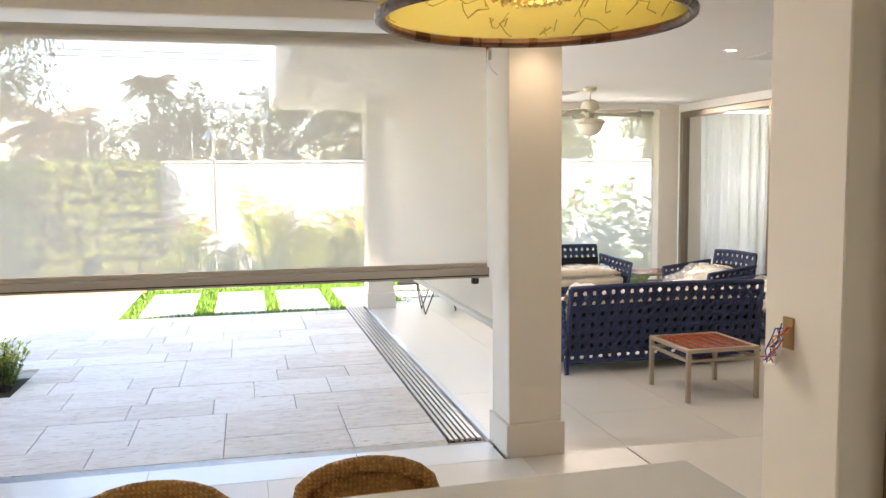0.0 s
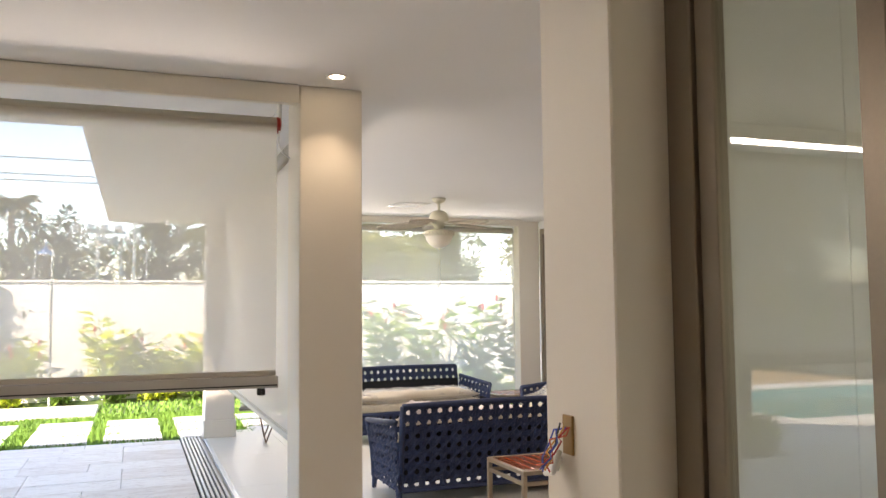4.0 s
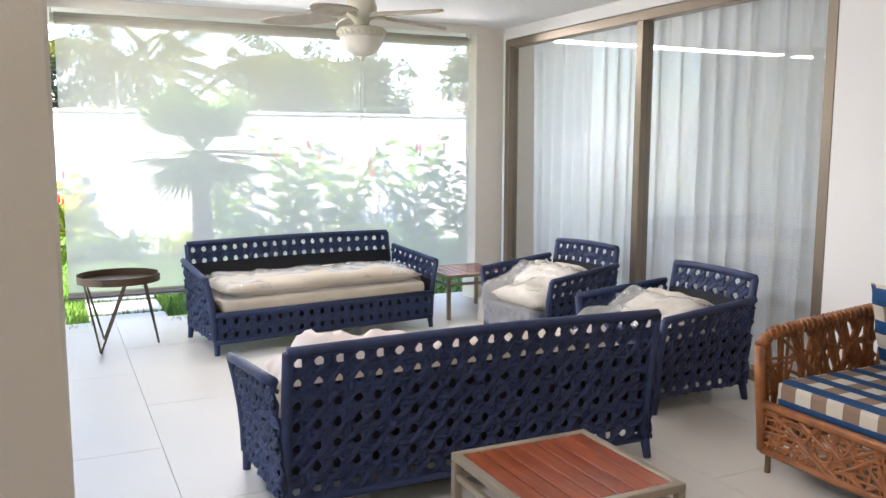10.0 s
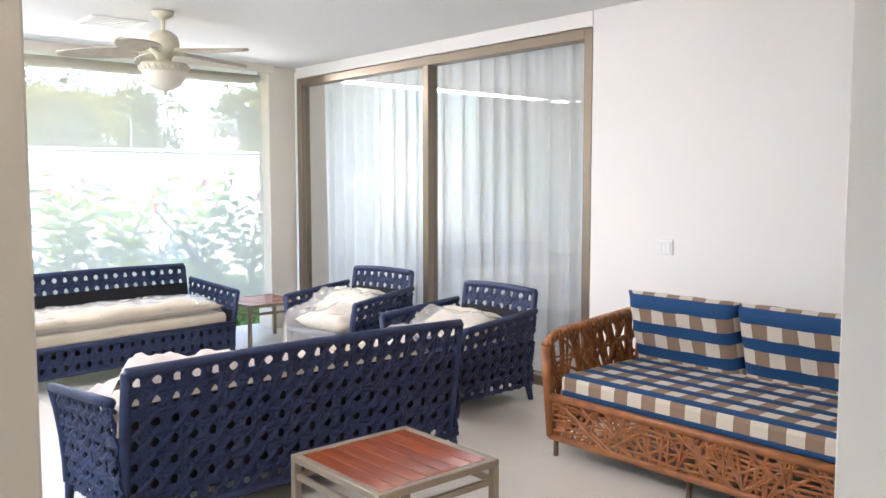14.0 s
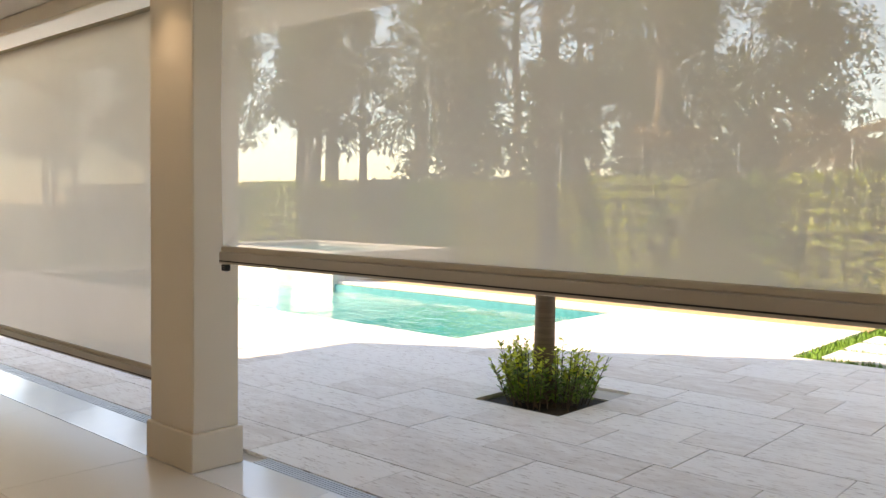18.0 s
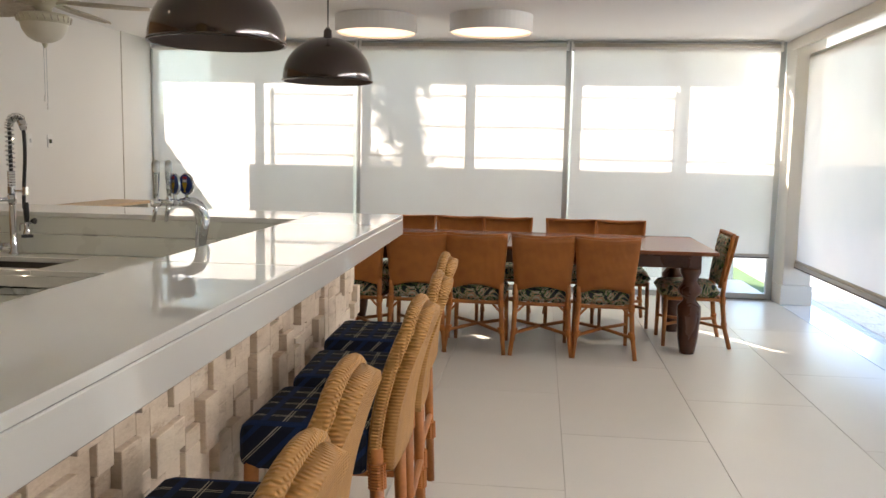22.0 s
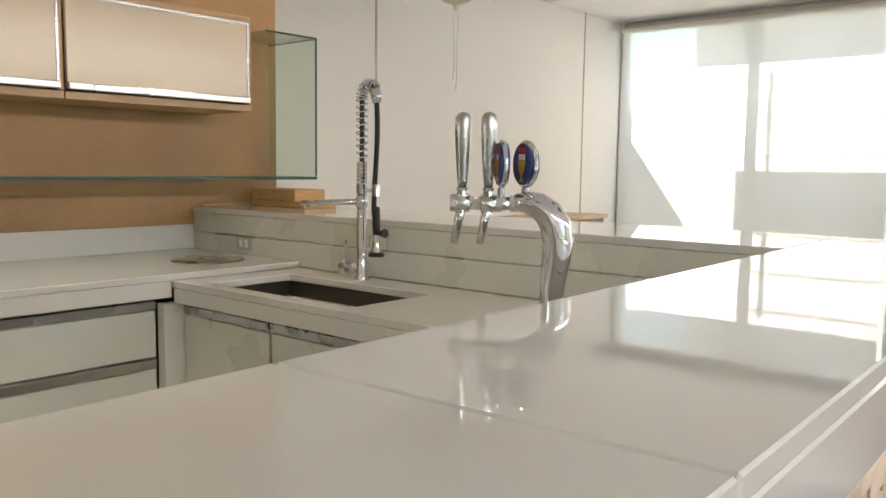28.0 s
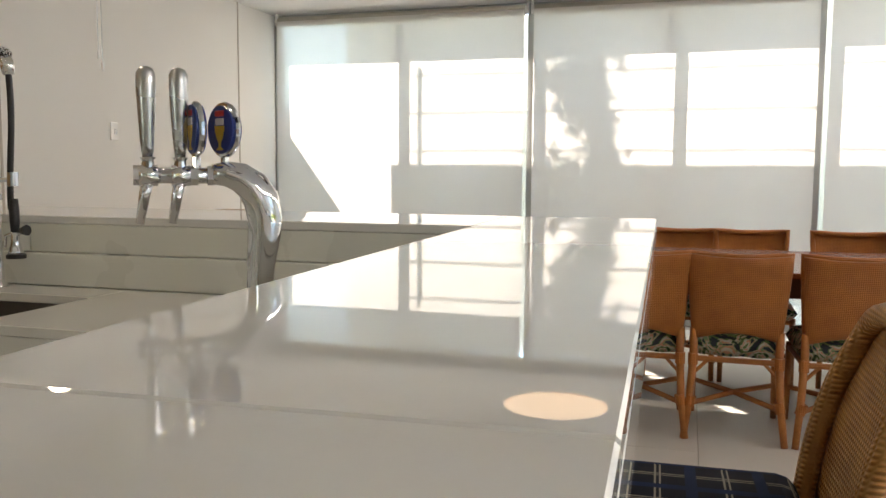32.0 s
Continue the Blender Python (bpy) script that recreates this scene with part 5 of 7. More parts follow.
for k in range(TURNS * 12):
    f = k / (TURNS * 12 - 1) * (len(coil_path) - 1.001)
    p = coil_path[int(f)].lerp(coil_path[int(f) + 1], f % 1)
    tang = (coil_path[int(f) + 1] - coil_path[int(f)]).normalized()
    across = tang.cross(Vector((1, 0, 0))).normalized()
    a = math.tau * k / 12
    coil.append(p + Vector((math.cos(a) * 0.021, 0, 0)) + across * (math.sin(a) * 0.021))
part("coil_spring", tube(coil, 0.0030, 6), CHROME, fa, "open chrome coil spring")
part("spring_end", tube([DROP + Vector((0, -0.012, 1.578)), DROP + Vector((0, -0.002, 1.555)), DROP + Vector((0, 0.001, 1.528))], [0.021, 0.021, 0.016], 14), CHROME, fa, smooth=True)
part("spray_grip", tube([DROP + Vector((0, 0, z)) for z in (1.155, 1.12, 1.085, 1.05)], [0.012, 0.0145, 0.0145, 0.012], 12), BLACK, fa, "black spray handle", smooth=True)
spray = part("spray_head", tube([DROP + Vector((0, 0, z)) for z in (1.052, 1.02, 0.995, 0.985)], [0.0125, 0.0135, 0.020, 0.024], 16), CHROME, fa, smooth=True)
part("spray_rose", tube([DROP + Vector((0, 0, 0.985)), DROP + Vector((0, 0, 0.972))], 0.029, 18), BLACK, spray, "black rubber spray rose")
part("trigger", tube([DROP + Vector((0, 0.008, 1.045)), DROP + Vector((0.002, 0.034, 1.058))], [0.006, 0.006], 8), CHROME, spray)
part("trigger_knob", tube([DROP + Vector((0.002, 0.030, 1.058)), DROP + Vector((0.003, 0.048, 1.060))], [0.012, 0.017], 12), BLACK, spray, "black trigger knob")
part("spray_lever", tube([DROP + Vector((0, -0.006, 1.05)), DROP + Vector((0, -0.036, 1.04)), DROP + Vector((0, -0.040, 1.005))], [0.006, 0.005, 0.004], 8), CHROME, spray)
part("holder_arm", tube([(FX, FY, 1.213), (DROP.x, DROP.y, 1.213)], 0.0075, 8), CHROME, fa)
part("holder_ring", tube([DROP + Vector((0, 0, 1.193)), DROP + Vector((0, 0, 1.236))], 0.0165, 14), CHROME, fa)

# beer tower
bt = thing("beer_tap", "curved chrome beer tower with two tap handles", "beer tap")
TX, TY = -0.36, 2.46
D = Vector((0.61, -0.79, 0))      # the way that the arm bends
base_ = Vector((TX, TY, 0))
cob = [base_ + D * o + Vector((0, 0, z)) for o, z in ((0, 0.88), (0, 0.95), (0, 1.02), (-0.004, 1.09), (-0.010, 1.14), (-0.012, 1.17), (-0.006, 1.198), (0.008, 1.220), (0.028, 1.234), (0.050, 1.239), (0.07, 1.238))]
part("tower", tube(cob, [0.019, 0.019, 0.020, 0.023, 0.027, 0.029, 0.029, 0.027, 0.024, 0.020, 0.016], 22), CHROME, bt, smooth=True)
part("foot", lathe([(0.05, 0.88), (0.05, 0.886), (0.026, 0.90)], 24, at=(TX, TY, 0)), CHROME, bt, smooth=True)
head = base_ + Vector((0, 0, 1.236))
part("manifold", tube([head + D * 0.06, head + D * 0.10, head + D * 0.182], 0.0125, 14), CHROME, bt, smooth=True)
for d_ in (0.072, 0.098, 0.182):
    part("union_nut", tube([head + D * (d_ - 0.006), head + D * (d_ + 0.006)], 0.0155, 6), CHROME, bt, "hexagonal chrome nut")
for k, off in enumerate((0.118, 0.166)):
    p = head + D * off
    tp = part("faucet_body", tube([p - D * 0.014, p + D * 0.014], 0.0165, 14), CHROME, bt, smooth=True)
    part("collar", tube([p + Vector((0, 0, 0.008)), p + Vector((0, 0, 0.022)), p + Vector((0, 0, 0.028))], [0.011, 0.009, 0.012], 12), CHROME, tp)
    part("handle", tube([p + Vector((0, 0, z)) for z in (0.026, 0.045, 0.10, 0.135, 0.155, 0.163, 0.166)], [0.0075, 0.010, 0.0135, 0.015, 0.0145, 0.010, 0.003], 16), STEEL, tp, "brushed steel tap handle", smooth=True)
    part("spout", tube([p + Vector((0, 0, -0.006)), p + D * 0.006 + Vector((0, 0, -0.03)), p + D * 0.014 + Vector((0, 0, -0.075))], [0.0105, 0.0085, 0.0065], 12), CHROME, tp, smooth=True)
BADGE = mat("badge_blue", (0.015, 0.04, 0.22), 0.3, var=0.1, bump=0.0)
GOLD = mat("badge_gold", (0.75, 0.50, 0.06), 0.4, bump=0.0)
RED_P = mat("badge_red", (0.55, 0.03, 0.03), 0.4, bump=0.0)
for off, yaw in ((0.050, -118), (0.094, -133)):
    p = head + D * off + Vector((0, 0, 0.012))
    bd = part("badge", tube([(0, -0.008, 0.06), (0, 0.008, 0.06)], 0.038, 28), BADGE, bt, "round dark blue tap badge", at=Matrix.Translation(p) @ pose(0, 0, 0, 0, 0, yaw))
    for s in (-1, 1):
        gl = bmesh.new()
        rows_ = [[gl.verts.new((e * w_, s * 0.0084 + o, z)) for e, o in ((-1, -0.0012), (1, -0.0012), (1, 0.0012), (-1, 0.0012))] for w_, z in ((0.009, 0.028), (0.008, 0.030), (0.0025, 0.033), (0.003, 0.040), (0.008, 0.047), (0.0125, 0.058), (0.0135, 0.066))]
        for q0, q1 in zip(rows_, rows_[1:]):
            for j in range(4):
                gl.faces.new((q0[j], q0[(j + 1) % 4], q1[(j + 1) % 4], q1[j]))
        gl.faces.new(rows_[0][::-1])
        gl.faces.new(rows_[-1])
        part("glass_mark", gl, GOLD, bd)
        part("foam_mark", box((-0.012, s * 0.0084 - 0.0013, 0.067), (0.012, s * 0.0084 + 0.0013, 0.078), 0.001), WHITE_PLASTIC, bd)
        part("top_mark", box((-0.013, s * 0.0084 - 0.0012, 0.081), (0.013, s * 0.0084 + 0.0012, 0.090), 0.001), RED_P, bd)
    part("rim", tube([(0.039 * math.cos(a), 0, 0.06 + 0.039 * math.sin(a)) for a in [math.tau * k / 28 for k in range(28)]], 0.0055, 8, closed=True), CHROME, bd)
    part("stem", tube([(0, 0, -0.02), (0, 0, 0.017)], 0.007, 10), CHROME, bd)

# ---- lamps ----
LAMP = glow("warm_lamp_disc", (1.0, 0.72, 0.46), DRUM)


def dome(x, y, zb=1.757):
    t = thing("pendant_lamp", "glossy dark bronze dome pendant over the bar", "pendant lamp", group="dome pendants")
    R = 0.20
    prof = [(R, zb), (R * 1.0, zb + 0.012)] + [(R * math.cos(a), zb + 0.012 + R * 0.93 * math.sin(a)) for a in [0.1 + 1.42 * k / 12 for k in range(13)]] + [(0.02, zb + 0.204)]
    part("shade", lathe(prof, 40, at=(x, y, 0)), DOME_OUT, t, smooth=True)
    part("liner", lathe([(r * 0.975, z - 0.004 if r < R * 0.99 else z + 0.001) for r, z in prof], 40, at=(x, y, 0)), DOME_IN, t, "dark bronze inside of the dome", smooth=True)
    part("rim", tube([(x + R * math.cos(a), y + R * math.sin(a), zb + 0.004) for a in [math.tau * k / 40 for k in range(40)]], 0.005, 6, closed=True), DOME_OUT, t)
    part("neck", lathe([(0.02, zb + 0.196), (0.018, zb + 0.226), (0.006, zb + 0.24), (0.0, zb + 0.24)], 14, at=(x, y, 0)), DOME_OUT, t)
    part("cord", tube([(x, y, zb + 0.236), (x, y, HC)], 0.003, 6), DARK, t)
    for dx in (-0.03, 0.03):
        part("wire", tube([(x + dx * 0.3, y, zb + 0.226), (x + dx, y, HC)], 0.0012, 5), STEEL, t)
    part("canopy", lathe([(0.05, HC - 0.025), (0.05, HC)], 20, at=(x, y, 0), cap=True), DOME_OUT, t)
    part("reflector", lathe([(0.0, zb + 0.045), (0.085, zb + 0.045), (0.095, zb + 0.075), (0.05, zb + 0.10), (0.0, zb + 0.1)], 24, at=(x, y, 0)), glow("lamp_lens", (1.0, 0.97, 0.9), 0.12), t, "faceted round lamp lens")
    return t


dome(-0.87, 2.85)
dome(0.40, 2.85)
for x, y in ((-4.55, 2.32), (-4.52, 3.34)):
    dr = thing("ceiling_light", "white drum ceiling light with warm diffuser", "ceiling light", group="drum lights")
    part("drum", lathe([(0.345, 2.50), (0.36, 2.50), (0.36, HC - 0.002), (0.345, HC - 0.002)], 48, at=(x, y, 0)), WHITE_PLASTIC, dr)
    part("diffuser", lathe([(0.0, 2.515), (0.345, 2.515)], 48, at=(x, y, 0)), LAMP, dr, "glowing warm diffuser")


def downlight(x, y, watts=8, cone=95):
    t = thing("downlight", "small recessed white downlight", "downlight", group="recessed downlights")
    part("ring", lathe([(0.035, HC - 0.002), (0.055, HC - 0.006), (0.06, HC - 0.001)], 24, at=(x, y, 0)), WHITE_PLASTIC, t)
    part("lens", lathe([(0.0, HC - 0.003), (0.035, HC - 0.003)], 20, at=(x, y, 0)), glow("downlight_lens", (1.0, 0.86, 0.62), 5.0), t, "lit lens")
    lp = new("downlight_lamp", bpy.data.lights.new("downlight_lamp", "SPOT"))
    lp.data.energy, lp.data.color, lp.data.spot_size, lp.data.spot_blend, lp.data.shadow_soft_size = watts, (1.0, 0.84, 0.64), radians(cone), 0.8, 0.03
    lp.matrix_world = look((x, y, HC - 0.02), (x, y, 0.001))
    return t


for x, y, w_ in ((3.13, 6.05, 2.4), (5.22, 7.52, 2), (-1.22, 6.02, 2.6)):
    downlight(x, y, w_)
for x, y in ((-1.55, 0.25), (-0.4, 0.25), (0.75, 0.25), (-0.35, 1.45), (0.9, 1.45), (2.1, 1.45), (1.9, 0.25)):
    downlight(x, y, KITCHEN, 120)
for x, y in ((5.75, 7.75), (5.1, 10.9), (-2.9, 1.2), (-4.3, 0.6)):
    v = thing("ceiling_vent", "square flush white ceiling vent", "vent", group="ceiling vents")
    part("frame", box((x - 0.2, y - 0.2, HC - 0.008), (x + 0.2, y + 0.2, HC - 0.001), 0.003), WHITE_PLASTIC, v)
    for k in range(6):
        part("slat", box((x - 0.17, y - 0.16 + k * 0.06, HC - 0.012), (x + 0.17, y - 0.14 + k * 0.06, HC - 0.0085)), WHITE_PLASTIC, v)

# fabric drum pendant over the bar end
fp = thing("pendant_lamp", "drum pendant of yellow patterned fabric with a crystal core", "pendant lamp")
PX, PY, PZ, PR = 1.895, 2.79, 1.912, 0.22
SHADE_IN = screen_fabric("yellow_shade_fabric", (0.62, 0.56, 0.22), 0.0, 0.5)
part("shade", lathe([(PR, PZ), (PR * 0.99, PZ + 0.12), (PR * 0.985, PZ + 0.26)], 56, at=(PX, PY, 0)), SHADE_IN, fp, "translucent yellow shade", smooth=True)
part("rim", tube([(PX + PR * math.cos(a), PY + PR * math.sin(a), PZ) for a in [math.tau * k / 56 for k in range(56)]], 0.008, 8, closed=True), DARK_WOOD, fp, "dark brown rim band")
part("rim", tube([(PX + PR * 0.985 * math.cos(a), PY + PR * 0.985 * math.sin(a), PZ + 0.26) for a in [math.tau * k / 56 for k in range(56)]], 0.008, 8, closed=True), DARK_WOOD, fp)
bm = bmesh.new()
for k in range(70):
    a, z = cr.uniform(0, math.tau), PZ + cr.uniform(0.01, 0.24)
    pts = []
    for j in range(7):
        a += cr.uniform(-0.05, 0.12)
        z = min(max(z + cr.uniform(-0.02, 0.02), PZ + 0.01), PZ + 0.25)
        pts.append((PX + (PR - 0.004) * math.cos(a), PY + (PR - 0.004) * math.sin(a), z))
    tube(pts, 0.0012, 4, bm)
tagged(part("fibre_vein_net", bm, mat("shade_fibre", (0.33, 0.29, 0.08), 0.8, bump=0.0), fp, "thin olive fibres in the fabric"), kind="stuff")
CORE = screen_fabric("cream_core_shade", (0.86, 0.80, 0.56), 0.0, 0.6)
part("core_shade", lathe([(0.060, PZ + 0.034), (0.056, PZ + 0.10), (0.048, PZ + 0.2)], 32, at=(PX, PY, 0)), CORE, fp, "cream inner lamp shade", smooth=True)
bm = bmesh.new()
for k in range(260):
    a, r = cr.uniform(0, math.tau), 0.060 * math.sqrt(cr.random())
    z = PZ + 0.026 + cr.uniform(0, 0.012)
    bmesh.ops.create_icosphere(bm, subdivisions=1, radius=cr.uniform(0.0025, 0.005), matrix=Matrix.Translation((PX + r * math.cos(a), PY + r * math.sin(a), z)))
part("bead_cluster", bm, mat("amber_crystal", (0.90, 0.74, 0.36), 0.10, metal=0.6, var=0.2, bump=0.0), fp, "cluster of glittering gold beads")
part("core_diffuser", lathe([(0.0, PZ + 0.045), (0.055, PZ + 0.045)], 24, at=(PX, PY, 0)), glow("warm_diffuser", (1.0, 0.86, 0.5), 0.6), fp, "lit diffuser behind the beads")
part("rod", tube([(PX, PY, PZ + 0.20), (PX, PY, HC)], 0.006, 8), CHROME, fp)
part("bulb", lathe([(0.0, PZ + 0.1), (0.03, PZ + 0.12), (0.03, PZ + 0.16), (0.0, PZ + 0.18)], 14, at=(PX, PY, 0)), glow("warm_bulb", (1.0, 0.85, 0.5), 12.0), fp)


def fan(x, y, turn):
    t = thing("ceiling_fan", "cream ceiling fan with leaf-shaped wicker blades and a light bowl", "ceiling fan", group="ceiling fans")
    part("canopy", lathe([(0.0, HC - 0.002), (0.075, HC - 0.002), (0.07, HC - 0.03), (0.03, HC - 0.055), (0.0, HC - 0.055)], 24, at=(x, y, 0)), FAN_CREAM, t, smooth=True)
    part("rod", tube([(x, y, HC - 0.05), (x, y, 2.50)], 0.014, 10), FAN_CREAM, t)
    part("motor", lathe([(0.0, 2.52), (0.05, 2.515), (0.09, 2.485), (0.105, 2.43), (0.10, 2.385), (0.07, 2.36), (0.05, 2.34), (0.05, 2.315), (0.0, 2.315)], 28, at=(x, y, 0)), FAN_CREAM, t, smooth=True)
    part("light_collar", lathe([(0.05, 2.315), (0.15, 2.30), (0.165, 2.275), (0.155, 2.25), (0.14, 2.24)], 32, at=(x, y, 0)), FAN_CREAM, t, "fretted collar", smooth=True)
    for k in range(24):
        a = math.tau * k / 24
        part("fret", tube([(x + 0.168 * math.cos(a), y + 0.168 * math.sin(a), 2.282), (x + 0.16 * math.cos(a + .09), y + 0.16 * math.sin(a + .09), 2.25)], 0.004, 4), FAN_BLADE, t)
    part("bowl", lathe([(0.145, 2.24), (0.135, 2.20), (0.105, 2.155), (0.06, 2.128), (0.02, 2.118), (0.0, 2.116)], 32, at=(x, y, 0)), FAN_BOWL, t, "frosted glass bowl", smooth=True)
    part("finial", lathe([(0.0, 2.118), (0.018, 2.115), (0.014, 2.10), (0.006, 2.088), (0.0, 2.085)], 12, at=(x, y, 0)), FAN_CREAM, t)
    for k in range(5):
        a = math.tau * k / 5 + turn
        R = Matrix.Translation((x, y, 2.375)) @ Matrix.Rotation(a, 4, "Z") @ Matrix.Rotation(radians(11), 4, "X")

        def blade(u, v):
            r = 0.17 + 0.50 * u
            w = 0.105 * math.sin(math.pi * min(1, 0.16 + 0.80 * u)) ** 0.7
            ridge = 0.006 * abs(math.sin((v * 5) * math.pi))
            return R @ Vector((r, (v - 0.5) * 2 * w, 0.012 * (1 - (2 * v - 1) ** 2) + ridge - 0.03 * u))
        part("blade", sheet(14, 10, blade, thick=0.008), FAN_BLADE, t, "leaf-shaped wicker blade", smooth=True)
        part("blade_arm", tube([R @ Vector((0.08, 0, 0.005)), R @ Vector((0.2, 0, 0.006))], [0.018, 0.01], 8), FAN_CREAM, t)
    for dx, z in ((-0.012, 1.73), (0.014, 1.78)):
        part("pull_chain", tube([(x + dx, y, 2.10), (x + dx, y, z)], 0.0022, 5), STEEL, t)
        part("chain_weight", tube([(x + dx, y, z), (x + dx, y, z - 0.04)], 0.007, 8), WHITE_PLASTIC, t)
    return t


fan(5.23, 10.28, 0.15)
fan(-2.35, 0.57, 0.5)

# open switch box on the pillar
sb = thing("open_switch_box", "opened wall switch with loose coloured wires", "switch box")
part("back_box", box((3.452, 4.30, 1.03), (3.462, 4.36, 1.15), 0.002), mat("brown_box", (0.34, 0.20, 0.06), 0.5), sb, "brown recessed box")
sr = random.Random(4)
for k, c in enumerate(((0.6, 0.1, 0.03), (0.03, 0.06, 0.4), (0.02, 0.02, 0.02), (0.65, 0.3, 0.05), (0.03, 0.06, 0.4), (0.5, 0.02, 0.02))):
    pts = [Vector((3.45 - 0.02 * sr.random() - 0.015 * j, 4.33 + sr.uniform(-.035, .035), 1.12 - 0.025 * j + sr.uniform(-.01, .01))) for j in range(6)]
    part("wire", tube(pts, 0.003, 5), mat("wire_colour", c, 0.4, bump=0.0), sb)
part("plate", box((-0.05, -0.008, -0.04), (0.05, 0.008, 0.04), 0.005), WHITE_PLASTIC, sb, "hanging white switch plate", at=pose(3.42, 4.37, 1.00, 22, 12, 78))
part("plate_module", box((-0.03, -0.02, -0.022), (0.03, -0.006, 0.022), 0.003), WHITE_PLASTIC, sb, at=pose(3.42, 4.37, 1.00, 22, 12, 78))
ls = thing("light_switch", "white triple light switch on the lounge wall", "switch")
part("plate", box((7.39, 7.70, 1.04), (7.3995, 7.82, 1.14), 0.004), WHITE_PLASTIC, ls)
for k in range(3):
    part("rocker", box((7.384, 7.715 + k * 0.031, 1.06), (7.391, 7.742 + k * 0.031, 1.12), 0.002), WHITE_PLASTIC, ls)

# curtain and room behind the sliding door
cu = thing("curtain", "floor-length white voile curtain in soft folds", "curtain")
crv = random.Random(6)


def fold(u, v):
    y = 8.40 + (12.0 - 8.40) * u - 0.25 * max(0, u - 0.9) * v * 4
    return Vector((7.64 + (0.035 + 0.02 * v) * math.sin(u * 118 + 1.4 * math.sin(u * 21)) + 0.012 * math.sin(u * 260), y, 2.50 - 2.47 * v))


part("cloth", sheet(420, 10, fold), CURTAIN, cu, smooth=True)
part("track", box((7.60, 8.37, 2.50), (7.68, 12.1, 2.53), 0.004), WHITE_PLASTIC, cu)
cbn = thing("cabinet", "low grey cabinet in the inner room", "cabinet")
part("body", box((8.6, 10.6, 0.0), (9.2, 12.3, 0.85), 0.006), mat("grey_cabinet", (0.30, 0.28, 0.26), 0.4, var=0.05), cbn)
part("top", box((8.57, 10.58, 0.85), (9.22, 12.32, 0.89), 0.004), DARK_WOOD, cbn)


# ---- furniture ----
def ribbon(bm, pts, normals, w, t):
    """A flat woven strand along points."""
    prev = None
    k = len(pts)
    for i, (p, nn) in enumerate(zip(pts, normals)):
        d = (pts[min(i + 1, k - 1)] - pts[max(i - 1, 0)]).normalized()
        s = d.cross(nn).normalized() * w / 2
        ring = [bm.verts.new(q) for q in (p - s, p - s * 0.72 + nn * t, p + s * 0.72 + nn * t, p + s, p - nn * t)]
        if prev:
            for j in range(5):
                bm.faces.new((prev[j], prev[(j + 1) % 5], ring[(j + 1) % 5], ring[j]))
        prev = ring


def weave(fn, U, V, s=0.086, w=0.0275, t=0.0070, bm=None):
    """Cane webbing with eight-sided holes over a panel U x V metres; fn(a, b) in metres -> place."""
    bm = bm or bmesh.new()

    def place(a, b, off):
        a, b = min(max(a, 0), U), min(max(b, 0), V)
        e = 0.004
        p = fn(a, b)
        nn = (fn(min(a + e, U), b) - fn(max(a - e, 0), b)).cross(fn(a, min(b + e, V)) - fn(a, max(b - e, 0))).normalized()
        return p + nn * off, nn

    def strand(a0, b0, a1, b1, base, phase):
        ln = math.hypot(a1 - a0, b1 - b0)
        n = max(2, int(ln / (s * 0.5)))
        ps = [place(a0 + (a1 - a0) * i / n, b0 + (b1 - b0) * i / n, base + 0.0062 * math.cos(math.pi * (i + phase))) for i in range(n + 1)]
        ribbon(bm, [p for p, _ in ps], [q for _, q in ps], w, t)
    nu, nv = round(U / s), round(V / s)
    su, sv = U / nu, V / nv
    for k in range(nv + 1):
        for o in (-0.0125, 0.0125):
            b = k * sv + o
            if 0 <= b <= V:
                strand(0, b, U, b, 0.0, k)
    for k in range(nu + 1):
        for o in (-0.0125, 0.0125):
            a = k * su + o
            if 0 <= a <= U:
                strand(a, 0, a, V, 0.001, k + 1)
    for k in range(-nv, nu + nv + 1):
        c = (k + 0.5) * su
        q = su / sv
        lo, hi = max(0, -c / q), min(V, (U - c) / q)
        if hi - lo > 0.03:
            strand(c + lo * q, lo, c + hi * q, hi, 0.005, k)
        lo, hi = max(0, (c - U) / q), min(V, c / q)
        if hi - lo > 0.03:
            strand(c - lo * q, lo, c - hi * q, hi, -0.004, k + 1)
    return bm


def pillow(w, d, h, m=None, bm=None, power=4.0, uv=True, puff=0.0, seed=0, wr=0.0):
    """A soft cushion w x d x h centred at its base."""
    m = m or Matrix()
    bm = bm or bmesh.new()
    layer = bm.loops.layers.uv.verify()
    n = 16
    for side in (1, -1):
        grid = []
        for i in range(n + 1):
            row = []
            for j in range(n + 1):
                a, b = -1 + 2 * i / n, -1 + 2 * j / n
                e = max(0.0, (1 - abs(a) ** power) * (1 - abs(b) ** power)) ** 0.45
                wob = wr * noise.noise(Vector((a * 3 + seed, b * 3, seed * 1.7))) if wr else 0
                row.append((bm.verts.new(m @ Vector((a * w / 2, b * d / 2, h / 2 + side * (h / 2 * e + puff * e) + wob * e))), a * w / 2, b * d / 2))
            grid.append(row)
        for i in range(n):
            for j in range(n):
                q = [grid[i][j], grid[i + 1][j], grid[i + 1][j + 1], grid[i][j + 1]]
                f = bm.faces.new([v for v, _, _ in (q if side > 0 else q[::-1])])
                for lp in f.loops:
                    for v, a, b in q:
                        if v is lp.vert:
                            lp[layer].uv = (a, b)
    bmesh.ops.remove_doubles(bm, verts=bm.verts, dist=0.0008)
    return bm


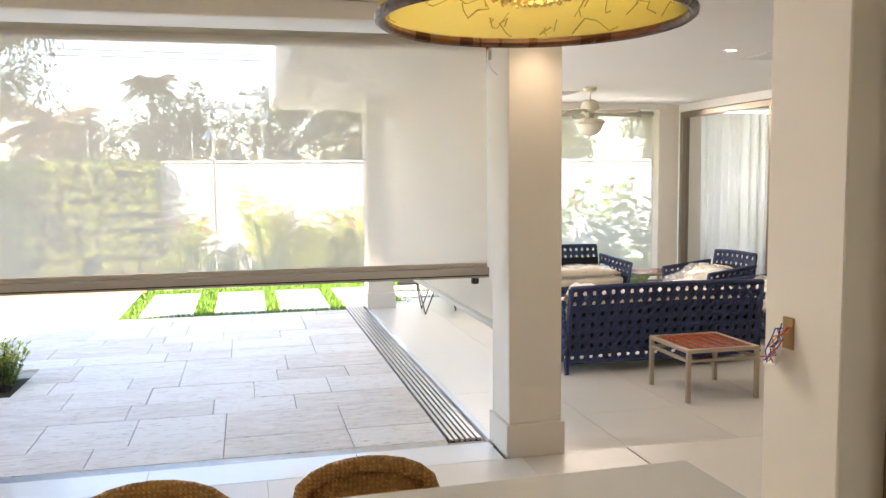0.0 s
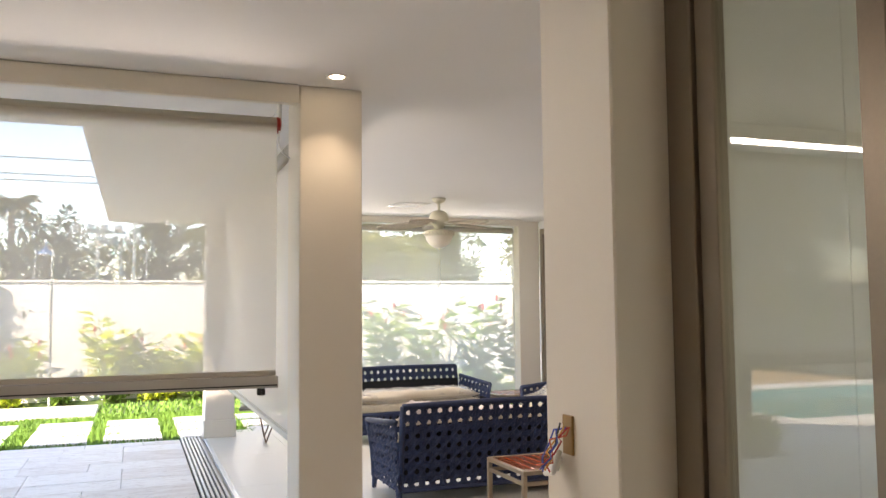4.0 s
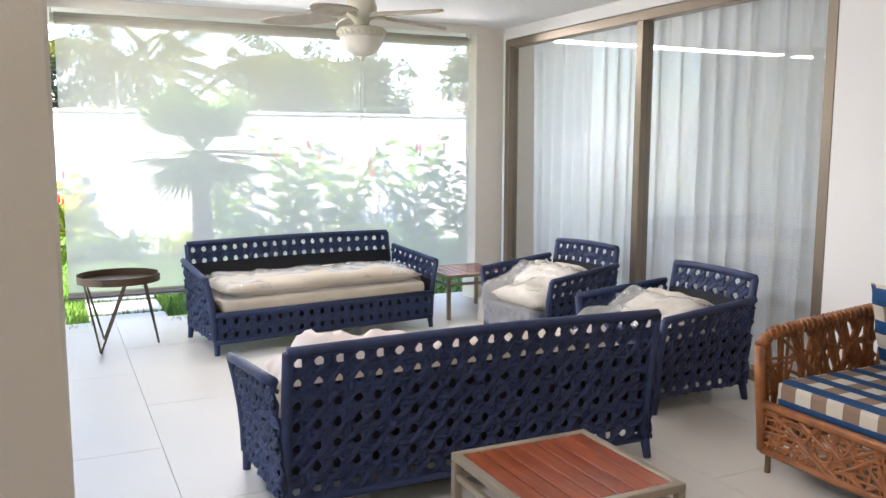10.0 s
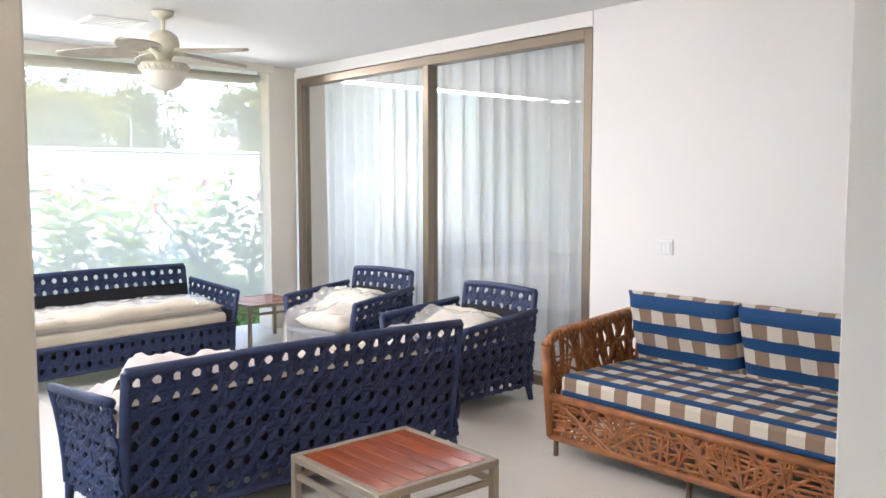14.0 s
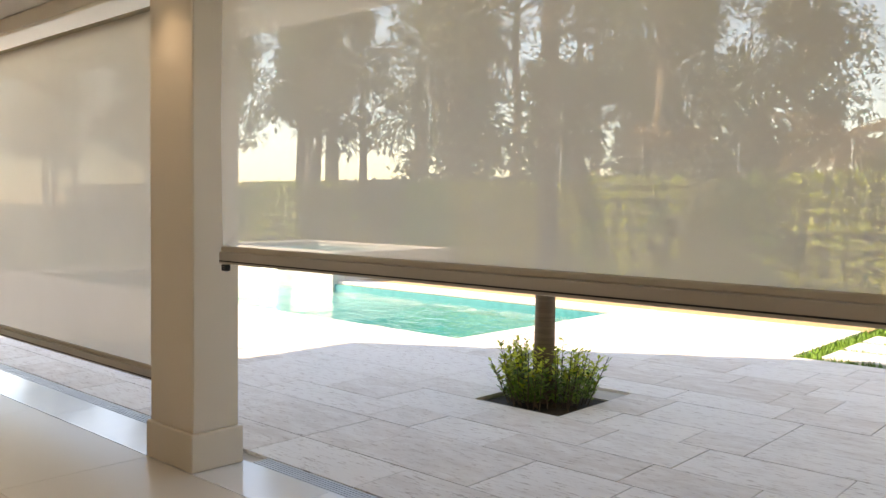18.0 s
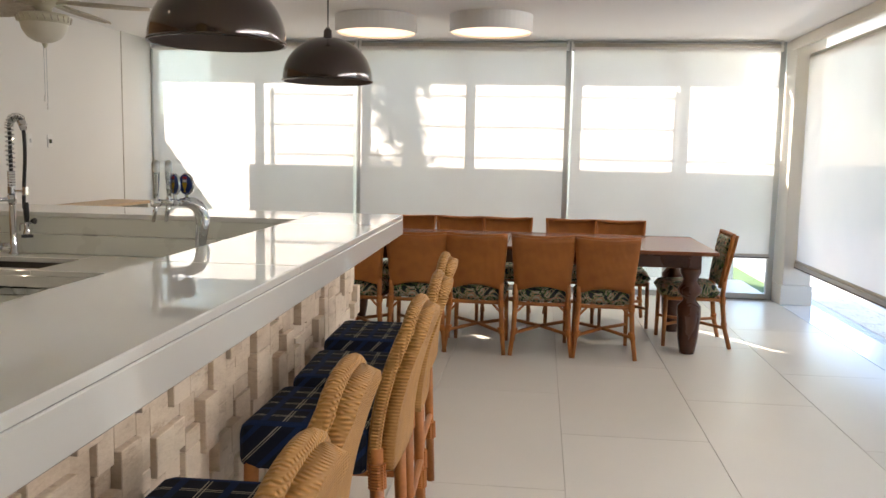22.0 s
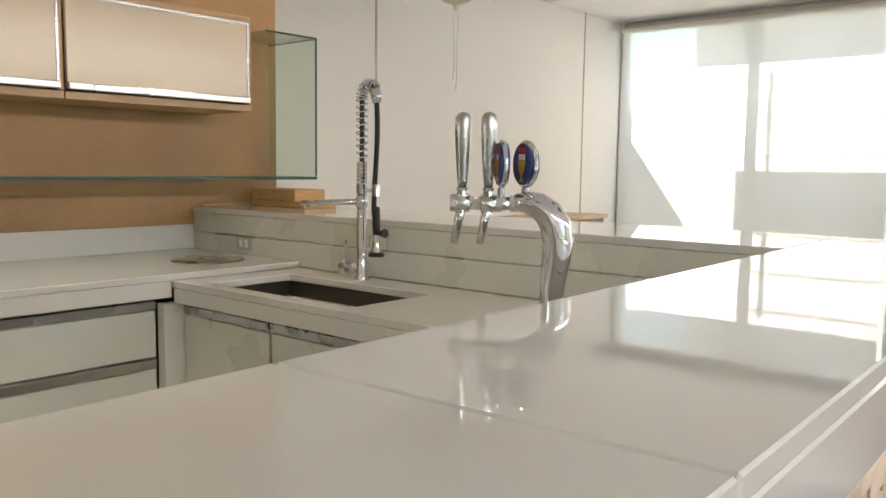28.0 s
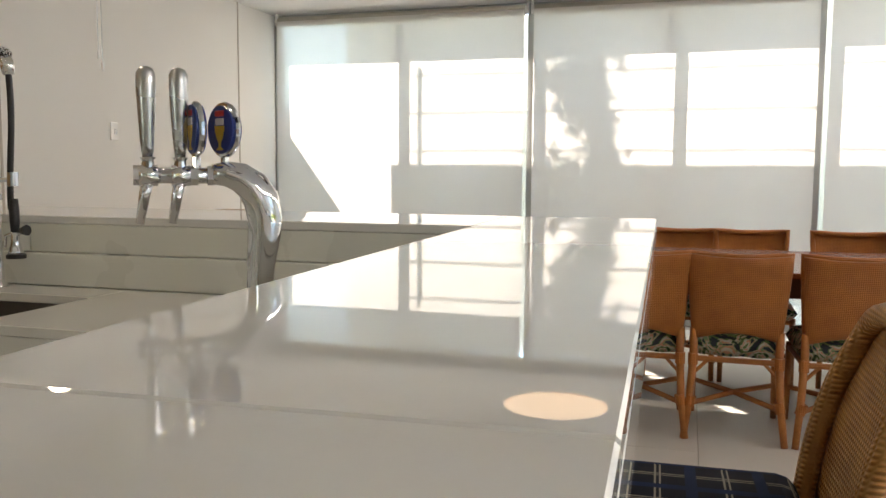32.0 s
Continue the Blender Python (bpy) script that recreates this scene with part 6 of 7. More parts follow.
def uv_box(lo, hi, bevel, along, bm=None, seg=3):
    """A bevelled block whose pattern wraps over its long edges."""
    bm = box(lo, hi, bevel, bm, seg)
    layer = bm.loops.layers.uv.verify()
    o = 1 - along
    for f in bm.faces:
        for lp in f.loops:
            c = lp.vert.co
            lp[layer].uv = (c[along], c[o] + c.z * (1 if o == 0 else -1))
    return bm


FILM = bpy.data.materials.new("clear_plastic_film")
FILM.use_nodes = True
fn_, fl_ = FILM.node_tree.nodes, FILM.node_tree.links
fn_.clear()
fo = fn_.new("ShaderNodeOutputMaterial")
ft, fg, fd = fn_.new("ShaderNodeBsdfTransparent"), fn_.new("ShaderNodeBsdfGlossy"), fn_.new("ShaderNodeBsdfDiffuse")
fg.inputs["Roughness"].default_value = 0.12
fd.inputs[0].default_value = (0.85, 0.83, 0.78, 1)
f1, f2 = fn_.new("ShaderNodeMixShader"), fn_.new("ShaderNodeMixShader")
ff, fw_ = fn_.new("ShaderNodeLayerWeight"), fn_.new("ShaderNodeMath")
ff.inputs[0].default_value = 0.5
fw_.operation, fw_.inputs[1].default_value = "POWER", 3.0
fl_.new(ff.outputs["Facing"], fw_.inputs[0])
fl_.new(fw_.outputs[0], f1.inputs[0])
fl_.new(ft.outputs[0], f1.inputs[1])
fl_.new(fg.outputs[0], f1.inputs[2])
f2.inputs[0].default_value = 0.22
fl_.new(f1.outputs[0], f2.inputs[1])
fl_.new(fd.outputs[0], f2.inputs[2])
fl_.new(f2.outputs[0], fo.inputs["Surface"])


def drape(w, d, z, amp, seed, drop=0.1, n=(36, 20), m=None, base=lambda a, b: 0.0):
    """A wrinkled loose cover over a cushion, hanging a little over its edges."""
    m = m or Matrix()

    def at(u, v):
        a, b = (u - 0.5) * w, (v - 0.5) * d
        eu, ev = max(0, abs(u - 0.5) * 2 - 0.88) / 0.12, max(0, abs(v - 0.5) * 2 - 0.82) / 0.18
        p = Vector((a * 5 + seed, b * 5, seed))
        cr_ = abs(noise.noise(p)) + 0.5 * abs(noise.noise(p * 2.3)) + 0.25 * abs(noise.noise(p * 5.1))
        q = max(eu, ev)
        return m @ Vector((a * (1 - 0.03 * q), b * (1 - 0.03 * q), z + base(u, v) + amp * cr_ - drop * q * q))
    return sheet(n[0], n[1], at)


# near-black sheets inside the rope seats paint the shade in the weave's holes
WEAVE_SHADE = mat("weave_shade", (0.012, 0.013, 0.018), 0.85, var=0.2, bump=0.2)


def rope_seat(name, label, category, L, at, group, sofa=True):
    """A woven rope sofa or armchair; local front is -y, L metres long."""
    t = thing(name, label, category, at, group)
    h, D = L / 2, 0.74
    yb, yf = 0.33, -0.36

    def back(a, b):
        z = 0.10 + b
        return Vector((-h + 0.05 + a, yb + 0.075 * (b / 0.64) ** 1.5, z + 0.012 * math.sin(math.pi * a / (L - 0.1))))
    tagged(part("woven_back", weave(back, L - 0.1, 0.64), BLUE_ROPE, t), kind="stuff")
    part("back_shade", sheet(10, 6, lambda u, v: back(u * (L - 0.1), 0.05 + 0.44 * v) + Vector((0, -0.022, 0)), thick=0.006), WEAVE_SHADE, t, "near-black sheet that paints the shade behind the weave")

    for sd_ in (-1, 1):
        def arm(a, b, sd_=sd_):
            f = a / 0.70
            top = 0.62 - 0.06 * f
            zz = 0.10 + b / 0.5 * (top - 0.10)
            y = yb + 0.03 - a
            return Vector((sd_ * (h - 0.03 + 0.055 * (b / 0.5) ** 2 * (0.5 + 0.5 * f)), y, zz))
        tagged(part("woven_arm", weave(arm, 0.70, 0.5), BLUE_ROPE, t), kind="stuff")
        part("arm_shade", sheet(6, 6, lambda u, v: arm(u * 0.70, 0.05 + 0.28 * v) + Vector((-0.02 * sd_, 0, 0)), thick=0.006), WEAVE_SHADE, t, "near-black sheet that paints the shade behind the weave")
        part("arm_rail", tube([arm(a, 0.5) for a in (0, 0.15, 0.3, 0.45, 0.6, 0.7)], 0.022, 10), BLUE_ROPE, t, smooth=True)
        part("arm_front_post", tube([arm(0.70, b) for b in (0, 0.12, 0.25, 0.38, 0.5)], 0.022, 10), BLUE_ROPE, t, smooth=True)
        part("back_post", tube([back(0 if sd_ < 0 else L - 0.1, b) for b in (0, 0.2, 0.4, 0.64)], 0.022, 10), BLUE_ROPE, t, smooth=True)
        for y, lean in ((yf + 0.03, -0.02), (yb - 0.01, 0.03)):
            part("leg", tube([(sd_ * (h - 0.04), y, 0.13), (sd_ * (h - 0.035), y + lean, 0.0)], [0.026, 0.019], 10), BLUE_ROPE, t)
    tagged(part("woven_front", weave(lambda a, b: Vector((-h + 0.05 + a, yf, 0.10 + b)), L - 0.1, 0.20), BLUE_ROPE, t), kind="stuff")
    part("front_shade", box((-h + 0.06, yf + 0.018, 0.11), (h - 0.06, yf + 0.024, 0.274)), WEAVE_SHADE, t, "near-black sheet that paints the shade behind the weave")
    part("top_rail", tube([back(a * (L - 0.1), 0.64) for a in [k / 12 for k in range(13)]], 0.024, 10), BLUE_ROPE, t, smooth=True)
    part("front_rail", tube([(-h + 0.03, yf, 0.30), (h - 0.03, yf, 0.30)], 0.02, 10), BLUE_ROPE, t, smooth=True)
    part("bottom_rail", tube([(-h + 0.03, yf, 0.10), (h - 0.03, yf, 0.10)], 0.018, 10), BLUE_ROPE, t, smooth=True)
    part("back_bottom_rail", tube([(-h + 0.04, yb, 0.10), (h - 0.04, yb, 0.10)], 0.018, 10), BLUE_ROPE, t, smooth=True)
    part("seat_deck", box((-h + 0.06, yf + 0.02, 0.275), (h - 0.06, yb - 0.02, 0.295)), DARK, t, "dark seat webbing")
    return t


LG = "navy rope lounge set"
S1 = pose(5.0, 8.44, 0, 0, 0, 180)
S2 = pose(5.21, 11.45, 0, 0, 0, 7)
C1 = pose(6.78, 10.36, 0, 0, 0, -80)
C2 = pose(6.72, 8.96, 0, 0, 0, -90)
rope_seat("lounge_sofa", "navy woven rope sofa with its back to the bar", "sofa", 1.90, S1, LG)
rope_seat("lounge_sofa", "navy woven rope sofa in front of the garden blind", "sofa", 1.90, S2, LG)
rope_seat("armchair", "navy woven rope armchair beside the sliding door", "armchair", 0.76, C1, LG)
rope_seat("armchair", "navy woven rope armchair turned to the sofa", "armchair", 0.80, C2, LG)

KNIT = mat("cream_knit_cushion", (0.62, 0.56, 0.46), 0.85, col2=(0.44, 0.39, 0.31), scale=26, bump=0.6, fine=90)
sc = thing("seat_cushion", "long cream sofa cushion wrapped in clear plastic", "cushion", S2)
part("cushion", uv_box((-0.86, -0.36, 0.298), (0.86, 0.28, 0.40), 0.035, 0), CREAM, sc)
part("back_cushion", pillow(1.70, 0.60, 0.13, Matrix.Translation((0, -0.03, 0.39)), wr=0.03, seed=2, power=5), CREAM, sc, smooth=True)
part("plastic_cover", drape(1.78, 0.72, 0.47, 0.05, 1.0, 0.16, base=lambda u, v: 0.05 * math.exp(-((v - 0.5) / 0.3) ** 2)), FILM, sc, "wrinkled clear plastic film", smooth=True)
sc1 = thing("seat_cushion", "cream sofa cushion under a pale dust sheet", "cushion", S1)
part("cushion", uv_box((-0.84, -0.36, 0.298), (0.84, 0.28, 0.42), 0.035, 0), CREAM, sc1)
part("back_cushion", pillow(1.6, 0.26, 0.22, Matrix.Translation((0, 0.16, 0.42)), wr=0.03, seed=5), CREAM, sc1, smooth=True)
part("dust_sheet", drape(1.70, 0.62, 0.50, 0.085, 4.0, 0.07, (60, 30), m=Matrix.Translation((0, -0.03, 0)), base=lambda u, v: (0.10 + 0.09 * u) * math.exp(-((v - 0.78) / 0.25) ** 2) + 0.04 * math.exp(-((u - 0.9) / 0.16) ** 2)), DUST_SHEET, sc1, "crumpled pale pink dust sheet", smooth=True)
for M_, sd_ in ((C1, 7), (C2, 9)):
    ccn = thing("seat_cushion", "cream patterned armchair cushion in clear plastic", "cushion", M_, "armchair cushions")
    part("cushion", pillow(0.62, 0.62, 0.16, Matrix.Translation((0, -0.02, 0.298)), wr=0.02, seed=sd_), KNIT, ccn, smooth=True)
    part("back_cushion", pillow(0.56, 0.34, 0.20, Matrix.Translation((0, 0.06, 0.40)) @ pose(0, 0, 0, 28, 0, 6), wr=0.03, seed=sd_ + 1), KNIT, ccn, smooth=True)
    part("plastic_cover", drape(0.68, 0.80, 0.46, 0.07, sd_ * 1.0, 0.30, (26, 26), m=Matrix.Translation((0, -0.08, 0)), base=lambda u, v: 0.13 * math.exp(-((v - 0.6) / 0.22) ** 2)), FILM, ccn, "wrinkled clear plastic film", smooth=True)


def side_table(at, label):
    t = thing("side_table", label, "side table", at, "slatted side tables")
    w, H_ = 0.60, 0.40
    for sx in (0, 1):
        for sy in (0, 1):
            x, y = sx * (w - 0.032), sy * (w - 0.032)
            part("leg", box((x, y, 0), (x + 0.032, y + 0.032, H_ - 0.03), 0.003), TAUPE, t)
    for lo, hi in (((0, 0), (w, 0.032)), ((0, w - 0.032), (w, w)), ((0, 0.032), (0.032, w - 0.032)), ((w - 0.032, 0.032), (w, w - 0.032))):
        part("top_frame", box((*lo, H_ - 0.029), (*hi, H_), 0.003), TAUPE, t)
    for lo, hi in (((0.033, 0.006), (w - 0.033, 0.026)), ((0.033, w - 0.026), (w - 0.033, w - 0.006)), ((0.006, 0.033), (0.026, w - 0.033)), ((w - 0.026, 0.033), (w - 0.006, w - 0.033))):
        part("apron_rail", box((*lo, H_ - 0.10), (*hi, H_ - 0.075), 0.002), TAUPE, t)
    sl = (w - 0.068) / 7
    for k in range(7):
        x = 0.034 + k * sl
        part("slat", box((x + 0.0038, 0.034, H_ - 0.022), (x + sl - 0.0038, w - 0.034, H_ - 0.002), 0.003), RED_WOOD, t, "red-brown hardwood slat")
    return t


side_table(pose(4.61, 7.04, 0, 0, 0, 0), "red slatted wooden side table on a taupe metal frame")
side_table(pose(6.40, 11.38, 0, 0, 0, 0), "red slatted wooden side table beside the garden blind")

# round tray table
rt = thing("tray_table", "round brown tray table on thin hairpin legs", "side table", pose(3.74, 11.62, 0))
BROWN_METAL = mat("brown_metal", (0.14, 0.085, 0.05), 0.4, metal=0.4, var=0.1, bump=0.05)
part("tray", lathe([(0.0, 0.505), (0.29, 0.505), (0.29, 0.51), (0.0, 0.515)], 48), BROWN_METAL, rt, smooth=False)
for a0, a1 in ((0.2, 2.9), (3.35, 6.05)):
    bm = bmesh.new()
    n = 24
    prof = []
    for k in range(n + 1):
        a = a0 + (a1 - a0) * k / n
        prof.append([bm.verts.new((r * math.cos(a), r * math.sin(a), z)) for r, z in ((0.292, 0.505), (0.30, 0.505), (0.30, 0.56), (0.292, 0.56))])
    for p, q in zip(prof, prof[1:]):
        for j in range(4):
            bm.faces.new((p[j], p[(j + 1) % 4], q[(j + 1) % 4], q[j]))
    bm.faces.new(prof[0][::-1])
    bm.faces.new(prof[-1])
    part("rim", bm, BROWN_METAL, rt, "raised rim with a handle gap")
for k in range(3):
    a = -2.2 + math.tau * k / 3
    f = Vector((0.27 * math.cos(a), 0.27 * math.sin(a), 0.006))
    for o in (-0.75, 0.75):
        part("leg", tube([f, (0.25 * math.cos(a + o), 0.25 * math.sin(a + o), 0.505)], 0.008, 8), BROWN_METAL, rt)

# checked rattan sofa
PS = thing("rattan_sofa", "brown rattan sofa with blue and taupe checked cushions", "sofa", pose(7.36, 7.72, 0))
PL = 2.12        # runs along -y; x from the wall outwards is negative
rr_ = random.Random(17)


def rattan_panel(fn, U, V, n, bm=None, r=0.009):
    """Loose crossing rattan canes in all directions over a panel."""
    bm = bm or bmesh.new()
    for k in range(n):
        a, b = rr_.uniform(0, U), 0.0
        ang = rr_.choice((-1.0, -0.55, -0.25, 0.0, 0.25, 0.55, 1.0)) + rr_.uniform(-.12, .12)
        pts = []
        for j in range(6):
            f = j / 5
            aa = a + math.tan(ang) * V * f
            if 0 <= aa <= U:
                pts.append(fn(aa, V * f) + Vector((rr_.uniform(-.006, .006),) * 3))
        if len(pts) > 2:
            tube(pts, r, 6, bm)
    for b in (0.25, 0.5, 0.75):
        for o in (-0.012, 0.012):
            tube([fn(U * j / 14, V * b + o + 0.008 * math.sin(j * 2.1)) + Vector((rr_.uniform(-.006, .006),) * 3) for j in range(15)], r * 0.9, 6, bm)
    return bm


tagged(part("woven_front", rattan_panel(lambda a, b: Vector((-1.07, -a, 0.11 + b)), PL, 0.22, 120), RATTAN, PS, "open woven rattan apron"), kind="stuff")
for y in (0.0, -PL):
    s = 1 if y == 0 else -1

    def armp(a, b, y=y, s=s):
        top = 0.70 - 0.05 * a - 0.05 * max(0.0, (a - 0.86) / 0.14) ** 2
        return Vector((-0.12 - a * 0.95, y + 0.05 * s * (b / 0.55) + 0.06 * s * (1 - a), 0.11 + b / 0.55 * (top - 0.11)))
    tagged(part("woven_arm", rattan_panel(armp, 1.0, 0.55, 95), RATTAN, PS, "open woven rattan arm"), kind="stuff")
    part("arm_rail", tube([armp(a, 0.55) for a in (0, 0.2, 0.4, 0.6, 0.8, 0.88, 0.93, 0.97, 1.0)], 0.026, 10), RATTAN, PS, smooth=True)
    for k in range(26):
        p = armp(0.02 + 0.038 * k, 0.55)
        part("binding", tube([p + Vector((0.012 * math.cos(q), 0.031 * math.cos(q), 0.031 * math.sin(q))) for q in [math.tau * j / 10 for j in range(10)]], 0.006, 5, closed=True), RATTAN, PS)
    part("front_post", tube([armp(1.0, b) for b in (0, 0.18, 0.36, 0.55)], 0.026, 10), RATTAN, PS, smooth=True)
part("front_rail", tube([(-1.07, 0, 0.33), (-1.07, -PL, 0.33)], 0.022, 10), RATTAN, PS, smooth=True)
part("bottom_rail", tube([(-1.07, 0, 0.11), (-1.07, -PL, 0.11)], 0.02, 10), RATTAN, PS, smooth=True)
tagged(part("woven_back", rattan_panel(lambda a, b: Vector((-0.10 - 0.0 * b, -a, 0.11 + b)), PL, 0.58, 90), RATTAN, PS), kind="stuff")
part("deck", box((-1.05, -PL + 0.03, 0.31), (-0.12, -0.03, 0.33)), DARK, PS)
for x in (-1.05, -0.14):
    for y in (-0.02, -0.85, -1.55, -PL + 0.02):
        part("leg", tube([(x, y, 0.11), (x, y, 0.0)], 0.014, 8), BROWN_METAL, PS, "short dark metal leg")
WHT, TAU, BLU, BLD = (0.70, 0.63, 0.52), (0.30, 0.205, 0.145), (0.020, 0.075, 0.19), (0.015, 0.05, 0.14)
CHK = checks("blue_taupe_check", ((0, 0.0, 0.5, TAU), (1, 0.0, 0.46, BLU)), WHT, (0.165, 0.150))
part("seat_cushion", uv_box((-1.06, -PL + 0.04, 0.335), (-0.13, -0.05, 0.46), 0.03, 1), CHK, PS, "checked seat cushion")
for k in range(3):
    m_ = Matrix.Translation((-0.27, -0.36 - k * 0.70, 0.44)) @ pose(0, 0, 0, 0, 0, 90) @ pose(0, 0, 0, 74, 0, 0) @ Matrix.Translation((0, 0.21, -0.08))
    part("back_cushion", pillow(0.71, 0.46, 0.15, m_, wr=0.012, seed=k + 3, power=9), CHK, PS, "checked back cushion with piped edges", smooth=True)


# ---- dining ----
FLORAL = bpy.data.materials.new("tropical_print_cloth")
FLORAL.use_nodes = True
fn2, fl2 = FLORAL.node_tree.nodes, FLORAL.node_tree.links
fp2 = fn2["Principled BSDF"]
fp2.inputs["Roughness"].default_value = 0.85
ftc = fn2.new("ShaderNodeTexCoord")
fnz = fn2.new("ShaderNodeTexNoise")
fnz.inputs["Scale"].default_value, fnz.inputs["Detail"].default_value, fnz.inputs["Distortion"].default_value = 9.0, 2, 2.6
frp = fn2.new("ShaderNodeValToRGB")
frp.color_ramp.interpolation = "CONSTANT"
cols = ((0.0, (0.02, 0.025, 0.03)), (0.40, (0.10, 0.15, 0.05)), (0.47, (0.42, 0.40, 0.30)), (0.53, (0.50, 0.22, 0.14)), (0.57, (0.20, 0.26, 0.12)), (0.63, (0.03, 0.04, 0.05)))
el = frp.color_ramp.elements
el[0].position, el[0].color = cols[0][0], (*cols[0][1], 1)
el[1].position, el[1].color = cols[1][0], (*cols[1][1], 1)
for p_, c_ in cols[2:]:
    e_ = el.new(p_)
    e_.color = (*c_, 1)
fl2.new(ftc.outputs["Object"], fnz.inputs["Vector"])
fl2.new(fnz.outputs[0], frp.inputs[0])
fl2.new(frp.outputs[0], fp2.inputs["Base Color"])


def weave_relief(m, su, sv):
    """Adds the basket relief of fine cane to a material, with darker hollows."""
    n, l = m.node_tree.nodes, m.node_tree.links
    p = n["Principled BSDF"]
    tc = n.new("ShaderNodeTexCoord")
    out_ = []
    for direction, sc_ in (("X", su), ("Z", sv)):
        w = n.new("ShaderNodeTexWave")
        w.bands_direction, w.inputs["Scale"].default_value, w.inputs["Distortion"].default_value = direction, sc_, 0.6
        l.new(tc.outputs["Object"], w.inputs["Vector"])
        out_.append(w)
    mx = n.new("ShaderNodeMath")
    mx.operation = "MULTIPLY"
    l.new(out_[0].outputs[1], mx.inputs[0])
    l.new(out_[1].outputs[1], mx.inputs[1])
    bp = n.new("ShaderNodeBump")
    bp.inputs["Strength"].default_value, bp.inputs["Distance"].default_value = 0.8, 0.006
    l.new(mx.outputs[0], bp.inputs["Height"])
    l.new(bp.outputs[0], p.inputs["Normal"])
    # hollows of the same pattern, multiplied darker into the base colour
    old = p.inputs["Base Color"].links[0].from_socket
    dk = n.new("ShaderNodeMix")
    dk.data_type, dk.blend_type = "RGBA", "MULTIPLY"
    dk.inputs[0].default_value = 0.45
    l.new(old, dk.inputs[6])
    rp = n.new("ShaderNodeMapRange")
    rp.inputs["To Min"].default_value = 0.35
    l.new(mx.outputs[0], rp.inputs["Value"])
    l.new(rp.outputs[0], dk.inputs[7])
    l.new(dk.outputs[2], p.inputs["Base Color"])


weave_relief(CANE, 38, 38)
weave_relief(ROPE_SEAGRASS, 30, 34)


def dining_chair(at, label, group="dining chairs"):
    """Cane chair, local front -y."""
    t = thing("dining_chair", label, "chair", at, group)

    def back(u, v):
        c = 1 - (2 * u - 1) ** 2
        w = 0.185 + 0.034 * v
        z = 0.475 + 0.405 * v + 0.045 * c * (1 - v) ** 2 - 0.014 * c * v ** 3
        return Vector(((u - 0.5) * 2 * w, 0.215 + 0.075 * v + 0.03 * c, z))
    part("backrest", sheet(14, 12, back, thick=0.026), CANE, t, "curved woven cane backrest", smooth=True)
    rim = [back(0, v / 6) for v in range(7)] + [back(u / 8, 1) for u in range(1, 9)] + [back(1, 1 - v / 6) for v in range(1, 7)] + [back(1 - u / 8, 0) for u in range(1, 8)]
    part("back_edge", tube([p + Vector((0, -0.012, 0)) for p in rim], 0.0155, 8, closed=True), CANE, t, smooth=True)
    for s in (-1, 1):
        part("rear_leg", tube([(s * 0.19, 0.235, 0.52), (s * 0.188, 0.225, 0.40), (s * 0.20, 0.245, 0.18), (s * 0.222, 0.29, 0.0)], [0.018, 0.019, 0.018, 0.016], 10), CANE_LEG, t, smooth=True)
        part("front_leg", tube([(s * 0.195, -0.20, 0.40), (s * 0.20, -0.205, 0.0)], [0.018, 0.015], 10), CANE_LEG, t, smooth=True)
        part("stretcher", tube([(s * 0.205, 0.252, 0.16), (0, 0.02, 0.175), (-s * 0.195, -0.20, 0.17)], 0.013, 8), CANE_LEG, t)
        part("side_rail", tube([(s * 0.19, 0.225, 0.375), (s * 0.195, -0.20, 0.375)], 0.014, 8), CANE_LEG, t)
        for z0, z1, y in ((0.40, 0.345, 0.228), (0.20, 0.15, 0.246)):
            part("leg_binding", tube([(s * 0.19, y, z0), (s * (0.19 if z0 > 0.3 else 0.203), y, z1)], 0.0235, 10), CANE, t)
        part("corner_brace", tube([(s * 0.19, 0.228, 0.30), (s * 0.12, 0.228, 0.375)], 0.009, 6), CANE_LEG, t)
    for y in (0.225, -0.20):
        part("cross_rail", tube([(-0.19, y, 0.375), (0.19, y, 0.375)], 0.014, 8), CANE_LEG, t)
    part("seat", pillow(0.43, 0.45, 0.12, Matrix.Translation((0, -0.02, 0.375)), power=8, wr=0.006, seed=3), FLORAL, t, "seat pad in a dark tropical leaf print", smooth=True)
    return t


CHX = -3.40
ch0 = dining_chair(pose(CHX, 4.30, 0, 0, 0, -90), "honey cane dining chair with a leaf-print seat")
for y, a in ((3.84, 1.5), (3.37, -2), (2.92, 1), (2.46, -1)):
    copy_thing(ch0, pose(CHX, y, 0, 0, 0, -90 + a))
for y, a in ((4.54, 1), (4.09, -1.5), (3.53, 2), (3.09, 0), (2.62, -2)):
    copy_thing(ch0, pose(-4.50, y, 0, 0, 0, 90 + a))
hc = dining_chair(pose(-3.86, 5.0, 0, 0, 0, 0), "honey cane dining chair with a leaf-print back at the table end")
part("back_cover", pillow(0.36, 0.38, 0.05, Matrix.Translation((0, 0.245, 0.67)) @ pose(0, 0, 0, 81, 0, 0) @ Matrix.Translation((0, 0, -0.01)), power=8, wr=0.0), FLORAL, hc, "leaf-print back pad", smooth=True)

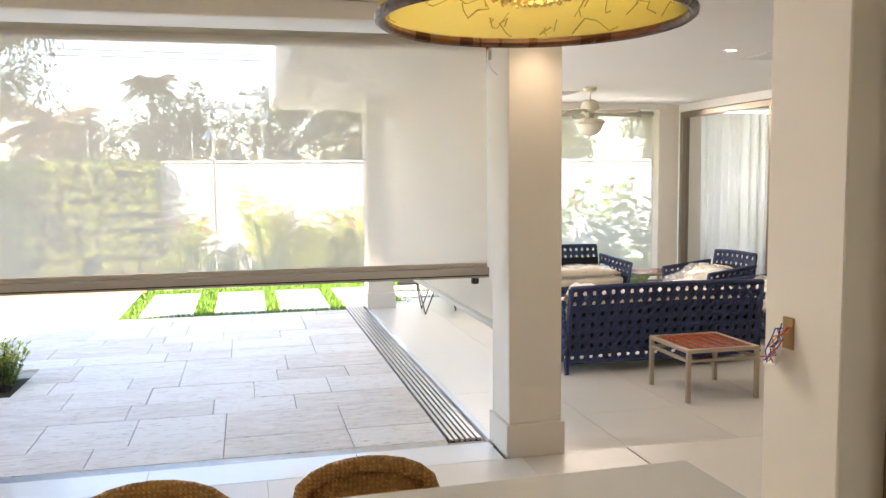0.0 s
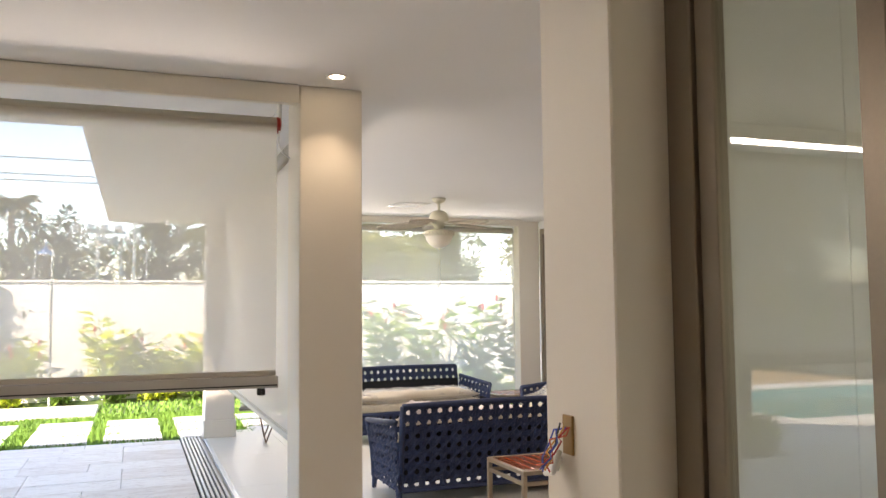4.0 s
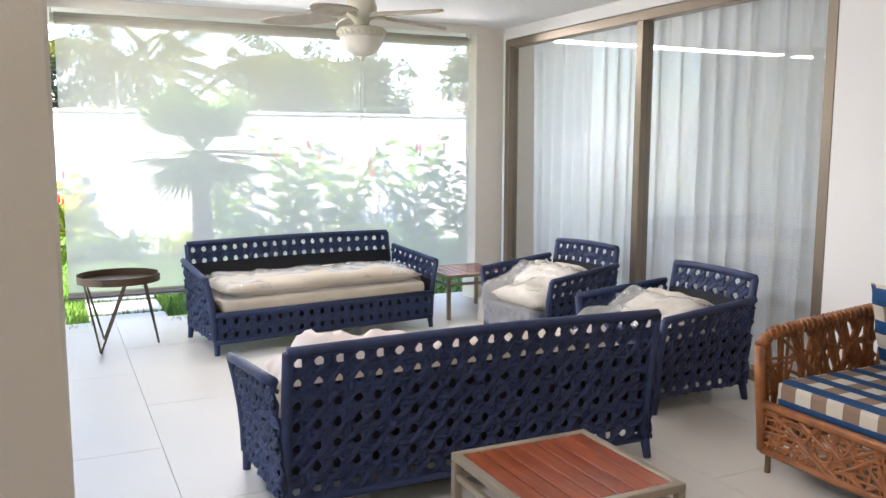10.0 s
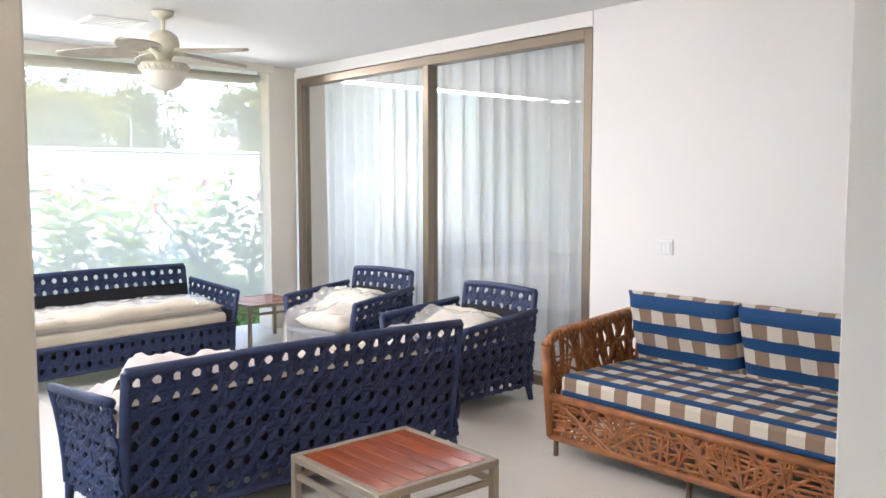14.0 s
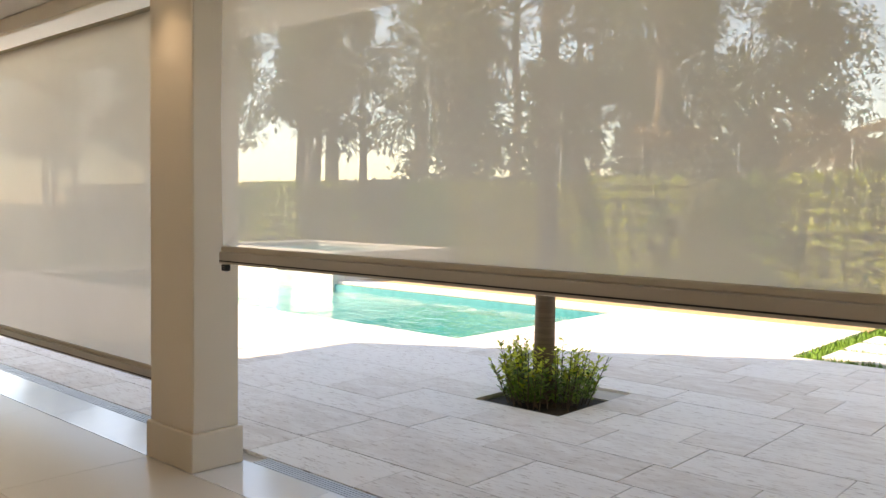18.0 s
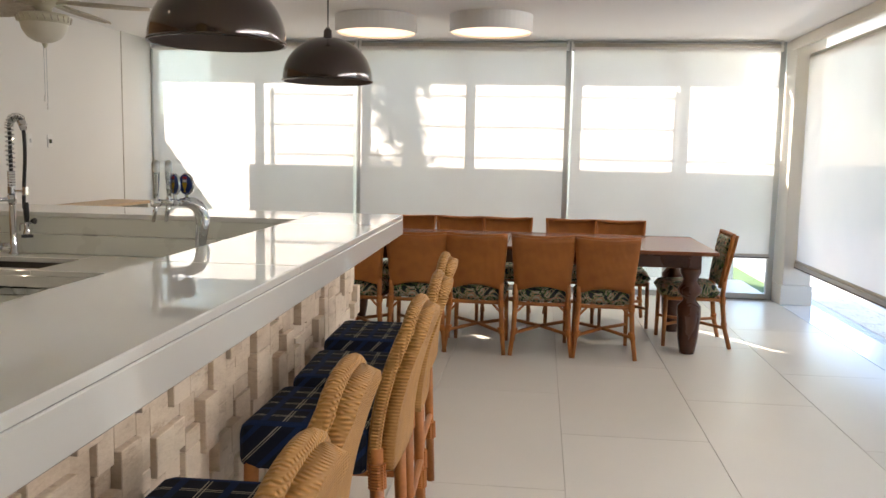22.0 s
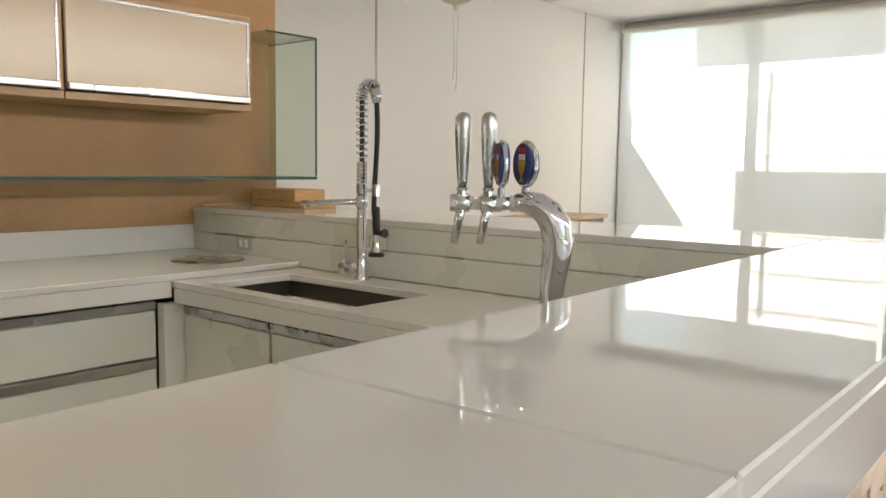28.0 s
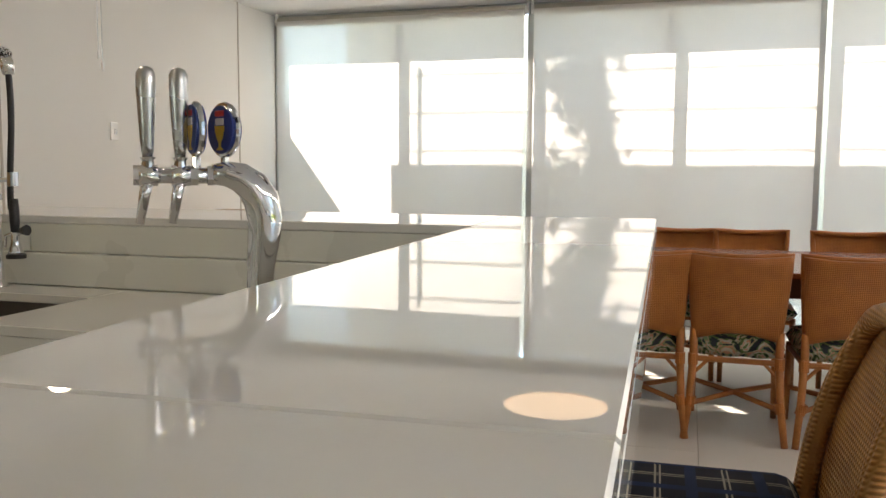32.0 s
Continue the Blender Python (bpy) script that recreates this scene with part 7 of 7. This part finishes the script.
dt = thing("dining_table", "long red-brown wooden dining table with turned legs", "dining table")
TX0, TX1, TY0, TY1 = -4.46, -3.25, 2.05, 5.10
nb = 6
for k in range(nb):
    y0, y1 = TY0 + (TY1 - TY0) * k / nb, TY0 + (TY1 - TY0) * (k + 1) / nb
    part("top_panel", box((TX0 + 0.1, y0 + 0.001, 0.757), (TX1 - 0.1, y1 - 0.001, 0.784), 0.002), RED_BROWN, dt)
for lo, hi in (((TX0, TY0), (TX0 + 0.099, TY1)), ((TX1 - 0.099, TY0), (TX1, TY1))):
    part("top_border", box((*lo, 0.757), (*hi, 0.785), 0.006, seg=2), RED_BROWN, dt)
for lo, hi in (((TX0 + 0.12, TY0 + 0.1), (TX0 + 0.15, TY1 - 0.1)), ((TX1 - 0.15, TY0 + 0.1), (TX1 - 0.12, TY1 - 0.1)), ((TX0 + 0.15, TY0 + 0.1), (TX1 - 0.15, TY0 + 0.13)), ((TX0 + 0.15, TY1 - 0.13), (TX1 - 0.15, TY1 - 0.1))):
    part("apron", box((*lo, 0.65), (*hi, 0.756), 0.003), DARK_WOOD, dt)
leg_prof = [(0.0, 0.0), (0.055, 0.0), (0.06, 0.03), (0.075, 0.12), (0.088, 0.30), (0.085, 0.36), (0.05, 0.40), (0.045, 0.42), (0.085, 0.46), (0.09, 0.49), (0.06, 0.53), (0.05, 0.56), (0.075, 0.61), (0.075, 0.652), (0.0, 0.652)]
for x in (TX0 + 0.2, TX1 - 0.2):
    for y in (TY0 + 0.2, TY1 - 0.16):
        part("turned_leg", lathe(leg_prof, 24, at=(x, y, 0)), DARK_WOOD, dt, "heavy turned leg", smooth=True)

# ---- bar stools ----
PLAID = checks("navy_plaid", ((0, 0.0, 0.030, (0.45, 0.42, 0.34)), (0, 0.075, 0.10, (0.45, 0.42, 0.34)), (1, 0.0, 0.030, (0.45, 0.42, 0.34)), (1, 0.075, 0.10, (0.45, 0.42, 0.34)),
                              (0, 0.45, 0.62, (0.012, 0.03, 0.09)), (1, 0.45, 0.62, (0.012, 0.03, 0.09))), (0.010, 0.014, 0.030), (0.115, 0.115))


def stool(at):
    """Bar stool, local front -y."""
    t = thing("bar_stool", "seagrass-backed bar stool with a navy plaid seat", "stool", at, "bar stools")
    part("seat", uv_box((-0.20, -0.21, 0.58), (0.20, 0.155, 0.715), 0.035, 0), PLAID, t, "navy boxy seat with thin cream plaid lines")

    def back(u, v):
        z = 0.60 + 0.385 * v
        c = 1 - (2 * u - 1) ** 2
        w = 0.175 - 0.03 * max(0, v - 0.7) / 0.3 * abs(2 * u - 1) ** 2
        return Vector(((u - 0.5) * 2 * w, 0.182 + 0.085 * v * v + 0.006 * c, z + 0.045 * c * v))
    part("backrest", sheet(14, 14, back, thick=0.036), ROPE_SEAGRASS, t, "thick woven seagrass backrest", smooth=True)
    edge = [back(0, v / 8) for v in range(9)] + [back(u / 8, 1) for u in range(1, 9)] + [back(1, 1 - v / 8) for v in range(1, 9)]
    part("back_edge", tube([p + Vector((0, -0.018, 0)) for p in edge], 0.0195, 10), ROPE_SEAGRASS, t, "braided edge", smooth=True)
    for s in (-1, 1):
        part("rear_leg", tube([(s * 0.175, 0.17, 0.66), (s * 0.185, 0.195, 0.0)], [0.021, 0.018], 10), CANE_LEG, t, smooth=True)
        part("front_leg", tube([(s * 0.175, -0.175, 0.61), (s * 0.185, -0.185, 0.0)], [0.021, 0.018], 10), CANE_LEG, t, smooth=True)
        part("side_rail", tube([(s * 0.182, 0.19, 0.24), (s * 0.182, -0.18, 0.24)], 0.013, 8), CANE_LEG, t)
        for z in (0.55, 0.20):
            part("binding", tube([(s * 0.178, 0.172 + (0.6 - z) * 0.038, z + 0.07), (s * 0.178, 0.174 + (0.6 - z) * 0.038, z)], 0.026, 10), CANE, t, "wound cane binding")
    for y in (0.188, -0.182):
        part("cross_rail", tube([(-0.182, y, 0.30), (0.182, y, 0.30)], 0.013, 8), CANE_LEG, t)
    return t


st0 = stool(pose(-0.52, 3.18, 0, 0, 0, 2))
for x, y, a in ((0.03, 3.22, 3), (0.53, 3.23, 0), (1.28, 3.20, 1), (1.74, 3.24, 0)):
    copy_thing(st0, pose(x, y, 0, 0, 0, a))


# ---- pieces of floors, paving and the bar front ----
tile_me = {}


def tile(owner, x0, y0, x1, y1, material=TILE, z=0.0, name="tile", gap=0.0015, h=0.02):
    key = (round(x1 - x0, 3), round(y1 - y0, 3), material.name)
    if key not in tile_me:
        tile_me[key] = mesh_of(box((gap, gap, -h), (x1 - x0 - gap, y1 - y0 - gap, 0), 0.0008), name, material)
    return part(name, tile_me[key], None, owner, at=pose(x0, y0, z))


ty = [-0.58 + 0.757 * k for k in range(9)] + [6.25]
for r, (y0, y1) in enumerate(zip(ty, ty[1:])):
    x = -6.3 - (0.75 if r % 2 else 0.0) + 0.36
    while x < 3.74:
        a, b = max(x, -6.3), min(x + 1.5, 3.74)
        if b - a > 0.05:
            tile(sub, a, y0, b, y1)
        x += 1.5
lx = [3.0 + 0.757 * k for k in range(6)] + [7.5]
for r, (x0, x1) in enumerate(zip(lx, lx[1:])):
    y = 6.25 - (0.75 if r % 2 else 0.0)
    while y < 12.6:
        a, b = max(y, 6.25), min(y + 1.5, 12.6)
        if b - a > 0.05:
            tile(lsub, x0, a, x1, b)
        y += 1.5
for x0, x1 in ((3.75, 5.25), (5.25, 6.75), (6.75, 7.5)):
    for y0, y1 in ((4.4, 5.3), (5.3, 6.25)):
        tile(csub, x0, y0, x1, y1)
x = -6.3
while x < 2.95:
    b = min(x + 1.2, 2.95)
    tile(thr, x, 6.254, b, 6.58, MARBLE, -0.001, "stone")
    x += 1.2
tagged(part("threshold_lounge", box((2.965, 6.63, -0.03), (3.33, 12.06, -0.002), 0.002), MARBLE), "polished white stone strip beside the lounge blind", "threshold", kind="structure")

# travertine paving in mixed lengths
pr = random.Random(21)
pav = bpy.data.objects["terrace_bed"]
far_bm = bmesh.new()
count = 0
lengths = (0.40, 0.60, 0.60, 0.80, 0.90)
y = 6.72
row = 0
while y < 14.88:
    hgt = (0.40, 0.60, 0.40, 0.50)[row % 4]
    y1 = min(y + hgt, 12.17 if y < 12.1 else 14.88)
    x = 2.71 if y < 12.15 else -0.06
    while x > -14.9:
        ln = pr.choice(lengths)
        x0 = max(x - ln, -14.9)
        cells = [(x0, x)]
        for hx0, hy0, hx1, hy1 in (POOL, PLANT, (-6.35, 0, -6.35, 0)):
            if y1 > hy0 + 0.01 and y < hy1 - 0.01:
                nxt = []
                for a, b in cells:
                    if b <= hx0 or a >= hx1:
                        nxt.append((a, b))
                    else:
                        if a < hx0 - 0.03:
                            nxt.append((a, hx0))
                        if b > hx1 + 0.03:
                            nxt.append((hx1, b))
                cells = nxt
        for a, b in cells:
            if count < 290 and a > -7.5 and y < 12.6:
                tile(pav, round(a, 2), round(y, 2), round(b, 2), round(y1, 2), TRAV, -0.012 + pr.uniform(-.001, .001), "paver", 0.003, 0.024)
                count += 1
            else:
                box((a + 0.003, y + 0.003, -0.034), (b - 0.003, y1 - 0.003, -0.013), 0, far_bm)
        x = x0
    y = y1
    row += 1
tagged(part("far_pavers", far_bm, TRAV, pav), kind="stuff")
cop = thing("pool_coping", "pale stone coping around the pool", "coping", kind="structure")
for lo, hi in (((POOL[0], POOL[1] - 0.3), (POOL[2] + 0.3, POOL[1])), ((POOL[2], POOL[1]), (POOL[2] + 0.3, POOL[3])), ((SX1 + 0.03, POOL[3]), (POOL[2] + 0.3, POOL[3] + 0.5))):
    part("stone", box((*lo, -0.05), (*hi, -0.006), 0.01), SLAB, cop)

# split travertine blocks on the bar front
blk = {}
br = random.Random(31)
x = -1.41
n = 0
while x < BX1 - 0.08:
    w = br.choice((0.07, 0.10, 0.14))
    z = 0.0
    while z < 0.982:
        h = br.choice((0.05, 0.08, 0.10, 0.15))
        h = min(h, 0.983 - z)
        dpt = br.choice((0.015, 0.022, 0.03, 0.045))
        key = (w, round(h, 3), dpt)
        if key not in blk:
            blk[key] = mesh_of(box((0.001, 0, 0.001), (w - 0.001, dpt, h - 0.001), 0.002), "block", TRAV_BLOCK)
        if n < 300 and h > 0.02:
            part("block", blk[key], None, barw, at=pose(x, 2.83, z))
            n += 1
        elif h > 0.02:
            part("block", blk[key], None, barw, at=pose(x, 2.83, z))
        z += h
    x += w
